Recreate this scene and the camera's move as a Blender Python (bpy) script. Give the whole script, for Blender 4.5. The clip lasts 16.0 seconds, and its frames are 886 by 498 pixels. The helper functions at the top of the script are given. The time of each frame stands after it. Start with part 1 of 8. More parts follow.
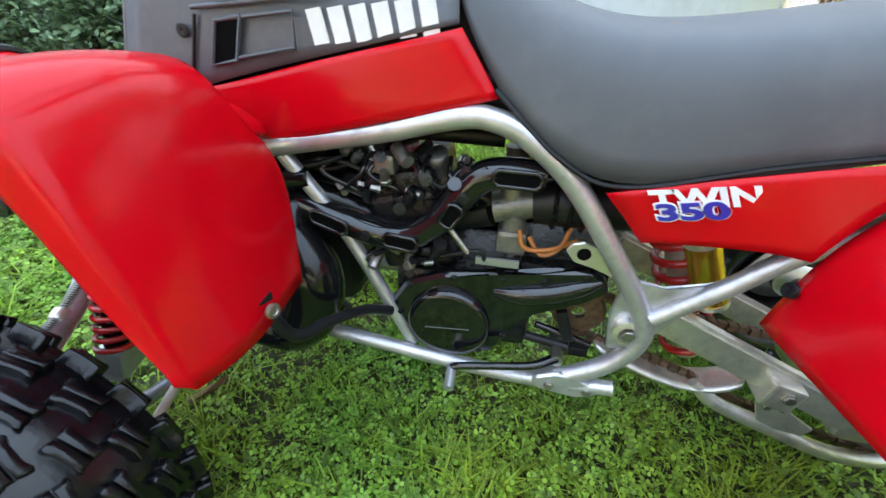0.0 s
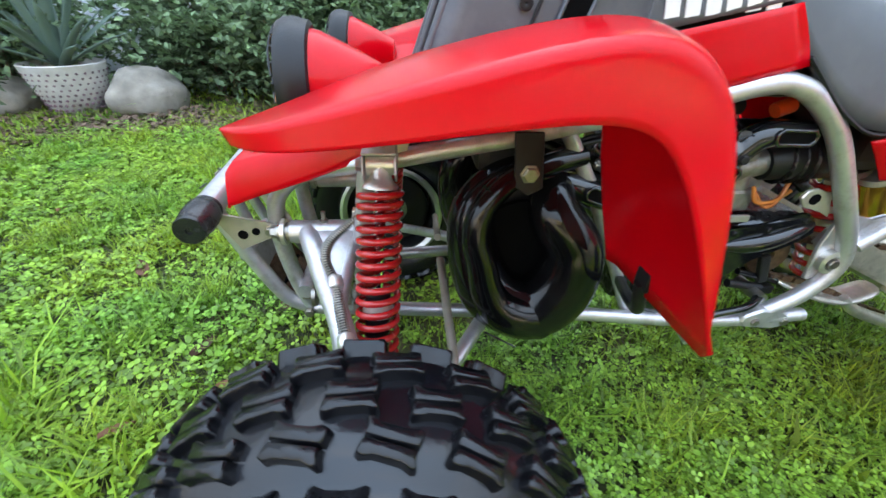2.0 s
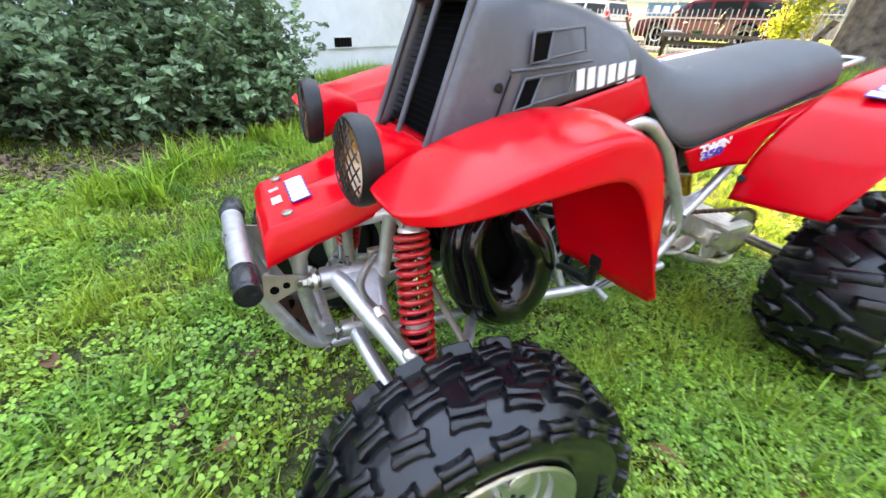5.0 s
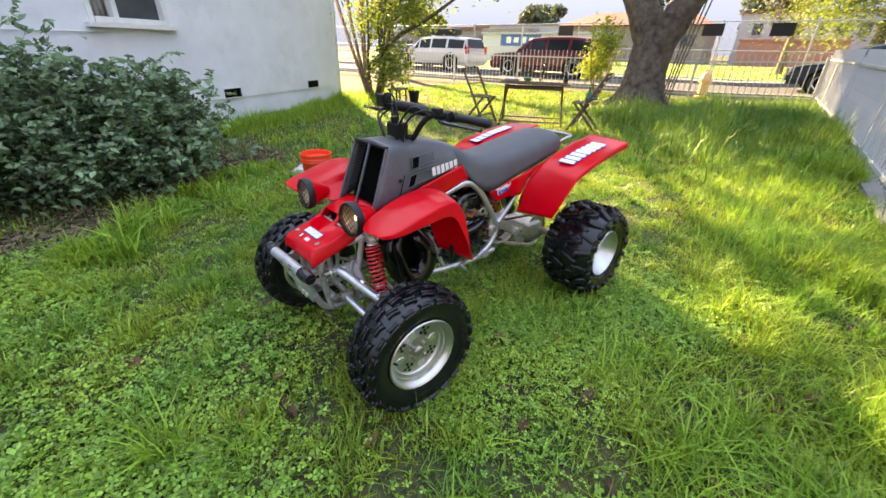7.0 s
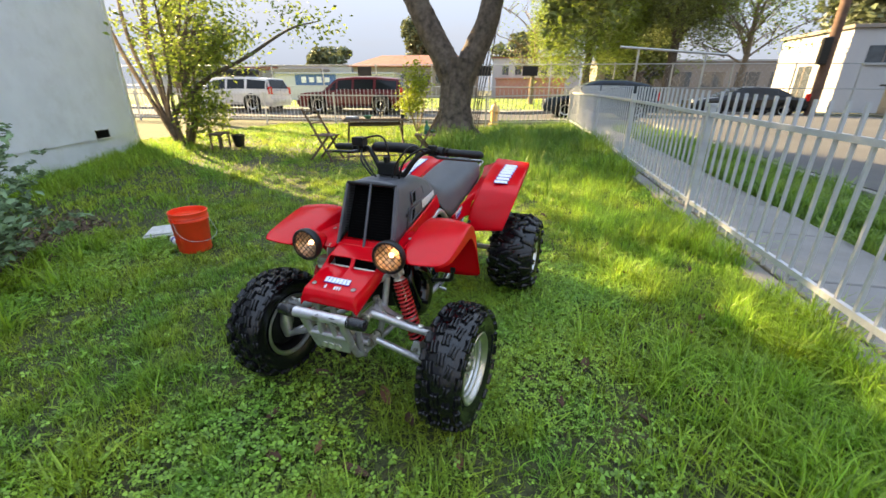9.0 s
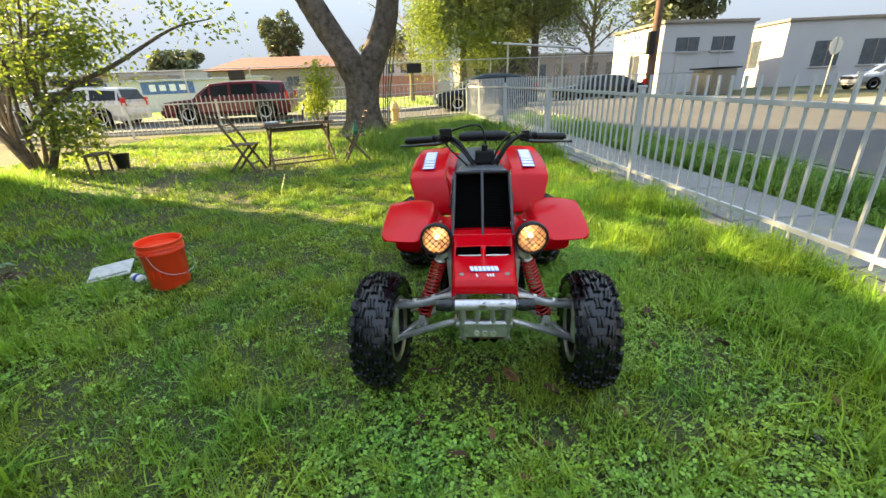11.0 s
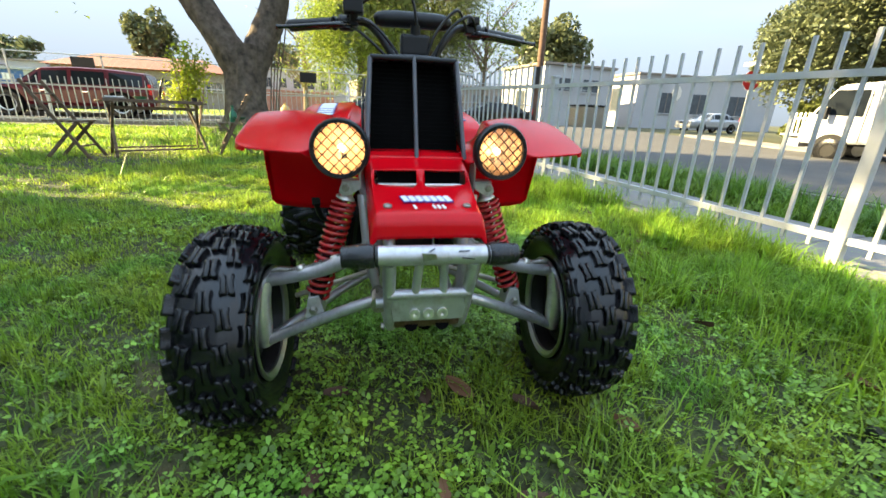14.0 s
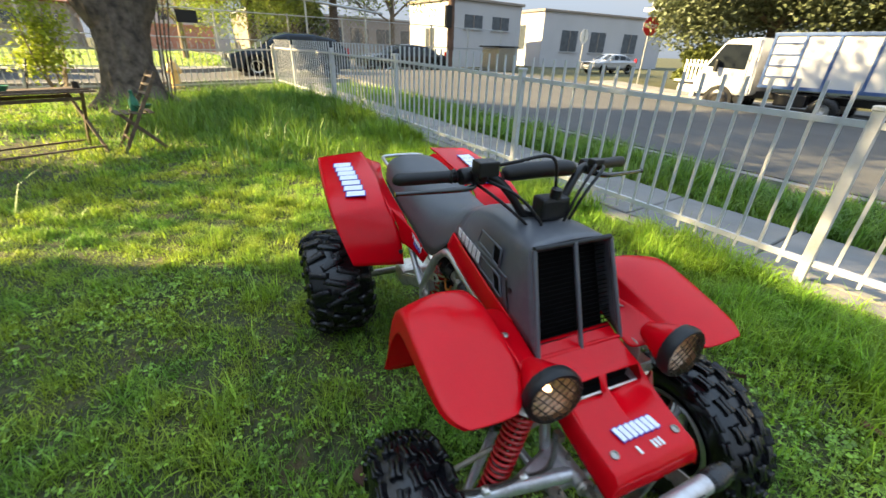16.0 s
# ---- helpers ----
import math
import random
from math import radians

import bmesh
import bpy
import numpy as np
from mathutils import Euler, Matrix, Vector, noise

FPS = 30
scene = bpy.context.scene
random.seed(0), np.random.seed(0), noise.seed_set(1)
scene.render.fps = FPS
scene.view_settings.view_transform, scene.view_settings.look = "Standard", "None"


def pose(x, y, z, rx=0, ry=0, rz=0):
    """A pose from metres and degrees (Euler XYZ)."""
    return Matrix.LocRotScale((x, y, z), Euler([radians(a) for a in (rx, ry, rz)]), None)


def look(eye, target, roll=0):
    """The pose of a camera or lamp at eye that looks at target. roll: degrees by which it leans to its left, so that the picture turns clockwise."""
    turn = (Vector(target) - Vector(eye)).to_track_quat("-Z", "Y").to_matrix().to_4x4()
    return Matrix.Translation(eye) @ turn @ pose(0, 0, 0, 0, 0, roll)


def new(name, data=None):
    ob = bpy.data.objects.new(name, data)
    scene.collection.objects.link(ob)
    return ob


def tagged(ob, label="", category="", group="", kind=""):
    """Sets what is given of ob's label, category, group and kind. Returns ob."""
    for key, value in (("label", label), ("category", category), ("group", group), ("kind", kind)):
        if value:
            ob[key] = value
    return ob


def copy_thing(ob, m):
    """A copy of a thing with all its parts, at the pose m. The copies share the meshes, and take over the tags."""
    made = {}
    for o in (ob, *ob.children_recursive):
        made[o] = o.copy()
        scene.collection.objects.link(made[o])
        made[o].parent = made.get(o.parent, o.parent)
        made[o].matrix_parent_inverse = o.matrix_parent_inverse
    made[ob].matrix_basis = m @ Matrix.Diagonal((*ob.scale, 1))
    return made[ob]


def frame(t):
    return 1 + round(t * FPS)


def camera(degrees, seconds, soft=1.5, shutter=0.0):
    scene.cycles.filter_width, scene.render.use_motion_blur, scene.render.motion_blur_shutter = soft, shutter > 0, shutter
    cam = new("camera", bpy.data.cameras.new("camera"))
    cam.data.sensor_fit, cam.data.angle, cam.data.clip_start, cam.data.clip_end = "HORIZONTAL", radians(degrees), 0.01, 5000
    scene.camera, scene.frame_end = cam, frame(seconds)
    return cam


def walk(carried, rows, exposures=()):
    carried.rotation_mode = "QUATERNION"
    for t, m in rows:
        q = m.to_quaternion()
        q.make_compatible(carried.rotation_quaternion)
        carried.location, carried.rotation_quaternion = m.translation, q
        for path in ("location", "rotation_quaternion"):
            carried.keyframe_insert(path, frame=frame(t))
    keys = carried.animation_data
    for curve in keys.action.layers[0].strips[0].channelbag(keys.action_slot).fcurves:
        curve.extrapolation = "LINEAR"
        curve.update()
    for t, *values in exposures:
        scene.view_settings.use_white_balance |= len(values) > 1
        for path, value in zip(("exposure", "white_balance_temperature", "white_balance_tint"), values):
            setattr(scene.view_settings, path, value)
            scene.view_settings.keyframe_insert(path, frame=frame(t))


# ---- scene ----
EXPOSURES = ((0.0, 3.45, 6350, 11), (1.5, 3.52, 6350, 11), (2.5, 3.66, 6450, 14), (4.2, 3.83, 6500, 16), (6.3, 3.05, 6480, 22), (7.2, 2.76, 6480, 22), (8.0, 2.64, 6450, 20), (9.0, 2.54, 6380, 15), (12.5, 2.58, 6200, 8), (13.2, 2.72, 6100, 7), (14.2, 2.72, 6100, 7), (15.0, 2.54, 6150, 9), (16.0, 2.42, 6200, 10))
cam = camera(95.98, 16.0, shutter=0.3)
PATH = [
    (0.0, 0.6473, 0.6002, 0.7942, 58.18, -0.52, -167.64),
    (0.5, 0.7712, 0.6479, 0.7966, 58.98, -2.41, -172.70),
    (1.0, 0.9028, 0.6834, 0.8144, 58.41, -2.27, -175.57),
    (1.5, 1.0562, 0.6751, 0.7980, 57.83, -1.32, -178.36),
    (2.0, 1.2070, 0.6532, 0.7615, 58.19, -1.31, 175.55),
    (2.5, 1.3223, 0.5398, 0.6963, 59.76, -1.77, 168.36),
    (3.0, 1.3930, 0.4510, 0.6192, 59.64, -2.10, 162.26),
    (3.5, 1.4103, 0.4038, 0.5825, 59.93, -2.81, 158.82),
    (4.0, 1.3968, 0.4303, 0.6188, 60.74, -2.61, 158.15),
    (4.2, 1.3907, 0.4632, 0.6447, 60.98, -2.52, 157.73),
    (6.3, 1.7765, 1.2111, 1.2044, 58.75, -1.42, 144.16),
    (6.5, 1.8384, 1.2659, 1.2172, 60.60, -1.25, 142.37),
    (7.0, 1.9666, 1.3568, 1.2276, 63.31, -1.21, 137.98),
    (7.5, 2.1077, 1.3536, 1.2396, 65.42, -1.39, 132.89),
    (8.0, 2.3069, 1.2165, 1.2585, 66.44, -1.39, 126.05),
    (8.5, 2.3731, 1.0307, 1.2292, 67.17, -1.40, 118.29),
    (9.0, 2.4869, 0.8279, 1.2411, 68.28, -0.33, 110.92),
    (9.2, 2.5496, 0.7426, 1.2433, 68.24, 0.11, 108.24),
    (11.5, 2.7405, -0.1697, 1.1903, 67.88, 2.38, 89.82),
    (12.0, 2.5209, -0.2380, 1.1163, 68.41, 1.86, 84.95),
    (12.5, 2.3199, -0.2937, 0.9034, 70.84, -0.86, 79.48),
    (13.0, 2.2564, -0.1965, 0.7093, 72.32, -5.29, 75.88),
    (13.5, 2.2149, -0.1110, 0.6709, 75.09, -2.86, 79.60),
    (14.0, 2.2247, -0.1190, 0.7615, 71.24, -2.09, 79.85),
    (14.5, 2.2782, -0.2422, 1.1076, 66.72, -1.82, 77.93),
    (15.0, 2.2411, -0.3505, 1.2936, 64.12, -1.74, 75.71),
    (15.5, 2.0212, -0.4366, 1.3180, 63.90, -1.04, 73.16),
    (16.0, 1.7566, -0.6170, 1.2788, 63.46, -1.86, 66.91),
]
walk(cam, [(t, pose(x, y, z, rx, ry, rz)) for t, x, y, z, rx, ry, rz in PATH], EXPOSURES)
# path end

# ---------- world, sun ----------
HAZE, CLOUD = 2.0, (0.44, 0.44, 0.44, 1)
SUN_EL, SUN_AZ = 27.0, -108.5          # degrees; azimuth from +x towards +y
world = bpy.data.worlds.new("sky")
scene.world = world
world.use_nodes = True
wn = world.node_tree
sky = wn.nodes.new("ShaderNodeTexSky")
sky.sky_type = "NISHITA"
sky.sun_disc = False
sky.sun_elevation = radians(SUN_EL)
sky.sun_rotation = radians(90 - SUN_AZ)
sky.air_density, sky.dust_density, sky.ozone_density = 1.0, 0.25, 1.2
wn.nodes["Background"].inputs["Strength"].default_value = 0.41
# thin high haze evens out the brightest parts of the sky, with faint streaks of cloud all over it
haze_k, haze_1, hazy = wn.nodes.new("ShaderNodeVectorMath"), wn.nodes.new("ShaderNodeVectorMath"), wn.nodes.new("ShaderNodeVectorMath")
haze_k.operation, haze_1.operation, hazy.operation = "SCALE", "ADD", "DIVIDE"
haze_k.inputs["Scale"].default_value = HAZE
haze_1.inputs[1].default_value = (1, 1, 1)
wn.links.new(sky.outputs[0], haze_k.inputs[0])
wn.links.new(haze_k.outputs[0], haze_1.inputs[0])
sk_tint = wn.nodes.new("ShaderNodeVectorMath")
sk_tint.operation = "MULTIPLY"
sk_tint.inputs[1].default_value = (0.91, 1.0, 1.12)
wn.links.new(sky.outputs[0], sk_tint.inputs[0])
wn.links.new(sk_tint.outputs[0], hazy.inputs[0])
wn.links.new(haze_1.outputs[0], hazy.inputs[1])
cl_co, cl_map, cl_noise, cl_ramp, cl_mix = (wn.nodes.new("ShaderNode" + k) for k in ("TexCoord", "Mapping", "TexNoise", "ValToRGB", "Mix"))
cl_map.inputs["Scale"].default_value = (1.2, 1.2, 5.0)
cl_noise.inputs["Scale"].default_value, cl_noise.inputs["Detail"].default_value = 2.2, 7
cl_ramp.color_ramp.elements[0].position, cl_ramp.color_ramp.elements[1].position = 0.46, 0.72
cl_ramp.color_ramp.elements[1].color = (0.6, 0.6, 0.6, 1)
cl_mix.data_type = "RGBA"
cl_mix.inputs[7].default_value = CLOUD
wn.links.new(cl_co.outputs["Generated"], cl_map.inputs[0])
wn.links.new(cl_map.outputs[0], cl_noise.inputs["Vector"])
wn.links.new(cl_noise.outputs["Fac"], cl_ramp.inputs[0])
wn.links.new(cl_ramp.outputs[0], cl_mix.inputs[0])
wn.links.new(hazy.outputs[0], cl_mix.inputs[6])
# a veiled sky is brighter overhead than at the horizon
sk_sep, sk_rise, sk_all = wn.nodes.new("ShaderNodeSeparateXYZ"), wn.nodes.new("ShaderNodeMapRange"), wn.nodes.new("ShaderNodeVectorMath")
sk_rise.inputs[3].default_value, sk_rise.inputs[4].default_value = 0.52, 2.30
sk_all.operation = "SCALE"
wn.links.new(cl_co.outputs["Generated"], sk_sep.inputs[0])
wn.links.new(sk_sep.outputs[2], sk_rise.inputs[0])
wn.links.new(cl_mix.outputs[2], sk_all.inputs[0])
wn.links.new(sk_rise.outputs[0], sk_all.inputs["Scale"])
wn.links.new(sk_all.outputs[0], wn.nodes["Background"].inputs["Color"])
sun = new("sun", bpy.data.lights.new("sun", "SUN"))
sun.data.energy, sun.data.angle, sun.data.color = 5.3, radians(0.55), (1.0, 0.745, 0.37)
sd = Vector((math.cos(radians(SUN_EL)) * math.cos(radians(SUN_AZ)), math.cos(radians(SUN_EL)) * math.sin(radians(SUN_AZ)), math.sin(radians(SUN_EL))))
sun.matrix_world = look(sd * 30, (0, 0, 0))

# ---------- materials ----------
MATS = {}


def mat(name, color, rough=0.5, metal=0.0, var=0.12, scale=30.0, bump=0.0, bscale=200.0, coat=0.0, dirt=None, dirt_amt=0.0, dirt_scale=8.0, emit=None, estr=0.0, obj=False, island=False, trans=0.0, spec=0.5, patchy=None):
    """A principled material with two scales of variation, wear or dirt, and fine relief."""
    m = bpy.data.materials.new(name)
    m.use_nodes = True
    nt = m.node_tree
    N, L = nt.nodes, nt.links
    p = N["Principled BSDF"]
    p.inputs["Roughness"].default_value = rough
    p.inputs["Metallic"].default_value = metal
    p.inputs["Specular IOR Level"].default_value = spec
    if coat:
        p.inputs["Coat Weight"].default_value = coat
        p.inputs["Coat Roughness"].default_value = 0.08
    tc = N.new("ShaderNodeTexCoord")
    n1 = N.new("ShaderNodeTexNoise")
    n1.inputs["Scale"].default_value = scale
    n1.inputs["Detail"].default_value = 5
    L.new(tc.outputs["Object"], n1.inputs["Vector"])
    ramp = N.new("ShaderNodeValToRGB")
    lo = [max(0.0, c * (1 - var)) for c in color]
    hi = [min(1.0, c * (1 + var)) for c in color]
    ramp.color_ramp.elements[0].color = (*lo, 1)
    ramp.color_ramp.elements[1].color = (*hi, 1)
    ramp.color_ramp.elements[0].position, ramp.color_ramp.elements[1].position = 0.3, 0.7
    src = n1.outputs["Fac"]
    if obj:
        oi = N.new("ShaderNodeObjectInfo")
        src = oi.outputs["Random"]
    if island:
        ge = N.new("ShaderNodeNewGeometry")
        src = ge.outputs["Random Per Island"]
        ramp.color_ramp.elements[0].position, ramp.color_ramp.elements[1].position = 0.0, 1.0
    L.new(src, ramp.inputs[0])
    col = ramp.outputs[0]
    if patchy:
        # drifts of another hue, a stride across, with smaller flecks in them
        n4 = N.new("ShaderNodeTexNoise")
        n4.inputs["Scale"].default_value = 1.7
        n4.inputs["Detail"].default_value = 6
        n4.inputs["Roughness"].default_value = 0.65
        L.new(tc.outputs["Object"], n4.inputs["Vector"])
        r4 = N.new("ShaderNodeValToRGB")
        r4.color_ramp.elements[0].position, r4.color_ramp.elements[1].position = 0.40, 0.62
        L.new(n4.outputs["Fac"], r4.inputs[0])
        m4 = N.new("ShaderNodeMix")
        m4.data_type = "RGBA"
        L.new(r4.outputs[0], m4.inputs[0])
        L.new(col, m4.inputs[6])
        m5 = N.new("ShaderNodeMix")
        m5.data_type = "RGBA"
        m5.blend_type = "MULTIPLY"
        m5.inputs[0].default_value = 1.0
        L.new(col, m5.inputs[6])
        m5.inputs[7].default_value = (*patchy, 1)
        L.new(m5.outputs[2], m4.inputs[7])
        col = m4.outputs[2]
    if dirt:
        n2 = N.new("ShaderNodeTexNoise")
        n2.inputs["Scale"].default_value = dirt_scale
        n2.inputs["Detail"].default_value = 8
        n2.inputs["Roughness"].default_value = 0.7
        L.new(tc.outputs["Object"], n2.inputs["Vector"])
        r2 = N.new("ShaderNodeValToRGB")
        r2.color_ramp.elements[0].position, r2.color_ramp.elements[1].position = 0.5, 0.72
        r2.color_ramp.elements[1].color = (dirt_amt, dirt_amt, dirt_amt, 1)
        L.new(n2.outputs["Fac"], r2.inputs[0])
        mx = N.new("ShaderNodeMix")
        mx.data_type = "RGBA"
        L.new(r2.outputs[0], mx.inputs[0])
        L.new(col, mx.inputs[6])
        mx.inputs[7].default_value = (*dirt, 1)
        col = mx.outputs[2]
        ra = N.new("ShaderNodeMapRange")
        ra.inputs[3].default_value, ra.inputs[4].default_value = rough, min(1, rough + 0.25)
        L.new(r2.outputs[0], ra.inputs[0])
        L.new(ra.outputs[0], p.inputs["Roughness"])
    L.new(col, p.inputs["Base Color"])
    if bump:
        n3 = N.new("ShaderNodeTexNoise")
        n3.inputs["Scale"].default_value = bscale
        n3.inputs["Detail"].default_value = 3
        L.new(tc.outputs["Object"], n3.inputs["Vector"])
        b = N.new("ShaderNodeBump")
        b.inputs["Strength"].default_value = bump
        b.inputs["Distance"].default_value = 0.01
        L.new(n3.outputs["Fac"], b.inputs["Height"])
        L.new(b.outputs[0], p.inputs["Normal"])
    if emit:
        p.inputs["Emission Color"].default_value = (*emit, 1)
        p.inputs["Emission Strength"].default_value = estr
    if trans:
        tr = N.new("ShaderNodeBsdfTranslucent")
        L.new(col, tr.inputs["Color"])
        ms = N.new("ShaderNodeMixShader")
        ms.inputs[0].default_value = trans
        out = N["Material Output"]
        L.new(p.outputs[0], ms.inputs[1])
        L.new(tr.outputs[0], ms.inputs[2])
        L.new(ms.outputs[0], out.inputs["Surface"])
    MATS[name] = m
    return m


def glass(name, color, gloss=0.10):
    """Thin clear glass: see-through, with a faint gloss."""
    m = bpy.data.materials.new(name)
    m.use_nodes = True
    N, L = m.node_tree.nodes, m.node_tree.links
    a, b, c = N.new("ShaderNodeBsdfTransparent"), N.new("ShaderNodeBsdfGlossy"), N.new("ShaderNodeMixShader")
    a.inputs["Color"].default_value = (*color, 1)
    b.inputs["Roughness"].default_value = 0.03
    c.inputs[0].default_value = gloss
    L.new(a.outputs[0], c.inputs[1])
    L.new(b.outputs[0], c.inputs[2])
    L.new(c.outputs[0], N["Material Output"].inputs["Surface"])
    return m


RED = mat("red_plastic", (0.74, 0.0015, 0.010), 0.17, var=0.06, scale=5, bump=0.05, bscale=22, spec=0.36, trans=0.27, dirt=(0.60, 0.012, 0.014), dirt_amt=0.3, dirt_scale=14)
GREY = mat("grey_plastic", (0.082, 0.086, 0.098), 0.33, var=0.10, scale=9, bump=0.05, bscale=900, dirt=(0.2, 0.2, 0.2), dirt_amt=0.25, dirt_scale=20)
VINYL = mat("seat_vinyl", (0.075, 0.079, 0.087), 0.50, var=0.12, scale=7, bump=0.10, bscale=1200, dirt=(0.16, 0.16, 0.16), dirt_amt=0.3, dirt_scale=9)
SILVER = mat("silver_paint", (0.56, 0.55, 0.57), 0.35, 0.70, var=0.1, scale=25, bump=0.03, bscale=300, dirt=(0.22, 0.18, 0.13), dirt_amt=0.55, dirt_scale=26)
ALU = mat("bare_aluminium", (0.76, 0.73, 0.67), 0.38, 0.85, var=0.12, scale=40, bump=0.06, bscale=400, dirt=(0.25, 0.22, 0.18), dirt_amt=0.6, dirt_scale=18)
POLISH = mat("polished_aluminium", (0.60, 0.60, 0.60), 0.36, 1.0, var=0.05, scale=20, dirt=(0.4, 0.38, 0.33), dirt_amt=0.4, dirt_scale=14)
CHROME = mat("chrome", (0.8, 0.8, 0.8), 0.08, 1.0, var=0.03)
EXHB = mat("exhaust_black", (0.005, 0.005, 0.0055), 0.12, var=0.3, scale=14, spec=0.45, dirt=(0.028, 0.024, 0.020), dirt_amt=0.3, dirt_scale=14)
BLACKG = mat("gloss_black", (0.006, 0.006, 0.007), 0.07, var=0.2, scale=10, coat=0.5, dirt=(0.03, 0.028, 0.025), dirt_amt=0.16, dirt_scale=10)
ZINC = mat("zinc_plate", (0.46, 0.42, 0.35), 0.40, 0.55, var=0.12, scale=60, dirt=(0.25, 0.19, 0.12), dirt_amt=0.4, dirt_scale=30)
BLACKM = mat("satin_black", (0.009, 0.009, 0.010), 0.40, var=0.3, scale=30, bump=0.08, bscale=500, spec=0.34)
RUBBER = mat("tyre_rubber", (0.0055, 0.0055, 0.0068), 0.27, var=0.3, scale=18, bump=0.10, bscale=90, dirt=(0.05, 0.042, 0.030), dirt_amt=0.07, dirt_scale=13, spec=0.42)
CARCASS = mat("smooth_tyre_rubber", (0.006, 0.006, 0.008), 0.20, var=0.3, scale=18, bump=0.04, bscale=120, dirt=(0.05, 0.042, 0.030), dirt_amt=0.10, dirt_scale=11, spec=0.5)
CAPR = mat("end_cap_rubber", (0.012, 0.012, 0.014), 0.26, var=0.3, scale=30, dirt=(0.08, 0.075, 0.07), dirt_amt=0.4, dirt_scale=25)
# almost no gloss, so that sheets of it read as unlit depth
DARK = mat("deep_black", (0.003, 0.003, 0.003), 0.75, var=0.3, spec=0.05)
SPRING = mat("spring_red", (0.46, 0.010, 0.012), 0.22, var=0.1, scale=40, coat=0.5, dirt=(0.15, 0.03, 0.02), dirt_amt=0.4, dirt_scale=40)
GOLD = mat("gold_anodised", (0.75, 0.42, 0.06), 0.25, 0.9, var=0.12, scale=40)
CHAINM = mat("rusty_steel", (0.16, 0.10, 0.06), 0.55, 0.7, var=0.4, scale=90, bump=0.2, bscale=500)
STEEL = mat("zinc_steel", (0.36, 0.345, 0.31), 0.35, 0.95, var=0.15, scale=80, dirt=(0.2, 0.13, 0.07), dirt_amt=0.5, dirt_scale=60)
ENGINE = mat("cast_engine", (0.012, 0.012, 0.013), 0.26, 0.3, var=0.35, scale=60, bump=0.2, bscale=220, dirt=(0.05, 0.042, 0.034), dirt_amt=0.5, dirt_scale=30)
CARB = mat("cast_alloy", (0.26, 0.255, 0.24), 0.45, 0.8, var=0.2, scale=70, bump=0.15, bscale=300, dirt=(0.2, 0.13, 0.06), dirt_amt=0.6, dirt_scale=40)
FUELHOSE = mat("amber_hose", (0.45, 0.15, 0.03), 0.3, var=0.2)
ORANGEM = mat("orange_plastic", (0.80, 0.08, 0.01), 0.35, var=0.1)
WHITE = mat("white_decal", (0.80, 0.80, 0.80), 0.35, var=0.04, scale=60)
BLUED = mat("blue_decal", (0.035, 0.03, 0.33), 0.35, var=0.05)
LENS = glass("lamp_glass", (1, 1, 1))
BULB = mat("glowing_bulb", (1.0, 0.72, 0.35), 0.3, emit=(1.0, 0.50, 0.18), estr=4.0)
REFL = mat("lamp_reflector", (0.40, 0.33, 0.25), 0.32, 0.9, var=0.25, scale=60, bump=0.25, bscale=160)
STUCCO = mat("white_stucco", (0.73, 0.755, 0.815), 0.85, var=0.05, scale=3, bump=0.35, bscale=90, dirt=(0.50, 0.50, 0.50), dirt_amt=0.35, dirt_scale=2.5)
WTRIM = mat("white_trim", (0.72, 0.72, 0.71), 0.5, var=0.05, scale=12, dirt=(0.45, 0.42, 0.36), dirt_amt=0.3, dirt_scale=9)
FENCEW = mat("white_iron_paint", (0.43, 0.44, 0.46), 0.42, var=0.05, scale=20, dirt=(0.30, 0.27, 0.23), dirt_amt=0.45, dirt_scale=16)
WOODG = mat("weathered_wood", (0.10, 0.065, 0.038), 0.75, var=0.35, scale=22, bump=0.3, bscale=120, dirt=(0.22, 0.19, 0.15), dirt_amt=0.6, dirt_scale=10)
BARK = mat("tree_bark", (0.098, 0.076, 0.060), 0.95, var=0.6, scale=9, bump=1.0, bscale=24, dirt=(0.20, 0.165, 0.13), dirt_amt=0.6, dirt_scale=4)
LEAFD = mat("dark_shrub_leaf", (0.19, 0.275, 0.145), 0.5, var=0.6, island=True, trans=0.25, spec=0.32)
LEAFY = mat("sunlit_leaf", (0.20, 0.26, 0.035), 0.5, var=0.45, island=True, trans=0.5)
LEAFP = mat("pepper_tree_leaf", (0.17, 0.20, 0.05), 0.5, var=0.45, island=True, trans=0.45)
LEAFG = mat("street_tree_leaf", (0.12, 0.142, 0.065), 0.5, var=0.5, island=True, trans=0.25)
LEAFW = mat("yellow_sapling_leaf", (0.31, 0.37, 0.03), 0.5, var=0.4, island=True, trans=0.5)
STEM = mat("brown_stem_bark", (0.115, 0.085, 0.058), 0.85, var=0.4, scale=11, bump=0.4, bscale=40)
TWIG = mat("bare_twig", (0.19, 0.14, 0.09), 0.8, var=0.3, scale=8)
GRASS = mat("grass_blade", (0.318, 0.40, 0.034), 0.5, var=0.6, island=True, trans=0.45, patchy=(0.50, 0.78, 0.95))
VERGE = mat("verge_blade", (0.185, 0.285, 0.027), 0.5, var=0.45, island=True, trans=0.4, patchy=(0.6, 0.8, 1.0))
GRASSL = mat("long_grass_blade", (0.30, 0.42, 0.030), 0.5, var=0.5, island=True, trans=0.45, patchy=(0.74, 0.94, 1.06))
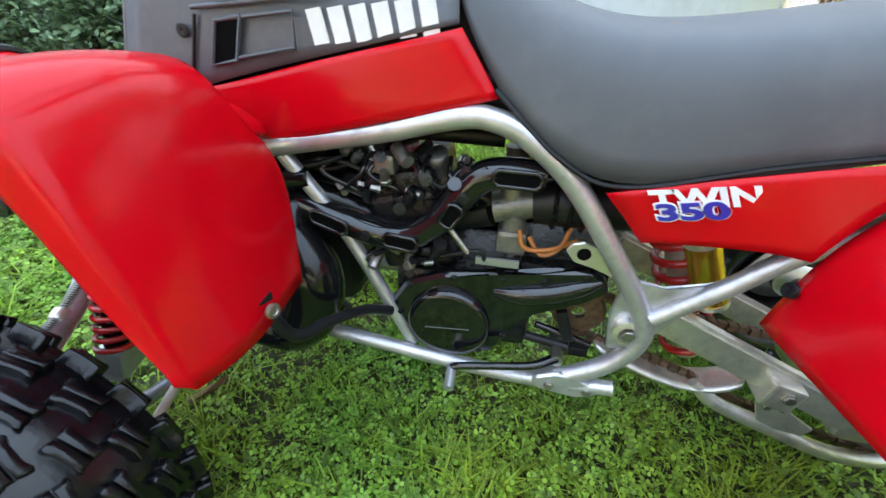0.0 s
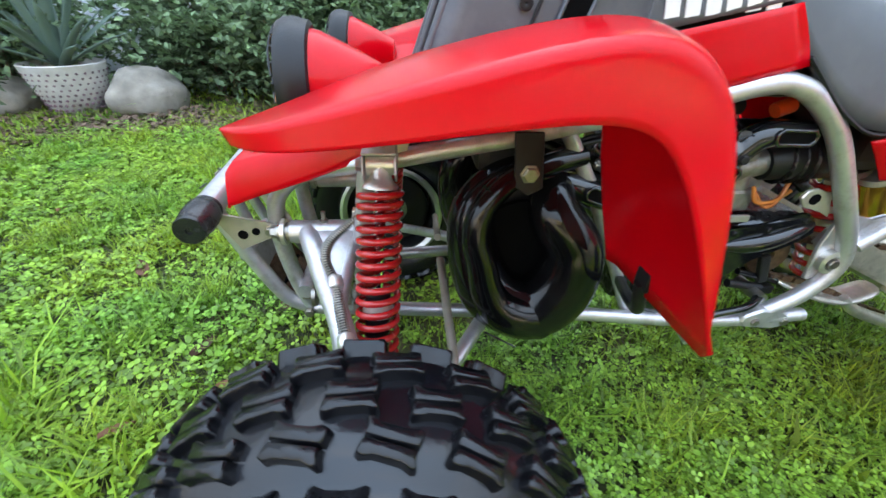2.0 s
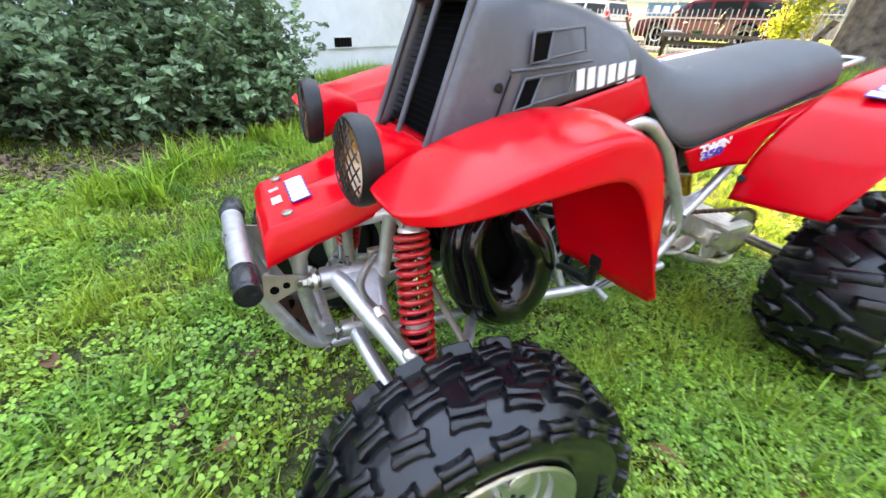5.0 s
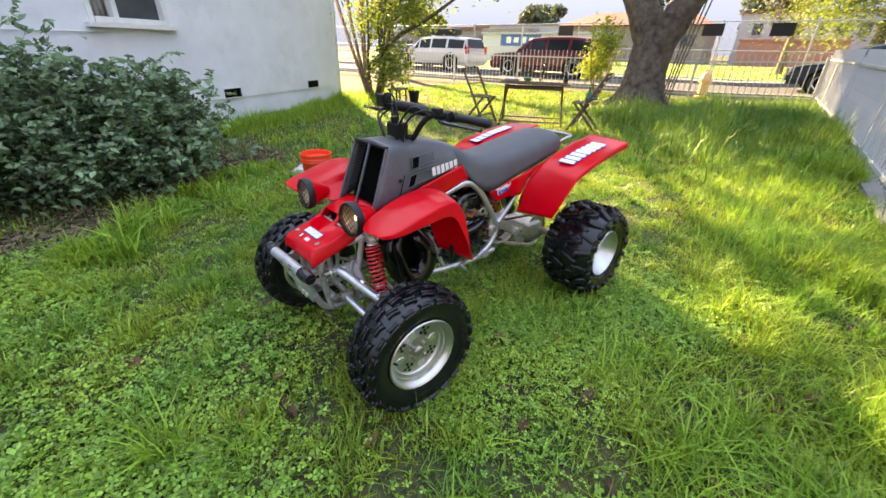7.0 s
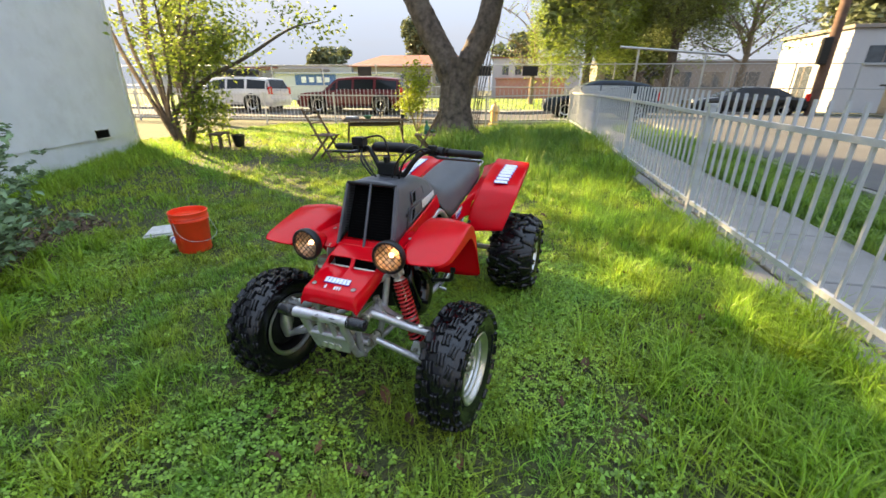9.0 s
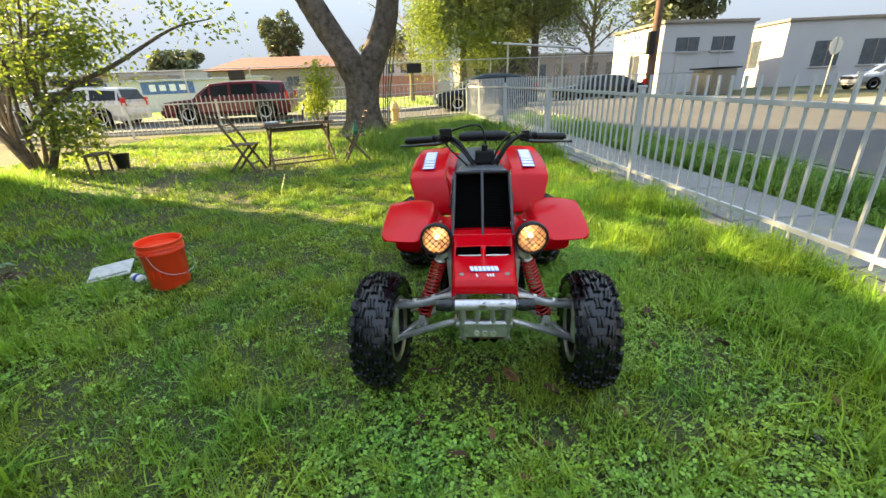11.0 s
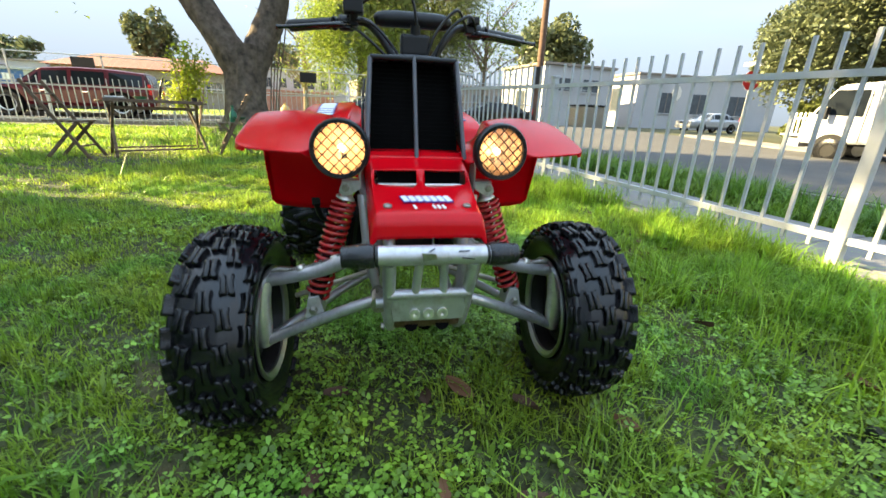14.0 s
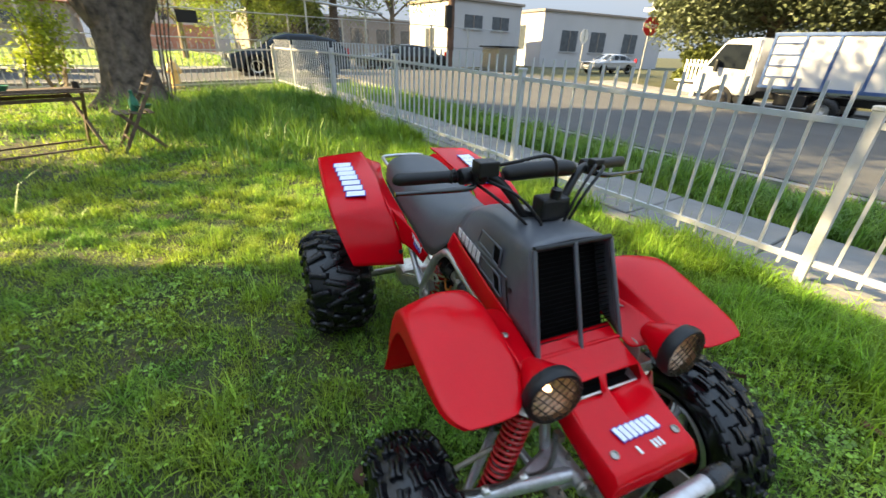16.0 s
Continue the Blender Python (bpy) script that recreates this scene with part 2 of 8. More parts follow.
CLOVER = mat("clover_leaf", (0.275, 0.42, 0.040), 0.45, var=0.55, island=True, trans=0.35, patchy=(0.70, 0.88, 1.1))
FIELD = mat("mown_field", (0.19, 0.245, 0.028), 0.9, var=0.35, scale=1.6, bump=0.6, bscale=30, dirt=(0.14, 0.19, 0.025), dirt_amt=0.6, dirt_scale=0.4)
SOIL = mat("lawn_soil", (0.046, 0.052, 0.016), 0.95, var=0.65, scale=38, bump=1.0, bscale=70, dirt=(0.105, 0.066, 0.030), dirt_amt=0.75, dirt_scale=5)
ASPH = mat("asphalt", (0.062, 0.061, 0.060), 0.9, var=0.15, scale=0.9, bump=0.3, bscale=80, dirt=(0.11, 0.107, 0.10), dirt_amt=0.5, dirt_scale=0.5)
CONC = mat("concrete", (0.20, 0.192, 0.185), 0.9, var=0.12, scale=2.5, bump=0.25, bscale=60, dirt=(0.15, 0.135, 0.115), dirt_amt=0.6, dirt_scale=1.4)
ROCKM = mat("field_stone", (0.30, 0.27, 0.23), 0.9, var=0.3, scale=7, bump=0.6, bscale=30, dirt=(0.16, 0.14, 0.12), dirt_amt=0.6, dirt_scale=5)
TERRA = mat("white_clay_pot", (0.55, 0.53, 0.51), 0.6, var=0.15, scale=20)
POTDOT = mat("purple_pot_studs", (0.17, 0.10, 0.13), 0.4, var=0.3, obj=True)
BUCKET = mat("orange_bucket", (0.85, 0.055, 0.012), 0.38, var=0.06, scale=9, dirt=(0.5, 0.08, 0.03), dirt_amt=0.3, dirt_scale=12)
MULCH = mat("leaf_mulch", (0.15, 0.098, 0.066), 0.85, var=0.55, island=True)
DRYL = mat("dry_leaf", (0.13, 0.06, 0.03), 0.8, var=0.45, obj=True)
AGAVE = mat("agave_leaf", (0.16, 0.23, 0.19), 0.5, var=0.2, island=True, scale=9)
YELLOWH = mat("hydrant_paint", (0.62, 0.42, 0.16), 0.5, var=0.12, scale=20)
GLASSD = mat("dark_car_glass", (0.012, 0.015, 0.018), 0.08, var=0.1, spec=0.22)
CURTAIN = mat("pale_curtain", (0.42, 0.40, 0.37), 0.85, var=0.2, scale=14)
WINGL = mat("window_glass", (0.06, 0.07, 0.08), 0.08, var=0.3, scale=3)
CARW = mat("white_car_paint", (0.55, 0.55, 0.56), 0.2, var=0.03, coat=0.6)
CARR = mat("maroon_car_paint", (0.085, 0.004, 0.008), 0.3, var=0.05, coat=0.15, spec=0.3)
CARB_ = mat("navy_car_paint", (0.016, 0.026, 0.042), 0.22, var=0.05, coat=0.12, spec=0.3)
CARK = mat("black_car_paint", (0.010, 0.011, 0.014), 0.22, var=0.05, coat=0.12, spec=0.3)
CARS = mat("silver_car_paint", (0.45, 0.46, 0.48), 0.25, 0.5, var=0.03, coat=0.4)
TAIL = mat("tail_lamp_red", (0.5, 0.01, 0.01), 0.2, var=0.1)
BLUEP = mat("blue_frame_paint", (0.035, 0.075, 0.20), 0.4, var=0.1)
BUILDW = mat("white_building_wall", (0.44, 0.43, 0.44), 0.85, var=0.05, scale=0.5, bump=0.1, bscale=20)
BUILDT = mat("tan_building_wall", (0.25, 0.21, 0.18), 0.85, var=0.07, scale=0.4)
ROOFR = mat("red_tile_roof", (0.20, 0.082, 0.06), 0.8, var=0.25, scale=2)
BRICKW = mat("pink_block_wall", (0.38, 0.17, 0.13), 0.85, var=0.1, scale=0.8)
SIGNR = mat("stop_sign_red", (0.45, 0.012, 0.02), 0.4, var=0.05)
SIGNB = mat("blue_sign_panel", (0.05, 0.12, 0.33), 0.5, var=0.08)
POLEM = mat("tarred_pole_wood", (0.105, 0.06, 0.04), 0.85, var=0.3, scale=4, bump=0.2, bscale=30)
GALV = mat("galvanised_steel", (0.42, 0.43, 0.43), 0.4, 0.7, var=0.1, scale=10)
GREENT = mat("green_enamel", (0.03, 0.16, 0.09), 0.35, var=0.2)

# ---------- builders ----------


def link(name, bm, material, parent=None, label="", smooth=True, mods=()):
    me = bpy.data.meshes.new(name)
    bmesh.ops.recalc_face_normals(bm, faces=bm.faces)
    bm.to_mesh(me)
    bm.free()
    me.materials.append(material)
    if smooth:
        me.polygons.foreach_set("use_smooth", [True] * len(me.polygons))
        if not mods:
            me.set_sharp_from_angle(angle=radians(50))
    ob = new(name, me)
    ob.parent = parent
    if label:
        ob["label"] = label
    for kind, args in mods:
        md = ob.modifiers.new(kind.lower(), kind)
        for k, v in args.items():
            if k == "levels":
                md.levels = v
                md.render_levels = v
            elif k == "thickness":
                md.thickness = v
                md.offset = -1
            elif k == "width":
                md.width = v
                md.segments = 2
                md.limit_method = "ANGLE"
                md.harden_normals = False
            elif k == "angle":
                md.split_angle = v
    return ob


def part(name, bm, material, parent, label="", smooth=True, mods=()):
    return link(name, bm, material, parent, label, smooth, mods)


def empty(name, label, category, group="", at=(0, 0, 0), turn=0.0):
    ob = new(name)
    ob.empty_display_size = 0.1
    ob.location = at
    ob.rotation_euler = (0, 0, turn)
    return tagged(ob, label, category, group)


def spline(pts, n=8):
    """Catmull-Rom through points of any dimension."""
    P = [Vector(p) for p in pts]
    P = [P[0] * 2 - P[1]] + P + [P[-1] * 2 - P[-2]]
    out = []
    for i in range(1, len(P) - 2):
        for k in range(n):
            t = k / n
            a, b, c, d = P[i - 1], P[i], P[i + 1], P[i + 2]
            out.append(0.5 * ((2 * b) + (c - a) * t + (2 * a - 5 * b + 4 * c - d) * t * t + (3 * b - a - 3 * c + d) * t ** 3))
    out.append(P[-2].copy())
    return out


def sweep(bm, pts, radii, seg=12, cap=True):
    """A round tube along points with a radius at each."""
    n = len(pts)
    if not isinstance(radii, (list, tuple)):
        radii = [radii] * n
    tang = [(pts[min(i + 1, n - 1)] - pts[max(i - 1, 0)]).normalized() for i in range(n)]
    side = tang[0].orthogonal().normalized()
    rings = []
    for i in range(n):
        side = (side - tang[i] * side.dot(tang[i])).normalized()
        up = tang[i].cross(side)
        rings.append([bm.verts.new(pts[i] + (side * math.cos(a) + up * math.sin(a)) * radii[i]) for a in [2 * math.pi * k / seg for k in range(seg)]])
    for a, b in zip(rings, rings[1:]):
        for k in range(seg):
            bm.faces.new((a[k], a[(k + 1) % seg], b[(k + 1) % seg], b[k]))
    if cap:
        bm.faces.new(rings[0][::-1])
        bm.faces.new(rings[-1])
    return bm


def tube(name, pts, r, material, parent, label="", seg=12, n=8, straight=False):
    bm = bmesh.new()
    if straight:
        q = [Vector(p) for p in pts]
        rr = r
    elif isinstance(r, (list, tuple)):
        q = spline(pts, n)
        rs = spline([(rad, 0, 0) for rad in r], n)
        rr = [max(0.001, v[0]) for v in rs]
    else:
        q, rr = spline(pts, n), r
    sweep(bm, q, rr, seg)
    return part(name, bm, material, parent, label)


def box(bm, c, s, rot=None):
    m = Matrix.Translation(c) @ (rot.to_4x4() if rot else Matrix()) @ Matrix.Diagonal((*s, 1))
    return bmesh.ops.create_cube(bm, size=1, matrix=m)


def boxpart(name, c, s, material, parent, label="", bev=0.004, rot=None):
    bm = bmesh.new()
    box(bm, c, s, rot)
    if bev:
        bmesh.ops.bevel(bm, geom=list(bm.edges), offset=bev, segments=2, affect="EDGES", profile=0.6)
    return part(name, bm, material, parent, label, smooth=False)


def axis_matrix(c, d):
    return Matrix.Translation(c) @ Vector(d).to_track_quat("Z", "Y").to_matrix().to_4x4()


def lathe(bm, profile, c=(0, 0, 0), d=(0, 0, 1), n=32, closed=False, caps=True):
    """Turn a profile of (radius, height) about the axis d through c."""
    m = axis_matrix(c, d)
    rings = []
    for r, z in profile:
        rings.append([bm.verts.new(m @ Vector((r * math.cos(2 * math.pi * k / n), r * math.sin(2 * math.pi * k / n), z))) for k in range(n)])
    pairs = list(zip(rings, rings[1:]))
    if closed:
        pairs.append((rings[-1], rings[0]))
    for a, b in pairs:
        for k in range(n):
            bm.faces.new((a[k], a[(k + 1) % n], b[(k + 1) % n], b[k]))
    if not closed and caps:
        if profile[0][0] > 1e-5:
            bm.faces.new(rings[0][::-1])
        if profile[-1][0] > 1e-5:
            bm.faces.new(rings[-1])
    return bm


def turned(name, profile, c, d, material, parent, label="", n=32, closed=False, mods=(), caps=True):
    bm = bmesh.new()
    lathe(bm, profile, c, d, n, closed, caps)
    return part(name, bm, material, parent, label, mods=mods)


def rod(name, a, b, r, material, parent, label="", seg=14):
    bm = bmesh.new()
    sweep(bm, [Vector(a), Vector(b)], r, seg)
    ob = part(name, bm, material, parent, label)
    ob.data.polygons.foreach_set("use_smooth", [len(p.vertices) == 4 for p in ob.data.polygons])
    return ob


def grid(rows, skip=()):
    """A sheet from rows of points."""
    bm = bmesh.new()
    V = [[bm.verts.new(p) for p in r] for r in rows]
    bm.verts.index_update()
    for i in range(len(V) - 1):
        for j in range(len(V[0]) - 1):
            if (i, j) not in skip:
                bm.faces.new((V[i][j], V[i][j + 1], V[i + 1][j + 1], V[i + 1][j]))
    return bm


def panel(name, rows, material, parent, label="", thick=0.004, sub=2, skip=(), corners=0.0, cols=(), rims=0.0, folds=()):
    """A moulded plastic panel; cols and folds are the columns and rows that stay crisp."""
    bm = grid(rows, skip)
    bm.verts.ensure_lookup_table()
    w = len(rows[0])
    crease = bm.edges.layers.float.new("crease_edge")
    for e in bm.edges:
        i, j = sorted(v.index for v in e.verts)
        if i % w == j % w and i % w in cols:
            e[crease] = 0.75
        elif i // w == j // w and i // w in folds:
            e[crease] = 0.6
        elif rims and len(e.link_faces) == 1:
            e[crease] = rims
    if rims:
        lay0 = bm.verts.layers.float.new("crease_vert")
        for v in bm.verts:
            if len(v.link_faces) in (1, 3) and any(len(e.link_faces) == 1 for e in v.link_edges):
                v[lay0] = 1.0
    elif corners:
        lay = bm.verts.layers.float.new("crease_vert")
        for v in bm.verts:
            if len(v.link_faces) == 1:
                v[lay] = corners
    mods = [("SUBSURF", {"levels": sub}), ("SOLIDIFY", {"thickness": thick})]
    return part(name, bm, material, parent, label, mods=mods)


def mirror_y(pts):
    return [(x, -y, z) for x, y, z in pts]


def plate(name, outline, depth, material, parent, label="", bev=0.0015):
    """A flat plate: an outline of points in one plane, pushed along depth (a vector)."""
    bm = bmesh.new()
    a = [bm.verts.new(p) for p in outline]
    b = [bm.verts.new(Vector(p) + Vector(depth)) for p in outline]
    bm.faces.new(a)
    bm.faces.new(b[::-1])
    for i in range(len(a)):
        j = (i + 1) % len(a)
        bm.faces.new((a[i], b[i], b[j], a[j]))
    if bev:
        bmesh.ops.bevel(bm, geom=list(bm.edges), offset=bev, segments=1, affect="EDGES")
    return part(name, bm, material, parent, label, smooth=False)


def bolt(name, c, d, r, h, material, parent):
    bm = bmesh.new()
    lathe(bm, [(r * 1.25, 0), (r * 1.25, h * 0.25), (r, h * 0.3), (r, h * 0.9), (r * 0.85, h)], c, d, 6)
    return part(name, bm, material, parent, smooth=False)


def words(name, text, m, size, material, parent, depth=0.001, bold=0.0, shear=0.0):
    cu = bpy.data.curves.new(name, "FONT")
    cu.body, cu.size, cu.extrude, cu.align_x, cu.align_y, cu.offset, cu.shear = text, size, depth, "CENTER", "CENTER", bold, shear
    tmp = new(name, cu)
    me = bpy.data.meshes.new_from_object(tmp.evaluated_get(bpy.context.evaluated_depsgraph_get()))
    bpy.data.objects.remove(tmp)
    me.transform(m)
    me.materials.clear()
    me.materials.append(material)
    ob = new(name, me)
    ob.parent = parent
    return ob


def mesh_np(name, verts, faces_quads=None, tris=None, material=None, parent=None):
    me = bpy.data.meshes.new(name)
    f = tris if tris is not None else faces_quads
    k = f.shape[1]
    me.vertices.add(len(verts))
    me.vertices.foreach_set("co", verts.astype(np.float32).ravel())
    me.loops.add(f.size)
    me.loops.foreach_set("vertex_index", f.astype(np.int32).ravel())
    me.polygons.add(len(f))
    me.polygons.foreach_set("loop_start", np.arange(0, f.size, k, dtype=np.int32))
    me.update(calc_edges=True)
    me.materials.append(material)
    ob = new(name, me)
    ob.parent = parent
    return ob


def leaf_cloud(name, centers, size, material, parent=None, rng=None, up=0.3, long=1.9, jitter=0.35):
    """Many small folded leaves at the given centres."""
    n = len(centers)
    rng = rng or np.random.default_rng(5)
    nrm = rng.normal(size=(n, 3))
    nrm[:, 2] = np.abs(nrm[:, 2]) + up
    nrm /= np.linalg.norm(nrm, axis=1)[:, None]
    t = np.cross(nrm, rng.normal(size=(n, 3)))
    t /= np.linalg.norm(t, axis=1)[:, None]
    b = np.cross(nrm, t)
    s = size * (1 + jitter * rng.uniform(-1, 1, n))[:, None]
    v = np.empty((n, 4, 3))
    v[:, 0] = centers - t * s * long * 0.5
    v[:, 1] = centers + b * s * 0.5 + nrm * s * 0.18
    v[:, 2] = centers + t * s * long * 0.5 - nrm * s * 0.15
    v[:, 3] = centers - b * s * 0.5 + nrm * s * 0.18
    base = (np.arange(n) * 4)[:, None]
    tris = np.concatenate([base + [0, 1, 2], base + [0, 2, 3]], 1).reshape(-1, 3)
    return mesh_np(name, v.reshape(-1, 3), tris=tris, material=material, parent=parent)


# the yard's own axes: U along the side fence (towards the quad's front), V out across the side street
YAW = radians(11.4)
CU, SU = math.cos(YAW), math.sin(YAW)


def uv(u, v, z=0.0):
    return Vector((u * CU - v * SU, u * SU + v * CU, z))


def height(x, y):
    """The ground's height, for numbers or arrays."""
    u, v = x * CU + y * SU, -x * SU + y * CU
    s = np.clip((v - 0.9) / 1.0, 0, 1)
    s = s * s * (3 - 2 * s)
    a = 0.2 * (1 - np.exp(np.minimum(u, 0) / 5)) + 0.07 * s
    q = np.clip((-u - 4) / 9, 0, 1)
    q = q * q * (3 - 2 * q)
    side = -0.12 + 0.32 * q
    w = np.clip((v - 2.2) / 4.5, 0, 1)
    w = w * w * (3 - 2 * w)
    return a * (1 - w) + side * w

# ---------- ground, streets ----------


def axis_steps(lo, hi, near_lo, near_hi, fine, coarse):
    a = list(np.arange(near_lo, near_hi, fine))
    x, s = near_lo, fine
    while x > lo:
        s = min(s * 1.35, coarse)
        x -= s
        a.insert(0, x)
    x, s = near_hi, fine
    while x < hi:
        a.append(x)
        s = min(s * 1.35, coarse)
        x += s
    return np.array(a)


gx, gy = axis_steps(-900, 900, -5, 5, 0.16, 60), axis_steps(-900, 900, -4, 4, 0.16, 60)
X, Y = np.meshgrid(gx, gy, indexing="ij")
rngg = np.random.default_rng(11)
Z = height(X, Y) + np.where((np.abs(X) < 6) & (np.abs(Y) < 6), rngg.normal(0, 0.004, X.shape), 0) - 0.01
ny = len(gy)
idx = np.arange(len(gx) * ny).reshape(len(gx), ny)
quads = np.stack([idx[:-1, :-1], idx[1:, :-1], idx[1:, 1:], idx[:-1, 1:]], -1).reshape(-1, 4)
ground = tagged(mesh_np("ground", np.stack([X, Y, Z], -1).reshape(-1, 3), faces_quads=quads, material=SOIL), "grassy ground with bare soil showing through", "ground", kind="structure")


def strip(name, us, vs, lift, material, label, category, thick=0.12):
    """A paved sheet over the ground, by its u and v steps."""
    U, V = np.meshgrid(us, vs, indexing="ij")
    XX, YY = U * CU - V * SU, U * SU + V * CU
    ZZ = height(XX, YY) + lift
    n = len(vs)
    rows = [[(XX[i, j], YY[i, j], ZZ[i, j]) for j in range(n)] for i in range(len(us))]
    return tagged(link(name, grid(rows), material, smooth=False, mods=[("SOLIDIFY", {"thickness": thick})]), label, category, kind="structure")


far = np.concatenate([np.arange(-90, -20, 10), np.arange(-20, 12, 1.0), np.arange(12, 80, 8)])
strip("road_side", far[far > -17.2], np.linspace(4.75, 14.4, 9), 0.02, ASPH, "worn grey asphalt side street", "road")
strip("road_back", np.linspace(-17.0, -11.75, 7), np.concatenate([np.arange(-90, -12, 8), np.arange(-12, 4.8, 1.0)]), 0.02, ASPH, "grey asphalt street behind the yard", "road")
strip("road_cross", np.linspace(-90, -17.2, 20), np.linspace(4.75, 14.4, 6), 0.02, ASPH, "asphalt street beyond the corner", "road")
strip("kerb_side", far[far > -11.5], np.array([4.55, 4.73]), 0.13, CONC, "concrete kerb along the side street", "kerb", 0.2)
strip("kerb_back", np.array([-11.72, -11.55]), np.arange(-60, 4.6, 1.5), 0.13, CONC, "concrete kerb along the back street", "kerb", 0.2)
strip("kerb_far", far[far > -11], np.array([14.42, 14.6]), 0.13, CONC, "concrete kerb across the side street", "kerb", 0.2)
strip("kerb_field", np.array([-17.25, -17.05]), np.arange(-70, 4.6, 2.0), 0.13, CONC, "concrete kerb beside the field", "kerb", 0.2)
strip("pavement_field", np.array([-19.2, -18.2, -17.27]), np.arange(-70, 4.6, 2.0), 0.09, CONC, "pale concrete pavement beside the field", "pavement", 0.1)
strip("pavement_far", far[far > -11], np.array([14.62, 15.4, 16.2]), 0.09, CONC, "pale pavement across the side street", "pavement", 0.1)
strip("lawn_field", np.linspace(-58, -19.3, 12), np.arange(-60, 4.6, 4.0), 0.03, FIELD, "bright green mown grass of the field", "lawn", 0.05)
# near pavement in separate slabs, with open joints
pave = tagged(new("pavement_near"), "concrete slab pavement outside the fence", "pavement", kind="structure")
for k in range(22):
    u0 = -10.2 + k * 0.92
    bm = bmesh.new()
    P = [uv(a, b) for a, b in ((u0, 2.12), (u0 + .905, 2.12), (u0 + .905, 3.06), (u0, 3.06))]
    tilt = random.Random(k).uniform(-.006, .006)
    lo = [bm.verts.new((p.x, p.y, float(height(p.x, p.y)) - .08)) for p in P]
    hi = [bm.verts.new((p.x, p.y, float(height(p.x, p.y)) + .035 + tilt)) for p in P]
    bm.faces.new(hi)
    for i in range(4):
        bm.faces.new((lo[i], lo[(i + 1) % 4], hi[(i + 1) % 4], hi[i]))
    bmesh.ops.bevel(bm, geom=[e for e in bm.edges if all(v in hi for v in e.verts)], offset=.008, segments=1, affect="EDGES")
    part("paving_slab", bm, CONC, pave, smooth=False)
strip("footing_side", np.arange(-10.6, 10.2, 0.8), np.array([1.93, 2.07]), 0.04, CONC, "low concrete footing under the fence", "footing", 0.15)

# ---------- iron fences ----------


def fence(name, p, q, label, post_every, gap, tall, up, first=0):
    """Square-bar picket fence from p to q (u, v pairs)."""
    f = empty(name, label, "fence")
    f["kind"] = "structure"
    a, b = uv(*p), uv(*q)
    L = (b - a).length
    d = (b - a) / L
    rot = d.to_track_quat("X", "Z").to_matrix()
    n = int(L / gap)
    bar = bmesh.new()
    box(bar, (0, 0, tall / 2), (.017, .017, tall))
    me = bpy.data.meshes.new("picket")
    bar.to_mesh(me)
    bar.free()
    me.materials.append(FENCEW)
    pb = bmesh.new()
    box(pb, (0, 0, (tall + .02) / 2), (.054, .054, tall + .02))
    box(pb, (0, 0, tall + .03), (.068, .068, .025))
    bmesh.ops.bevel(pb, geom=list(pb.edges), offset=.004, segments=1, affect="EDGES")
    pm = bpy.data.meshes.new("post")
    pb.to_mesh(pm)
    pb.free()
    pm.materials.append(FENCEW)
    steps = int(round(post_every / gap))
    for k in range(n + 1):
        c = a + d * (k * gap)
        z = float(height(c.x, c.y)) + up
        post = (k - first) % steps == 0 or k == 0
        o = new("post" if post else "picket", pm if post else me)
        o.parent = f
        o.matrix_local = Matrix.Translation((c.x, c.y, z - (.08 if post else -.06))) @ rot.to_4x4()
        if post:
            nxt = first if (k == 0 and first) else k + steps
            e = a + d * min(nxt * gap, L)
            for rz in (.12, tall - .13):
                bm = bmesh.new()
                s0, s1 = Vector((c.x, c.y, z + rz)), Vector((e.x, e.y, float(height(e.x, e.y)) + up + rz))
                if (s1 - s0).length > .1:
                    box(bm, (s0 + s1) / 2, ((s1 - s0).length, .028, .034), (s1 - s0).to_track_quat("X", "Z").to_matrix())
                    part("rail", bm, FENCEW, f, smooth=False)
                else:
                    bm.free()
    return f


fence("fence_side", (-10.45, 2.0), (9.3, 2.0), "white iron picket fence along the lawn", 2.49, 0.1245, 1.02, 0.05, 13)
fence("fence_back", (-10.45, 1.95), (-10.45, -15.5), "white iron picket fence at the end of the yard", 2.47, 0.130, 1.0, 0.02)

# ---------- the house ----------
HK = Vector((-3.0, -7.75, 0))
HA = radians(29)
HD, HN = Vector((math.cos(HA), math.sin(HA), 0)), Vector((-math.sin(HA), math.cos(HA), 0))


def hw(a, out, z):
    """A point on the house: along the wall, out of it, up."""
    return HK + HD * a + HN * out + Vector((0, 0, z))


HROT = HD.to_track_quat("X", "Z").to_matrix()
house = empty("house", "white stucco house with low crawl-space vents", "house")
WH, WL = 5.1, 13.0
WIN = (4.08, 5.10, 1.42, 3.0)
for a0, a1, z0, z1 in ((0, WIN[0], .42, WH), (WIN[1], WL, .42, WH), (WIN[0], WIN[1], .42, WIN[2]), (WIN[0], WIN[1], WIN[3], WH)):
    bm = bmesh.new()
    box(bm, hw((a0 + a1) / 2, -.10, (z0 + z1) / 2), (a1 - a0, .20, z1 - z0), HROT)
    part("wall", bm, STUCCO, house, smooth=False)
bm = bmesh.new()
box(bm, hw(-.0 + WL / 2, -.12, .10), (WL, .20, .64), HROT)
part("foundation", bm, STUCCO, house, "painted concrete foundation", smooth=False)
for a, w in ((.10, .2),):
    bm = bmesh.new()
    box(bm, hw(.1, -3.6, 2.4), (.2, 6.8, 5.2), HROT)
    part("wall", bm, STUCCO, house, smooth=False)
bm = bmesh.new()
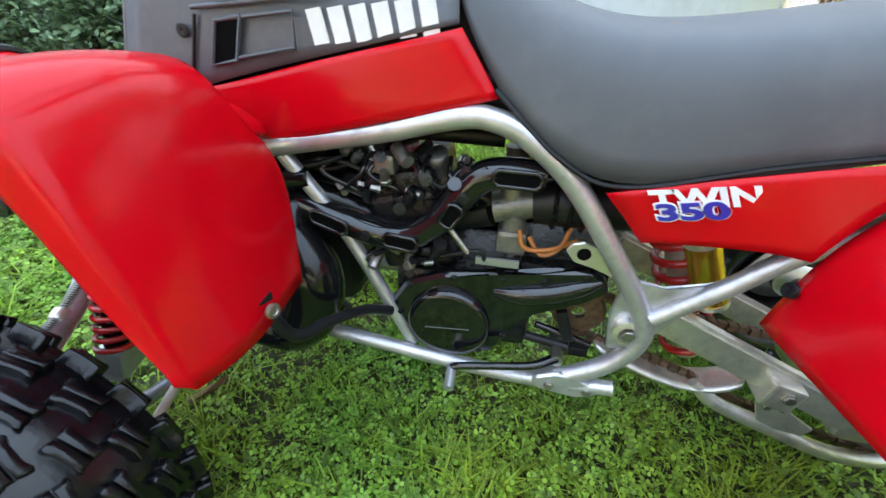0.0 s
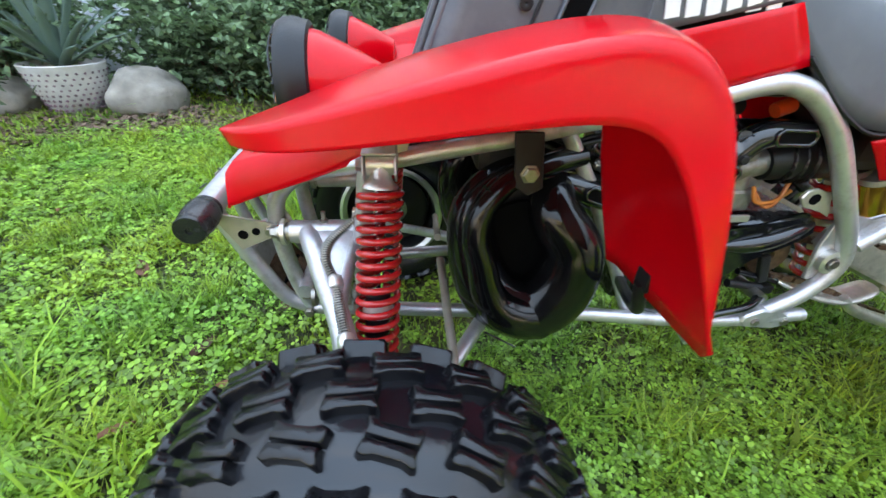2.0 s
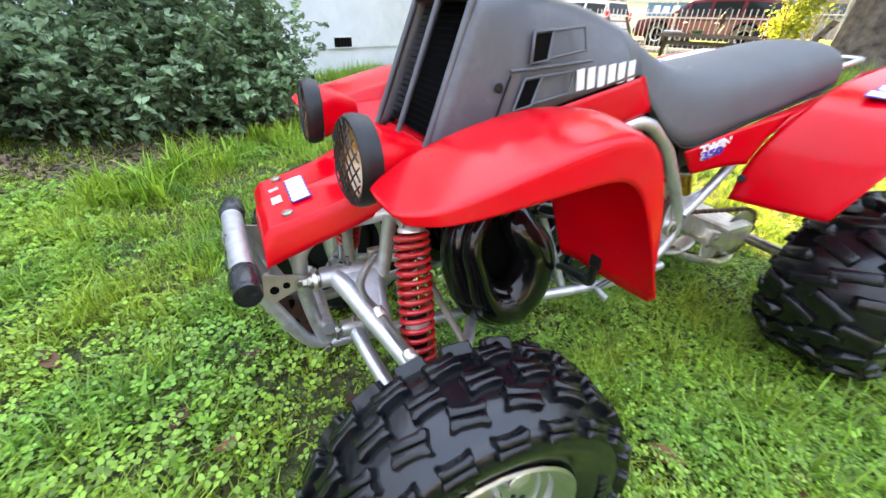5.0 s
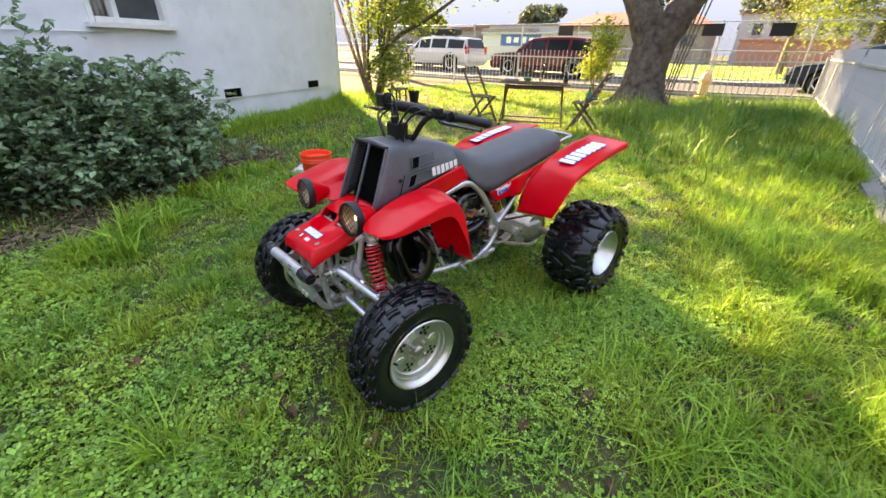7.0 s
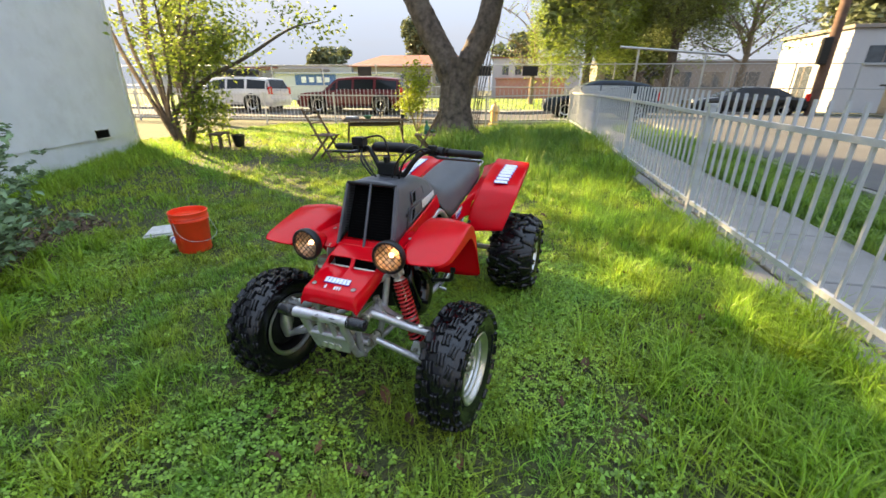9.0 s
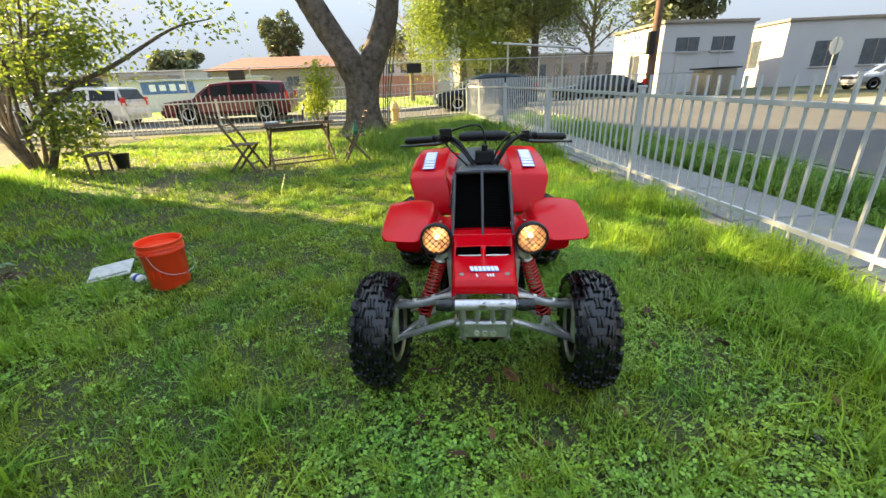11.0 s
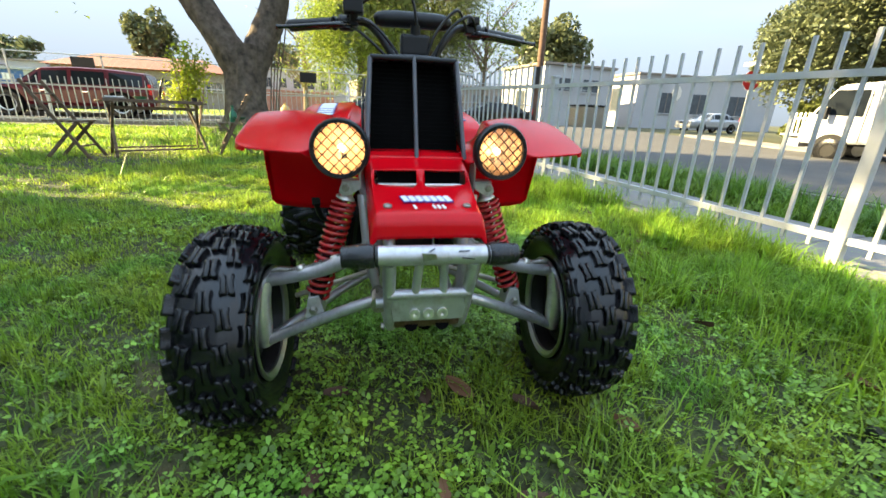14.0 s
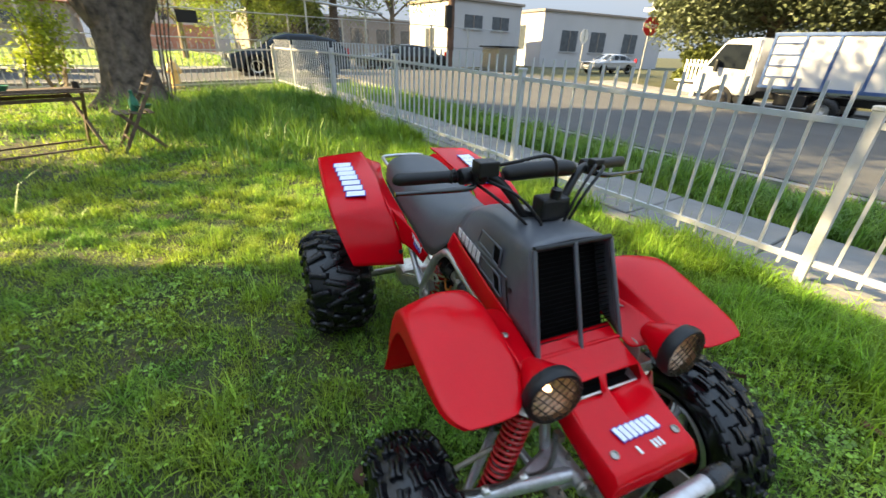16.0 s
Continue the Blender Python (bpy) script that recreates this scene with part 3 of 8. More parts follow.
box(bm, hw(WL - .1, -3.6, 2.4), (.2, 6.8, 5.2), HROT)
part("wall", bm, STUCCO, house, smooth=False)
bm = bmesh.new()
box(bm, hw(WL / 2, -7.1, 2.4), (WL, .2, 5.2), HROT)
part("wall", bm, STUCCO, house, smooth=False)
boxpart("corner_board", hw(.03, .012, 2.6), (.09, .03, 4.9), WTRIM, house, rot=HROT)
bm = bmesh.new()
vs = [hw(-.05, .05, WH), hw(WL, .05, WH), hw(WL, -7.2, WH), hw(-.05, -7.2, WH), hw(-.05, -3.6, WH + .55), hw(WL, -3.6, WH + .55)]
vv = [bm.verts.new(p) for p in vs]
for f in ((0, 1, 5, 4), (3, 4, 5, 2), (0, 4, 3), (1, 2, 5), (0, 3, 2, 1)):
    bm.faces.new([vv[i] for i in f])
part("roof", bm, ROOFR, house, smooth=False)
for a in (1.02, 3.22):
    vz = .50
    boxpart("vent", hw(a, .004, vz), (.34, .02, .13), DARK, house, "dark crawl-space vent", bev=0, rot=HROT)
    for s in (1, -1):
        boxpart("vent_frame", hw(a, .012, vz + s * .072), (.36, .022, .012), WTRIM, house, bev=.002, rot=HROT)
    for k in range(5):
        boxpart("vent_slat", hw(a - .13 + k * .065, .016, vz), (.006, .006, .13), BLACKM, house, bev=0, rot=HROT)
win = new("window")
win.parent = house
wa, wz = (WIN[0] + WIN[1]) / 2, (WIN[2] + WIN[3]) / 2
WW = WIN[1] - WIN[0]
boxpart("pane", hw(WIN[0] + .33 * WW, -.10, wz), (.66 * WW, .01, WIN[3] - WIN[2]), WINGL, win, "dark screened sliding pane", bev=0, rot=HROT)
rows = [[hw(WIN[0] + (.66 + .34 * i / 24) * WW, -.13 + .012 * math.sin(i * 1.5), z) for i in range(25)] for z in (WIN[2], wz, WIN[3])]
part("curtain", grid(rows), CURTAIN, win, "pale curtain behind the open half", mods=[("SOLIDIFY", {"thickness": .003})])
for a in (WIN[0] + .03, WIN[0] + .68 * WW, WIN[1] - .03):
    boxpart("window_frame", hw(a, -.04, wz), (.06, .10, WIN[3] - WIN[2] - .002), WTRIM, win, rot=HROT)
for z in (WIN[2] + .03, WIN[3] - .03):
    boxpart("window_frame", hw(wa, -.035, z), (WIN[1] - WIN[0] - .13, .10, .06), WTRIM, win, rot=HROT)
boxpart("meeting_rail", hw(WIN[0] + .33 * WW, -.045, 2.20), (.64 * WW, .09, .07), WTRIM, win, rot=HROT)
boxpart("window_sill", hw(wa, .03, WIN[2] - .03), (WIN[1] - WIN[0] + .12, .12, .05), WTRIM, win, rot=HROT)
bm = bmesh.new()
sweep(bm, [hw(4.9, .02, 1.32), hw(6.5, .025, 1.30), hw(7.6, .02, 1.26)], .008, 6)
part("wall_conduit", bm, WTRIM, house)

# ---------- lawn ----------
rng = np.random.default_rng(21)


def lawn_ok(x, y):
    u, v = x * CU + y * SU, -x * SU + y * CU
    a = (x - HK.x) * HD.x + (y - HK.y) * HD.y
    o = (x - HK.x) * HN.x + (y - HK.y) * HN.y
    return (u > -10.4) & (v < 1.99) & ~((a > -.1) & (o < .06))


def patch(x, y, k, seed):
    """A smooth random field from 0 to 1."""
    r = np.random.default_rng(seed)
    f = np.zeros_like(x)
    for i in range(7):
        d = r.normal(size=2) * k
        f += np.sin(x * d[0] + y * d[1] + r.uniform(0, 6.28))
    return 1 / (1 + np.exp(-f * 1.1))


def blades(name, x, y, tall, wide, lean, material, label, bend=0.5):
    n = len(x)
    z = height(x, y) - .012
    a = rng.uniform(0, 2 * np.pi, n)
    l = np.abs(rng.normal(0, lean, n))
    h = tall * rng.uniform(.55, 1.3, n) * (.6 + .75 * patch(x, y, 4.5, 77)) * (.55 + .92 * patch(x, y, 24.0, 78))
    w = wide * rng.uniform(.7, 1.3, n) / 2
    dx, dy = np.cos(a), np.sin(a)
    fx, fy = -dy * w, dx * w
    v = np.empty((n, 5, 3))
    m = .55
    v[:, 0] = np.stack([x - fx, y - fy, z], 1)
    v[:, 1] = np.stack([x + fx, y + fy, z], 1)
    mx, my, mz = x + dx * l * h * m * .6, y + dy * l * h * m * .6, z + h * m
    v[:, 2] = np.stack([mx + fx * .8, my + fy * .8, mz], 1)
    v[:, 3] = np.stack([mx - fx * .8, my - fy * .8, mz], 1)
    v[:, 4] = np.stack([x + dx * l * h * 1.25, y + dy * l * h * 1.25, z + h * (1 - .25 * np.minimum(l, 1.6) * bend)], 1)
    b = (np.arange(n) * 5)[:, None]
    tris = np.concatenate([b + [0, 1, 2], b + [0, 2, 3], b + [3, 2, 4]], 1).reshape(-1, 3)
    ob = mesh_np(name, v.reshape(-1, 3), tris=tris, material=material)
    return tagged(ob, label, "grass", kind="stuff")


def scatter(n, x0, x1, y0, y1, keep):
    x, y = rng.uniform(x0, x1, n), rng.uniform(y0, y1, n)
    k = lawn_ok(x, y) & (rng.uniform(0, 1, n) < keep(x, y))
    return x[k], y[k]


def clump(x, y):
    """How thick the grass stands: tufts a hand across, in drifts a stride across."""
    return (.46 + .54 * patch(x, y, 24.0, 78)) * (.70 + .30 * patch(x, y, 8.0, 79))


def bed_edge(x):
    """Where the planting bed begins, as y along x."""
    return np.interp(x, [.2, .6, 1.0, 1.54, 1.93, 5.5], [-3.5, -3.31, -3.07, -2.60, -1.95, -1.85])


def bare(x, y):
    # worn spots, and the trodden way from the house corner to the table
    px_, py_ = -3.8, -4.7
    t = np.clip(((x + .6) * px_ + (y + 1.9) * py_) / (px_ ** 2 + py_ ** 2), 0, 1.1)
    way = np.exp(-((x + .6 - px_ * t) ** 2 + (y + 1.9 - py_ * t) ** 2) / .22) * np.clip(2.6 * t, .3, 1)
    rest = np.exp(-((x + 3.7) ** 2 / 1.6 + (y + 2.9) ** 2 / 1.6))
    bed = np.clip((bed_edge(x) - y) * 3, 0, .66) * (x > 0)
    return np.clip(bed + np.clip((patch(x, y, 5.5, 4) - np.where(x > .6, .90, .95)) * 6, 0, .6) + (way + 1.25 * rest) * (.36 + .8 * patch(x, y, 3.5, 33)), 0, .84)


x, y = scatter(350000, -1.6, 3.6, -3.2, 2.3, lambda x, y: clump(x, y) * (1 - bare(x, y)) * (1 - .3 * (y < -2.2)) * np.clip((3.7 - x) / .7, 0, 1))
blades("lawn_grass", x, y, .038, .0050, .85, GRASS, "short green lawn grass")
x, y = scatter(160000, -4.6, -1.5, -4.2, 2.1, lambda x, y: clump(x, y) * (1 - bare(x, y)) * np.clip((x + 4.7) / 1.0, .25, 1))
blades("mid_lawn_grass", x, y, .042, .0066, .75, GRASS, "short lawn grass behind the quad")
x, y = scatter(160000, -10.4, 7.0, -9.0, 2.1, lambda x, y: (1 - bare(x, y)) * np.where((x > -1.6) & (x < 3.6) & (y > -3.2), .05, np.where((x > -3.8) & (x < -1.5) & (y > -4.2), .15, 1)))
x2, y2 = scatter(34000, 2.9, 7.4, -4.5, 3.4, lambda x, y: np.clip((x - 2.9) / .8, 0, 1))
x, y = np.concatenate([x, x2]), np.concatenate([y, y2])
blades("far_lawn_grass", x, y, .052, .0135, .7, GRASS, "green lawn grass further off")
# long tufts by the fence, by the tree and in clumps
u_, v_ = rng.uniform(-10.3, 6, 100000), 2.0 - np.abs(rng.normal(0, .58, 100000))
x, y = u_ * CU - v_ * SU, u_ * SU + v_ * CU
k = lawn_ok(x, y) & (rng.uniform(0, 1, len(x)) < patch(x, y, 3.0, 9) * 1.3)
blades("tall_grass", x[k], y[k], .115, .0062, .8, GRASSL, "long unmown grass by the fence")
cx, cy = rng.uniform(-8.5, 3.6, 420), rng.uniform(-7.5, 1.8, 420)
cx, cy = np.repeat(cx, 70) + rng.normal(0, .05, 29400), np.repeat(cy, 70) + rng.normal(0, .05, 29400)
k = lawn_ok(cx, cy) & (rng.uniform(0, 1, len(cx)) < .85 * (1 - 1.3 * bare(cx, cy))) & ~((np.abs(cx - .7) < .8) & (np.abs(cy) < .7))
blades("grass_tufts", cx[k], cy[k], .085, .006, .9, GRASSL, "tufts of longer grass")
wx_ = rng.uniform(.3, 2.3, 75)
wy_ = bed_edge(wx_) + rng.normal(.12, .14, 75)
wx_, wy_ = np.repeat(wx_, 34) + rng.normal(0, .035, 75 * 34), np.repeat(wy_, 34) + rng.normal(0, .035, 75 * 34)
blades("bed_weeds", wx_, wy_, .12, .012, .8, GRASSL, "broad-bladed weeds at the edge of the bed")
a_, o_ = rng.uniform(-.6, 5.0, 15000), np.abs(rng.normal(0, .42, 15000)) + .07
x, y = HK.x + HD.x * a_ + HN.x * o_, HK.y + HD.y * a_ + HN.y * o_
k = lawn_ok(x, y) & (rng.uniform(0, 1, len(x)) < .35 + patch(x, y, 3.0, 19))
blades("wall_grass", x[k], y[k], .13, .008, .7, GRASSL, "long grass along the house wall")
gx_, gy_ = rng.normal(-6.5, 1.4, 30000), rng.normal(-.3, 1.15, 30000)
k = lawn_ok(gx_, gy_) & (rng.uniform(0, 1, len(gx_)) < 1 - 1.2 * bare(gx_, gy_))
blades("tree_grass", gx_[k], gy_[k], .23, .011, .75, VERGE, "lush grass around the tree")
u_, v_ = rng.uniform(-10, 7, 46000), rng.uniform(3.07, 4.56, 46000)
blades("verge_grass", u_ * CU - v_ * SU, u_ * SU + v_ * CU, .15, .014, .7, VERGE, "green verge grass beside the street")
u_, v_ = rng.uniform(-45, -19.3, 22000), rng.uniform(-30, 4.5, 22000)
blades("field_grass", u_ * CU - v_ * SU, u_ * SU + v_ * CU, .09, .05, .6, GRASS, "bright mown field grass")


def clover(name, x, y, size):
    """Trifoliate leaves on short stalks."""
    n = len(x)
    z = height(x, y) + rng.uniform(.006, .036, n)
    tilt = rng.normal(0, .32, (n, 2))
    a0 = rng.uniform(0, 2 * np.pi, n)
    s = size * rng.uniform(.6, 1.35, n)
    V = np.empty((n, 3, 5, 3))
    for k in range(3):
        a = a0 + k * 2.094
        dx, dy = np.cos(a), np.sin(a)
        px, py = -dy, dx
        for i, (l, w, up) in enumerate(((.05, 0, 0), (.55, .42, .10), (1.0, .30, .02), (1.0, -.30, .02), (.55, -.42, .10))):
            ox, oy = (dx * l + px * w) * s, (dy * l + py * w) * s
            V[:, k, i] = np.stack([x + ox, y + oy, z + ox * tilt[:, 0] + oy * tilt[:, 1] + up * s], 1)
    b = (np.arange(n * 3) * 5)[:, None]
    tris = np.concatenate([b + [0, 1, 2], b + [0, 2, 3], b + [0, 3, 4]], 1).reshape(-1, 3)
    return tagged(mesh_np(name, V.reshape(-1, 3), tris=tris, material=CLOVER), "low clover leaves growing among the grass", "clover", kind="stuff")


x, y = scatter(125000, -.8, 3.4, -3.0, 1.9, lambda x, y: np.clip((patch(x, y, 1.5, 17) - .18) * 1.6, .05, 1) * (1 - bare(x, y)) * np.clip((x + .8) / 1.1, 0, 1) * np.clip((3.5 - x) / 1.0, 0, 1) * np.clip((y + 3.0) / .8, 0, 1) * np.clip((1.5 - y) / .9, .12, 1))
clover("clover", x, y, .0135)
# a close mat of small leaves beside the quad
x, y = scatter(42000, -.6, 1.35, -.35, 1.15, lambda x, y: np.clip(.2 + .9 * patch(x, y, 4.0, 23), 0, 1) * np.clip((y + .35) / .8, 0, 1) * np.clip((1.35 - x) / .4, 0, 1) * np.clip((x + .5) / .4, 0, 1) * np.clip((1.15 - y) / .4, 0, 1))
clover("ground_cover", x, y, .0088)


# ---------- plants ----------


def ground_z(x, y):
    return float(height(x, y))


def limb(bm, pts, radii, seg=10, n=6):
    q = spline(pts, n)
    rr = [max(.002, v[0]) for v in spline([(r, 0, 0) for r in radii], n)]
    sweep(bm, q, rr, seg)
    return q


def blob_points(r, n, c, s, hollow=.55):
    """Points in the outer part of an uneven ellipsoid."""
    d = r.normal(size=(n, 3))
    d /= np.linalg.norm(d, axis=1)[:, None]
    rad = hollow + (1 - hollow) * r.uniform(0, 1, n) ** .6
    lump = 1 + .25 * np.sin(d[:, 0] * 5 + c[0]) * np.sin(d[:, 1] * 4 + c[1]) + .12 * r.normal(size=n)
    return np.array(c) + d * (rad * lump)[:, None] * np.array(s)


def hanging(r, n, c, s, drop):
    """Points in drooping strands below a crown."""
    k = max(1, n // 26)
    top = blob_points(r, k, c, s, .3)
    t = r.uniform(0, 1, (k, 26))
    p = top[:, None, :] + np.stack([r.normal(0, .05, (k, 26)), r.normal(0, .05, (k, 26)), -t * drop * r.uniform(.4, 1, (k, 1))], -1)
    return p.reshape(-1, 3)


# big forked tree
T0 = Vector((-7.55, -2.70, 0))
T0.z = ground_z(T0.x, T0.y)
tree = empty("tree", "large forked pepper tree with rough grey bark", "tree")
bm = bmesh.new()
limb(bm, [T0 + Vector(p) for p in ((0, 0, -.15), (0, 0, .15), (0, .02, .7), (-.02, .05, 1.3), (-.02, .10, 1.8))], [.68, .50, .40, .39, .40], 60, 8)
limb(bm, [T0 + Vector(p) for p in ((-.02, .02, 1.25), (.10, -.25, 1.8), (.15, -.75, 2.7), (.1, -1.3, 3.7), (.2, -1.8, 5.2), (.3, -2.2, 6.6))], [.34, .30, .27, .24, .17, .08], 40, 8)
limb(bm, [T0 + Vector(p) for p in ((-.02, .10, 1.25), (-.1, .45, 1.9), (-.15, .80, 2.8), (-.2, .95, 4.0), (-.1, 1.3, 5.2), (0, 1.8, 6.5))], [.33, .29, .26, .22, .15, .08], 40, 8)
for k in range(10):
    a = k * 1.9
    b0 = T0 + Vector((.1 * math.cos(a), -1.2 + 2.2 * (k % 2), 3.4 + .25 * k))
    limb(bm, [b0, b0 + Vector((.9 * math.cos(a), .9 * math.sin(a), .6)), b0 + Vector((2.0 * math.cos(a), 2.0 * math.sin(a), .9)), b0 + Vector((2.9 * math.cos(a), 2.9 * math.sin(a), .5))], [.09, .06, .035, .012], 7, 4)
for k in range(9):
    a = k * .72 + .2
    limb(bm, [T0 + Vector((.30 * math.cos(a), .30 * math.sin(a), .35)), T0 + Vector((.52 * math.cos(a), .52 * math.sin(a), .08)), T0 + Vector((.85 * math.cos(a), .85 * math.sin(a), -.08))], [.15, .13, .05], 8, 4)
for v in bm.verts:
    a = math.atan2(v.co.y - T0.y, v.co.x - T0.x)
    g = math.sin(17 * a + 2.2 * math.sin(v.co.z * 2.1)) * .5 + math.sin(31 * v.co.y + 3 * math.sin(v.co.z * 3.3)) * .35 + math.sin(v.co.z * 5 + a * 4) * .3
    q = Vector((v.co.x - T0.x, v.co.y - T0.y, 0)).normalized()
    v.co += q * (.028 * g if v.co.z < 3.6 else .012 * g)
part("trunk", bm, BARK, tree, "rough grey-brown bark")
rt = np.random.default_rng(31)
cr = [blob_points(rt, 5200, (T0.x + .2, T0.y - 2.0, 7.0), (2.6, 2.4, 1.5), .3), blob_points(rt, 5200, (T0.x, T0.y + 1.6, 6.9), (2.6, 2.4, 1.5), .3), blob_points(rt, 3500, (T0.x + .4, T0.y, 7.9), (3.0, 3.0, 1.2), .3),
      hanging(rt, 5200, (T0.x - .4, T0.y + 2.7, 5.3), (1.3, 1.15, .6), 3.1), hanging(rt, 1600, (T0.x + .2, T0.y + 3.6, 4.9), (.7, .6, .4), 2.3), hanging(rt, 1500, (T0.x - .3, T0.y + 1.5, 5.3), (1.6, .9, .6), 1.8), hanging(rt, 1300, (T0.x - .8, T0.y - 2.7, 5.4), (1.2, 1.0, .6), 1.2)]
leaf_cloud("crown", np.concatenate(cr), .07, LEAFP, tree, rt, long=2.9)
# tall stems at its foot and rope-like vines
ry = np.random.default_rng(41)
yb = empty("yellow_shrub", "bright yellow-green sapling beside the tree", "shrub")
bm = bmesh.new()
s0 = Vector((-7.6, -3.75, ground_z(-7.6, -3.75)))
for k in range(6):
    limb(bm, [s0, s0 + Vector((.12 * (k - 3), .1 * math.sin(k), .6)), s0 + Vector((.22 * (k - 3), .2 * math.sin(k * 2), 1.5))], [.02, .014, .006], 6, 4)
part("stem", bm, TWIG, yb)
leaf_cloud("foliage", np.concatenate([blob_points(ry, 1100, tuple(s0 + Vector((.1, .05, 1.22))), (.36, .46, .58), .1), blob_points(ry, 600, tuple(s0 + Vector((.1, -.15, .75))), (.30, .40, .35), .1)]), .042, LEAFW, yb, ry)
vines = empty("hanging_vines", "dark bare vines hanging beside the trunk", "vine")
for k in range(4):
    tube("vine", [T0 + Vector(p) for p in ((-.2, 1.05 - .06 * k, 4.0), (-.15, .95 - .09 * k, 2.4), (-.1, .72 - .06 * k, 1.1), (.05, .62 - .05 * k, .1))], .013, BARK, vines, seg=6, n=5)

# leafy small tree at the house corner
ft = empty("corner_tree", "open branching small tree with sunlit leaves", "tree")
F0 = Vector((-3.62, -7.35, ground_z(-3.62, -7.35)))
bm = bmesh.new()
tips = []
rf_ = random.Random(12)
for k in range(9):
    a = 1.0 + k * .42
    l = rf_.uniform(.5, 1.0)
    wob = rf_.uniform(-.28, .28)
    p = [F0 + Vector((.16 * math.cos(a), .16 * math.sin(a), 0)), F0 + Vector(((.30 + wob) * math.cos(a + wob), (.30 - wob) * math.sin(a + wob), .7)), F0 + Vector((.55 * l * math.cos(a), .55 * l * math.sin(a), 1.5)), F0 + Vector((1.1 * l * math.cos(a), 1.1 * l * math.sin(a), 2.3 + .5 * l))]
    limb(bm, p, [.042, .032, .024, .012], 8, 5)
    tips += [p[2], p[3]]
    for j in range(4):
        b = a + rf_.uniform(-1, 1)
        q = p[2].lerp(p[3], rf_.uniform(0, 1))
        e = q + Vector((rf_.uniform(.4, 1.2) * math.cos(b), rf_.uniform(.4, 1.2) * math.sin(b), rf_.uniform(-.1, .6)))
        limb(bm, [q, q.lerp(e, .5) + Vector((0, 0, .08)), e], [.018, .012, .006], 6, 4)
        tips += [e, q.lerp(e, .6)]
# a long limb reaching out over the lawn
q = [F0 + Vector((.15, .1, .6)), F0 + Vector((-.2, .7, 1.25)), F0 + Vector((-.5, 1.5, 1.65)), F0 + Vector((-.8, 2.4, 2.15)), F0 + Vector((-1.0, 3.0, 2.3))]
limb(bm, q, [.05, .042, .034, .022, .008], 8, 5)
tips += q[2:] + [q[3] + Vector((.2, .2, .3)), q[3] + Vector((-.3, .1, .35)), q[4] + Vector((.1, .2, -.2))]
# added high limbs carry a wide unseen broken crown that dapples the lawn
high = []
for e in ((-2.2, -2.6, 5.4), (-4.6, -3.4, 6.3), (-.6, -1.9, 5.2), (-3.3, -2.0, 5.8)):
    e = F0 + Vector(e)
    m_ = F0.lerp(e, .5) + Vector((.3, -.5, .9))
    limb(bm, [F0 + Vector((.05, -.12, .1)), F0.lerp(m_, .5) + Vector((.15, -.35, .35)), m_, e], [.042, .036, .028, .014], 8, 5)
    high.append(e)
part("trunk", bm, STEM, ft, "thin brown branching stems")
rl = np.random.default_rng(13)
lc = np.concatenate([np.array(t)[None] + rl.normal(0, (.22, .22, .17), (58, 3)) for t in tips] + [blob_points(rl, 1300, tuple(F0 + Vector((-.1, .70, .72))), (.58, .58, .66), .15)])
leaf_cloud("foliage", lc, .046, LEAFY, ft, rl)
hc = []
for k in range(9):
    e = high[(1, 3, 1)[k % 3]]
    sx, sy_ = rl.uniform(-2.2, 2.2), rl.uniform(-1.6, 1.2)
    hc.append(np.array([e.x + sx, e.y + sy_, max(5.4, e.z + rl.uniform(-.2, 1.0))])[None] + rl.normal(0, (.30, .24, .16), (150, 3)))
leaf_cloud("high_crown", np.concatenate(hc), .105, LEAFY, ft, rl)

# tall tree added behind the yard; its unseen crown shades fence, pavement and lawn
tt = empty("tall_tree", "tall leafy tree behind the house", "tree")
G0 = Vector((-8.3, -13.0, ground_z(-8.3, -13.0)))
bm = bmesh.new()
limb(bm, [G0 + Vector((0, 0, -.2)), G0 + Vector((.1, 0, 2.5)), G0 + Vector((-.1, .4, 5.0)), G0 + Vector((.1, .9, 7.8))], [.20, .16, .13, .05], 12)
for k in range(9):
    limb(bm, [G0 + Vector((0, .3, 4.2 + .25 * k)), G0 + Vector((-2.2 + .55 * k, .7, 6.6)), G0 + Vector((-4.0 + k, 1.0 + .5 * math.sin(k * 2), 7.9))], [.07, .05, .02], 7, 4)
part("trunk", bm, BARK, tt)
rg = np.random.default_rng(91)
leaf_cloud("crown", np.concatenate([np.array([rg.uniform(-12.4, -4.0), rg.uniform(-12.2, -10.4), rg.uniform(7.7, 8.5)])[None] + rg.normal(0, (.45, .42, .3), (80, 3)) for k in range(64)] + [np.array([rg.uniform(-10.2, -4.6), rg.uniform(-15.6, -13.4), rg.uniform(7.3, 8.6)])[None] + rg.normal(0, (.40, .25, .2), (42, 3)) for k in range(8)] + [np.array([rg.uniform(-12.8, -9.8), rg.uniform(-16.2, -14.1), rg.uniform(7.4, 8.6)])[None] + rg.normal(0, (.40, .30, .22), (75, 3)) for k in range(13)]), .15, LEAFP, tt, rg)

# dark shrubs against the house
rb = np.random.default_rng(51)


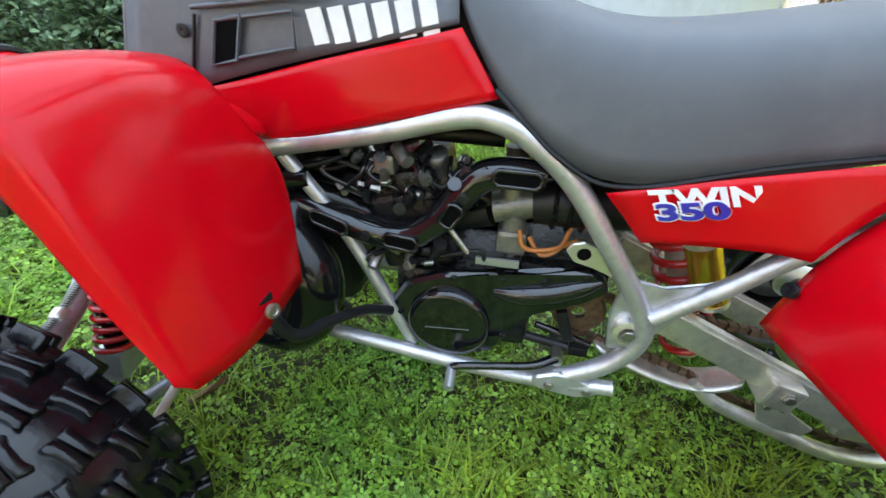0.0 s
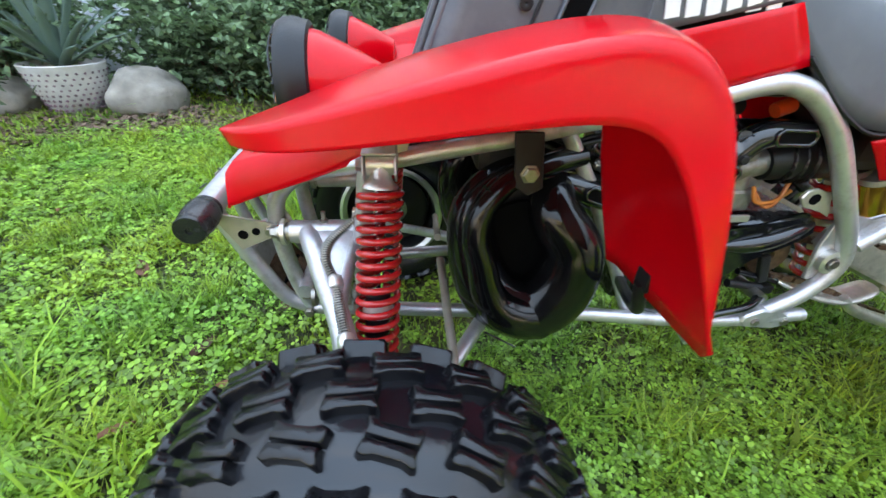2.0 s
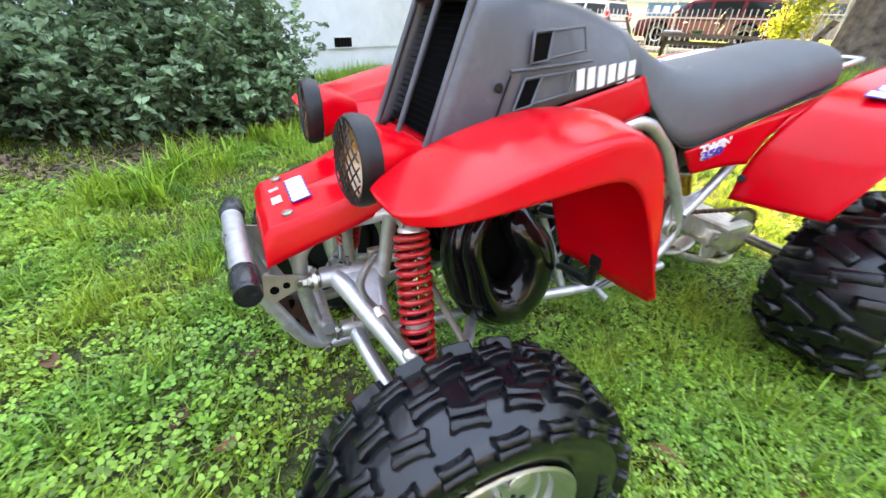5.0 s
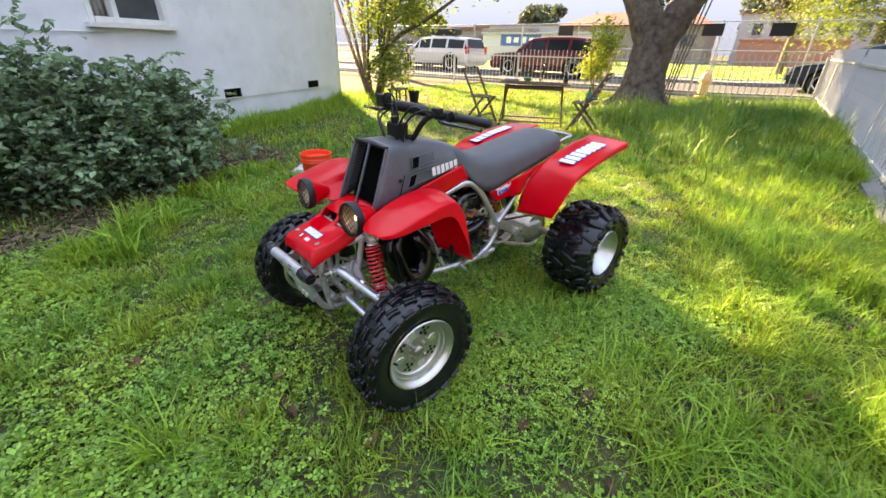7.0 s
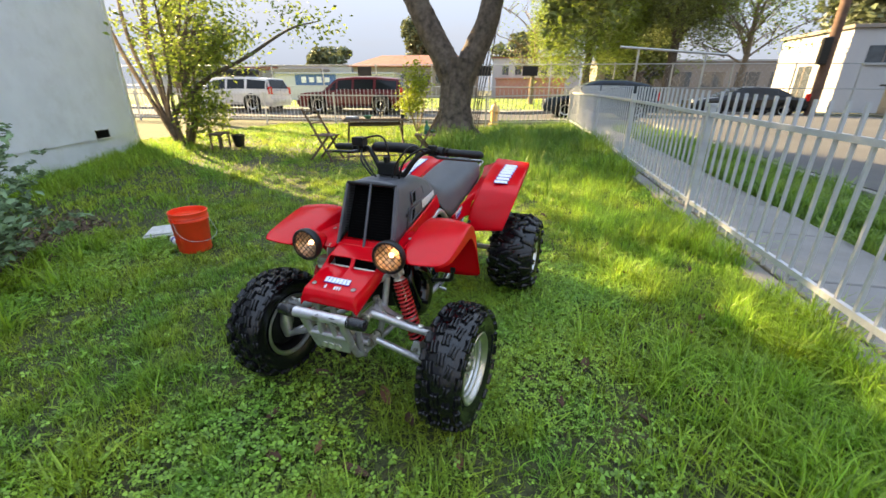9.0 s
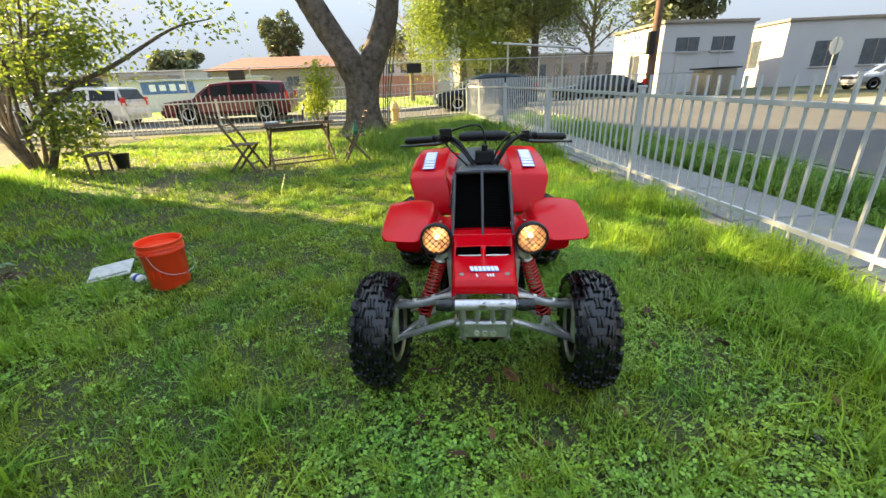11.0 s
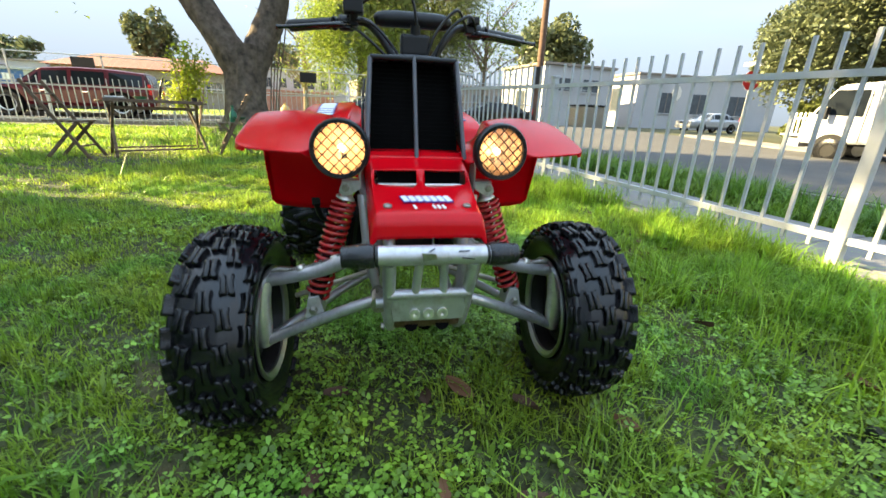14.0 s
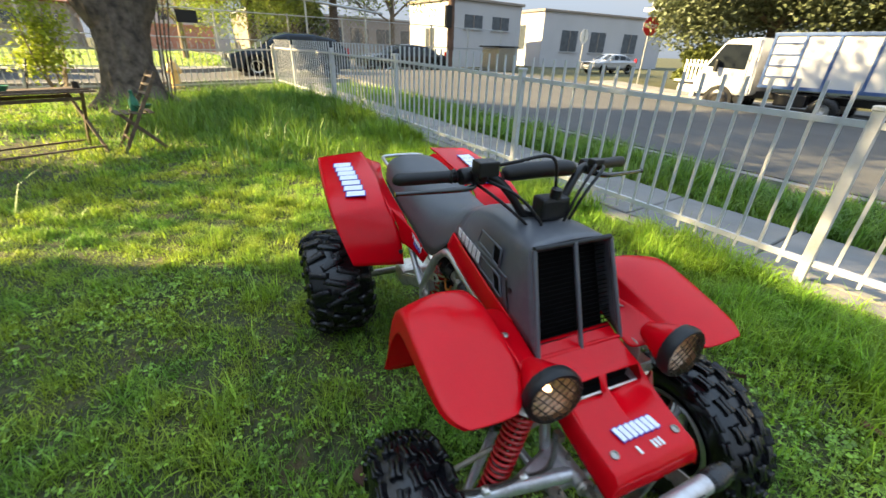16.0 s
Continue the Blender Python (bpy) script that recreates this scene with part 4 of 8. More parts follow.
def shrub(c, s, n, seed):
    c = Vector((c[0], c[1], ground_z(c[0], c[1])))
    r = np.random.default_rng(seed)
    sh = empty("shrub", "dense dark green leafy shrub by the house", "shrub", "shrubs along the house")
    bm = bmesh.new()
    ends = []
    for k in range(34):
        d = r.normal(size=3)
        d[2] = abs(d[2]) + .45
        d /= np.linalg.norm(d)
        e = c + Vector((d[0] * s[0], d[1] * s[1], d[2] * s[2] * 1.15)) * float(r.uniform(.8, 1.12))
        limb(bm, [c + Vector((float(d[0]) * .12, float(d[1]) * .12, 0)), c.lerp(e, .5) + Vector((0, 0, .06)), e], [.012, .008, .003], 5, 3)
        ends.append(e)
    part("stem", bm, TWIG, sh)
    # sprays of paired leaflets round each shoot
    P = []
    for e in ends:
        for j in range(int(n / 34 / 12)):
            b = np.array(e) + r.normal(0, .17, 3)
            ax = r.normal(size=3)
            ax[2] = abs(ax[2]) * .6
            ax /= np.linalg.norm(ax)
            sd_ = np.cross(ax, [0, 0, 1.0])
            for i in range(6):
                for g in (1, -1):
                    P.append(b + ax * i * .026 + sd_ * g * .022)
    P = np.array(P)
    P = np.concatenate([P, np.array(c) + np.array([0, 0, s[2] * .5]) + r.normal(size=(int(n * .45), 3)) * np.array([s[0] * .42, s[1] * .42, s[2] * .30])])
    P = P[P[:, 2] > c.z + .03]
    leaf_cloud("foliage", P, .035, LEAFD, sh, r, up=.6, long=1.9)
    return sh


shrub((2.0, -3.25), (.74, .66, .74), 11000, 1)
shrub((1.34, -3.47), (.44, .50, .70), 8000, 2)
shrub((2.9, -3.55), (.72, .55, .74), 8500, 5)
shrub((4.4, -3.0), (.8, .7, .85), 8000, 6)
shrub((5.6, -2.6), (.8, .7, .95), 6500, 7)
# mulch of dry leaves below them
px = rb.uniform(.2, 5.5, 9000)
py = bed_edge(px) + .12 - np.abs(rb.normal(0, .5, 9000))
pz = height(px, py) + .012
lm = leaf_cloud("leaf_litter", np.stack([px, py, pz], 1), .025, MULCH, None, rb, up=1.6)
tagged(lm, "brown leaf litter on bare soil under the shrubs", "leaf litter", kind="stuff")

# stones, studded pot with agave
def stone(c, s, seed, label):
    bm = bmesh.new()
    bmesh.ops.create_icosphere(bm, subdivisions=4, radius=1)
    off = Vector((seed * 3.1, seed * 1.7, 0))
    for v in bm.verts:
        d = 1 + .22 * noise.noise(v.co * 1.3 + off) + .05 * noise.noise(v.co * 5 + off)
        v.co = Vector((v.co.x * s[0], v.co.y * s[1], max(v.co.z, -.4) * s[2])) * d
    ob = link("boulder", bm, ROCKM)
    ob.location = (c[0], c[1], ground_z(c[0], c[1]) + s[2] * .3)
    ob.rotation_euler = (0, 0, seed)
    tagged(ob, label, "stone", "stones in the bed")


stone((3.20, -2.74), (.28, .20, .22), 1, "pale rounded field stone in the bed")
stone((4.15, -2.75), (.26, .18, .16), 2, "pale rounded field stone beside the shrub")
pot = empty("plant_pot", "white clay pot studded with small dark beads", "plant pot", at=(3.66, -2.66, ground_z(3.66, -2.66)))
pot.scale = (1.4, 1.4, 1.4)
turned("bowl", [(0, 0), (.10, 0), (.115, .01), (.155, .12), (.178, .215), (.182, .235), (.176, .24), (.166, .232), (.15, .20), (0, .20)], (0, 0, 0), (0, 0, 1), TERRA, pot, n=48)
turned("soil", [(.16, .205), (.08, .212), (0, .214)], (0, 0, 0), (0, 0, 1), SOIL, pot, n=32)
bm = bmesh.new()
bmesh.ops.create_icosphere(bm, subdivisions=1, radius=.0085)
stud = bpy.data.meshes.new("stud")
bm.to_mesh(stud)
bm.free()
stud.materials.append(POTDOT)
for i in range(8):
    for k in range(30):
        z = .025 + i * .025
        r0 = .118 + (z / .235) * .062
        a = 2 * math.pi * (k + .5 * (i % 2)) / 30
        o = new("stud", stud)
        o.parent = pot
        o.location = (r0 * math.cos(a), r0 * math.sin(a), z)
ag = empty("agave", "blue-green spiky agave in the pot", "agave", at=(3.66, -2.66, ground_z(3.66, -2.66) + .29))
ag.scale = (1.75, 1.75, 1.75)
ra_ = random.Random(4)
for k in range(26):
    a = k * 2.4
    t = .25 + .75 * (k / 26)
    l = ra_.uniform(.34, .50)
    out = (1 - t) * .75 + .15
    bm = bmesh.new()
    rows = []
    for i in range(6):
        f = i / 5
        rad = l * out * f * (1 + .2 * f)
        zz = l * (t * .95 + .1) * f * (1 - .25 * f * (1 - t))
        w = .017 * (1 - f) ** .6 * (1 + f) + .0008
        c = Vector((rad * math.cos(a), rad * math.sin(a), zz))
        sd_ = Vector((-math.sin(a), math.cos(a), 0)) * w
        rows.append([c - sd_ + Vector((0, 0, w * .4)), c, c + sd_ + Vector((0, 0, w * .4))])
    part("leaf", grid(rows), AGAVE, ag, mods=[("SOLIDIFY", {"thickness": .003})])

# ---------- loose things on the lawn ----------
bz = ground_z(.36, -2.16) + .015
bk = empty("bucket", "orange plastic bucket with a wire handle", "bucket", at=(.36, -2.15, bz))
bk.scale = (.9, .9, .9)
turned("shell", [(0, .002), (.128, 0), (.131, .006), (.148, .28), (.152, .284), (.152, .300), (.150, .302), (.150, .345), (.156, .350), (.156, .362), (.150, .366), (.144, .362), (.142, .30), (.126, .012), (0, .010)], (0, 0, 0), (0, 0, 1), BUCKET, bk, n=48)
for z in (.288, .318):
    turned("rib", [(.150, -.003), (.157, 0), (.150, .003)], (0, 0, z), (0, 0, 1), BUCKET, bk, n=48)
tube("handle", [(.158, 0, .30), (.17, .06, .20), (.13, .14, .135), (0, .175, .11), (-.13, .14, .135), (-.17, .06, .20), (-.158, 0, .30)], .0022, GALV, bk, seg=6)
for s in (1, -1):
    rod("handle_lug", (.150 * s, 0, .30), (.165 * s, 0, .30), .012, BUCKET, bk)
bm = bmesh.new()
rows = [[(.1375 * math.cos(a) * (1 + (z - .12) * .45), .1375 * math.sin(a) * (1 + (z - .12) * .45), z) for a in [radians(-25 + 8 * i) for i in range(8)]] for z in (.07, .13, .19)]
part("label_panel", grid(rows), WHITE, bk, "white printed panel", mods=[("SOLIDIFY", {"thickness": .001})])
for k in range(5):
    a = radians(-18 + k * 9)
    boxpart("label_bar", (.1415 * math.cos(a), .1415 * math.sin(a), .13), (.002, .012, .07 - .02 * (k % 2)), BUCKET, bk, bev=0, rot=Matrix.Rotation(a, 3, "Z"))
tp = empty("paint_tray", "flat grey-white tray lying on the grass", "tray", at=(.22, -2.72, ground_z(.22, -2.72) + .04))
tp.rotation_euler = (radians(6), radians(12), .5)
bm = bmesh.new()
box(bm, (0, 0, 0), (.20, .27, .014))
bmesh.ops.bevel(bm, geom=list(bm.edges), offset=.003, segments=1, affect="EDGES")
part("plate", bm, TERRA, tp, smooth=False)
boxpart("rim", (.075, 0, .008), (.012, .24, .014), GALV, tp, bev=.002)
can = empty("can", "small white and blue can lying beside the bucket", "can", at=(.33, -2.42, ground_z(.33, -2.42) + .035))
turned("body", [(.028, -.05), (.032, -.046), (.032, .046), (.028, .05)], (0, 0, 0), (.4, 1, 0), WHITE, can, n=24)
turned("band", [(.0325, -.01), (.0325, .025)], (0, 0, 0), (.4, 1, 0), BLUED, can, n=24)

# fallen leaves
bm = bmesh.new()
rows = []
for i in range(6):
    f = i / 5
    w = .018 * math.sin(math.pi * (f * .85 + .1))
    rows.append([(-.04 + .08 * f, -w, .010 * f + .008), (-.04 + .08 * f, 0, .004 * math.sin(f * 6)), (-.04 + .08 * f, w, .012 - .006 * f)])
dl = link("fallen_leaf", grid(rows), DRYL)
tagged(dl, "curled brown fallen leaf on the grass", "leaf", "leaves on the lawn")
SPOTS = [(1.62, .02), (1.72, -.10), (1.55, -.25), (1.80, .12), (2.05, -.45), (1.05, 1.15), (.62, 1.2), (1.45, 1.35), (2.35, .35), (.15, 1.5), (.28, 1.55), (.20, 1.62), (1.5, .52), (2.6, -.9), (.9, -.5), (-.4, 1.1), (1.22, .30), (1.30, .12), (.75, .45), (.55, .62), (.29, 1.36), (.33, 1.31), (.26, 1.40), (.36, 1.37), (.81, 1.36), (.07, 1.58), (1.06, .82), (1.67, .20), (.77, .91), (.25, .93), (.79, 1.42), (.84, 1.45), (.97, .68), (.32, 1.42), (1.28, -.21), (1.33, .02), (.04, 1.61), (-.5, 1.53), (-1.5, .4), (-.9, 1.0), (-1.9, 1.1)]
dl.matrix_world = pose(1.40, .28, .03, 8, -4, 40)
for k, (a, b) in enumerate(SPOTS):
    s = .75 + .5 * ((k * 37) % 10) / 10
    o = copy_thing(dl, pose(a, b, ground_z(a, b) + .018, 20 * math.sin(k), 18 * math.cos(k * 2), k * 77))
    o.scale = (s, s, s)

# ---------- folding garden furniture ----------


def slat(name, a, b, w, t, parent, material=WOODG):
    bm = bmesh.new()
    a, b = Vector(a), Vector(b)
    d = b - a
    x_ = d.normalized()
    y_ = Vector((0, 1, 0)) if abs(x_.y) < .9 else Vector((1, 0, 0))
    z_ = x_.cross(y_).normalized()
    y_ = z_.cross(x_)
    box(bm, (a + b) / 2, (d.length, w, t), Matrix((x_, y_, z_)).transposed())
    bmesh.ops.bevel(bm, geom=list(bm.edges), offset=.003, segments=1, affect="EDGES")
    return part(name, bm, material, parent, smooth=False)


def folding_chair(at, turn, label):
    c = empty("folding_chair", label, "chair", "garden chairs", (at[0], at[1], ground_z(*at)), turn)
    for s in (1, -1):
        slat("back_leg", (.23, .19 * s, 0), (-.25, .19 * s, .84), .02, .035, c)
        slat("front_leg", (-.20, .165 * s, 0), (.17, .165 * s, .41), .02, .035, c)
    for k in range(5):
        slat("seat_slat", (.18 - k * .075, -.185, .415), (.18 - k * .075, .185, .415), .055, .014, c)
    for z in (.61, .70, .79):
        x_ = .23 - .48 * z / .84
        slat("back_slat", (x_, -.19, z), (x_, .19, z), .05, .014, c)
    slat("stretcher", (.15, -.18, .14), (.15, .18, .14), .02, .02, c)
    return c


folding_chair((-3.33, -3.55), radians(96), "weathered wooden folding chair on the lawn")
folding_chair((-4.02, -1.95), radians(290), "weathered folding chair with a green bottle on it")
TA = math.atan2(-2.40 + 3.30, -4.15 + 3.55)
tb = empty("folding_table", "weathered wooden folding table with things on it", "table", "", (-3.85, -2.85, ground_z(-3.85, -2.85)), TA)
for k in range(7):
    slat("table_slat", (-.56, -.24 + k * .08, .645), (.56, -.24 + k * .08, .645), .07, .018, tb)
for s in (1, -1):
    slat("table_leg", (.50 * s, -.27, 0), (.44 * s, .24, .63), .03, .03, tb)
    slat("table_leg", (.50 * s, .27, 0), (.44 * s, -.24, .63), .03, .03, tb)
slat("stretcher", (-.5, -.25, .07), (.5, -.25, .07), .03, .02, tb)
slat("stretcher", (-.5, .25, .07), (.5, .25, .07), .03, .02, tb)
for g in (1, -1):
    slat("apron_rail", (-.45, .19 * g, .57), (.45, .19 * g, .57), .02, .035, tb)
slat("apron", (-.52, -.22, .655), (.52, -.22, .655), .02, .04, tb)
tub = Vector((-3.85, -2.85, ground_z(-3.85, -2.85) + .655))
tx = Vector((math.cos(TA), math.sin(TA), 0))
bw = empty("bowl", "small green enamel bowl on the table", "bowl", at=tuple(tub - tx * .12))
turned("shell", [(0, 0), (.04, 0), (.075, .05), (.08, .055), (.07, .052), (.035, .008), (0, .008)], (0, 0, 0), (0, 0, 1), GREENT, bw, n=28)
bk2 = empty("folded_papers", "stack of papers and cloth on the table", "papers", at=tuple(tub - tx * .38))
boxpart("stack", (0, 0, .02), (.20, .16, .03), CONC, bk2, bev=.006)
boxpart("cover", (.01, 0, .042), (.15, .14, .012), WHITE, bk2, bev=.003)
pn = empty("wire_fan_grille", "black round wire grille leaning on the table", "grille", at=tuple(tub + tx * .12 + Vector((0, 0, .005))))
turned("ring", [(.145, -.004), (.150, 0), (.145, .004), (.140, 0)], (0, 0, .15), (.3, -1, .25), BLACKM, pn, n=36, closed=True)
mm = axis_matrix((0, 0, .15), (.3, -1, .25))
bm = bmesh.new()
for k in range(22):
    a = 2 * math.pi * k / 22
    sweep(bm, [mm @ Vector((.03 * math.cos(a), .03 * math.sin(a), .01)), mm @ Vector((.143 * math.cos(a), .143 * math.sin(a), 0))], .003, 5)
part("spokes", bm, BLACKM, pn)
turned("boss", [(.035, -.005), (.035, .008), (0, .012)], (0, 0, .15), (.3, -1, .25), BLACKM, pn, n=20)
cup = empty("tool_tin", "small dark tin at the table's end", "tin", at=tuple(tub + tx * .48))
turned("body", [(0, 0), (.035, 0), (.035, .07), (.03, .07), (.03, .01), (0, .01)], (0, 0, 0), (0, 0, 1), BLACKM, cup, n=20)
bt = empty("bottle", "green glass bottle standing on the chair", "bottle", at=(-4.02, -1.95, ground_z(-4.02, -1.95) + .424))
turned("body", [(0, 0), (.045, 0), (.048, .01), (.048, .11), (.02, .16), (.016, .20), (.02, .205), (.02, .22), (0, .22)], (0, 0, 0), (0, 0, 1), GREENT, bt, n=24)
dish = empty("dish", "shallow turquoise dish on the chair", "dish", at=(-3.98, -1.86, ground_z(-4.0, -1.9) + .465))
turned("shell", [(0, 0), (.05, 0), (.09, .03), (.085, .03), (.045, .006), (0, .006)], (0, 0, 0), (0, 0, 1), GREENT, dish, n=28)
# low bench with a flower pot by the corner tree
bn = empty("plant_stand", "low grey wooden stand holding a pot", "stand", at=(-3.55, -6.2, ground_z(-3.55, -6.2)), turn=.4)
slat("top", (-.25, 0, .30), (.25, 0, .30), .22, .03, bn)
for s in (1, -1):
    slat("leg", (.2 * s, -.08, 0), (.2 * s, -.08, .29), .03, .03, bn)
    slat("leg", (.2 * s, .08, 0), (.2 * s, .08, .29), .03, .03, bn)
fp = empty("flower_pot", "dark plastic nursery pot beside the stand", "flower pot", at=(-3.95, -6.15, ground_z(-3.95, -6.15)))
turned("shell", [(0, 0), (.09, 0), (.125, .22), (.132, .22), (.132, .24), (.118, .24), (.085, .02), (0, .02)], (0, 0, 0), (0, 0, 1), BLACKM, fp, n=28)
# two hose pieces near the quad
hz = empty("black_knob", "small black rubber knob lying in the grass", "knob", at=(1.62, 1.15, ground_z(1.62, 1.15) + .02))
turned("body", [(0, -.012), (.018, -.012), (.022, 0), (.018, .014), (0, .016)], (0, 0, 0), (.3, .2, 1), BLACKM, hz, n=18)

# ---------- street furniture ----------
hp_ = uv(-11.35, -.30)
hy = empty("fire_hydrant", "weathered tan-yellow fire hydrant", "hydrant", at=(hp_.x, hp_.y, ground_z(hp_.x, hp_.y)))
turned("barrel", [(0, 0), (.17, 0), (.17, .04), (.115, .05), (.11, .40), (.15, .42), (.15, .47), (.13, .50), (.12, .56), (.07, .63), (.03, .65), (.03, .70), (0, .70)], (0, 0, 0), (0, 0, 1), YELLOWH, hy, n=24)
for a in (0, 90, 180):
    d = Vector((math.cos(radians(a + 60)), math.sin(radians(a + 60)), 0))
    turned("outlet", [(.06, .09), (.06, .17), (.05, .19), (0, .19)], (0, 0, .40), d, YELLOWH, hy, n=16)


def pole_with(name, label, category, at, tall, r, material):
    z = ground_z(at.x, at.y)
    p = empty(name, label, category, at=(at.x, at.y, z))
    turned("pole", [(r * 1.15, -.2), (r, tall * .5), (r * .85, tall), (0, tall)], (0, 0, 0), (0, 0, 1), material, p, n=14)
    return p


up_ = pole_with("utility_pole", "brown wooden utility pole", "utility pole", uv(-17.9, 12.9), 11.0, .17, POLEM)
boxpart("crossarm", (0, 0, 10.3), (.12, 2.2, .12), POLEM, up_)
for k in (-.9, -.3, .3, .9):
    turned("insulator", [(.04, 0), (.05, .05), (.03, .12), (0, .13)], (0, k, 10.36), (0, 0, 1), GALV, up_, n=10)
boxpart("signal_box", (.2, -.25, 2.6), (.3, .3, 1.0), BLACKM, up_, bev=.03)
wire = empty("overhead_wire", "thin dark overhead wires across the street", "wire")
p0, p1 = uv(-17.9, 12.9), uv(22, 19)
for k in range(3):
    bm = bmesh.new()
    sweep(bm, [Vector((p0.x + (p1.x - p0.x) * f, p0.y + (p1.y - p0.y) * f, 8.6 - k * .9 - 3.2 * f * (1 - f))) for f in [i / 14 for i in range(15)]], .013, 5)
    part("wire_strand", bm, BLACKM, wire)
sp = uv(-9.2, 16.9)
st = pole_with("stop_sign", "red octagonal stop sign on a steel post", "road sign", sp, 2.7, .03, GALV)
sdir = (Vector((CU, SU, 0)) + (Vector((2.0, -.3, 0)) - Vector((sp.x, sp.y, 0))).normalized() * .6).normalized()
sm = axis_matrix(Vector((0, 0, 2.35)) + sdir * .04, sdir)
up_v = Vector((0, 0, 1))
rt_ = up_v.cross(sdir).normalized()
sm = Matrix.Translation(Vector((0, 0, 2.35)) + sdir * .04) @ Matrix((rt_, up_v, sdir)).transposed().to_4x4()
for r_, z_, m_ in ((.40, 0, WHITE), (.375, .006, SIGNR)):
    bm = bmesh.new()
    o8 = [sm @ Vector((r_ * math.cos(radians(22.5 + 45 * k)), r_ * math.sin(radians(22.5 + 45 * k)), z_)) for k in range(8)]
    plate("sign_border" if z_ == 0 else "sign_plate", o8, sdir * .004, m_, st, bev=0)
    bm.free()
words("sign_lettering", "STOP", sm @ Matrix.Translation((0, 0, .012)), .235, WHITE, st, bold=.006)
for k in (0, 1):
    boxpart("street_name_blade", (0, 0, 2.95 + .16 * k), (.75, .02, .14) if k == 0 else (.02, .75, .14), WHITE, st, bev=.002, rot=Matrix.Rotation(YAW + .3, 3, "Z"))
ss = pole_with("back_of_sign", "grey back of a road sign across the street", "road sign", uv(-13.0, 17.6), 2.2, .03, GALV)
plate("sign_plate", [Vector((.34 * math.cos(radians(22.5 + 45 * k)) * -.3, .34 * math.cos(radians(22.5 + 45 * k)), 1.9 + .34 * math.sin(radians(22.5 + 45 * k)))) for k in range(8)], (.006, 0, 0), WHITE, ss, bev=0)

# tall wire fence round the field
wf = empty("field_fence", "tall grey chain-link fence round the field", "fence")
bm0 = bmesh.new()
sweep(bm0, [Vector((0, 0, -.2)), Vector((0, 0, 2.3))], .035, 8)
fpm = bpy.data.meshes.new("post")
bm0.to_mesh(fpm)
bm0.free()
fpm.materials.append(GALV)
for k in range(22):
    p = uv(-19.6, -40 + k * 3.0) if k < 16 else uv(-19.6 - 0 * k, 5.0 + (k - 16) * 2.6)
    o = new("post", fpm)
    o.parent = wf
    o.location = (p.x, p.y, ground_z(p.x, p.y))
for z in (.1, 1.2, 2.25):
    a, b = uv(-19.6, -40), uv(-19.6, 18)
    rod("rail", (a.x, a.y, ground_z(a.x, a.y) + z), (b.x, b.y, ground_z(b.x, b.y) + z), .022, GALV, wf, seg=6)
bm = bmesh.new()
for k in range(230):
    v0 = -40 + k * .252
    a, b = uv(-19.6, v0), uv(-19.6, v0 + 1.9)
    za = ground_z(a.x, a.y)
    for g in (0, 1):
        e0, e1 = (a, b) if g else (b, a)
        sweep(bm, [Vector((e0.x, e0.y, za + .1)), Vector((e1.x, e1.y, za + 2.25))], .0032, 3, cap=False)
part("wire_mesh", bm, GALV, wf, smooth=False)["kind"] = "stuff"
gt = empty("field_goal_frame", "pale steel frame with a sloping top bar", "frame")
a, b = uv(-21, 5.4), uv(-21, 10.5)
za = ground_z(a.x, a.y)
rod("top_bar", (a.x, a.y, za + 3.1), (b.x, b.y, za + 2.7), .06, GALV, gt)
for f in (.18, .8):
    c = a.lerp(b, f)
    rod("upright", (c.x, c.y, za - .1), (c.x, c.y, za + 3.0), .05, GALV, gt)
for v0 in (-1.3, 1.0, -7.6):
    c = uv(-19.5, v0)
    pl_ = empty("fence_sign", "small dark sign hung on the wire fence", "sign", "signs on the wire fence", (c.x, c.y, ground_z(c.x, c.y)))
    boxpart("panel", (0, 0, 1.95), (.04, .75, .45), BLACKM, pl_, bev=.005, rot=Matrix.Rotation(YAW, 3, "Z"))

# ---------- cars ----------


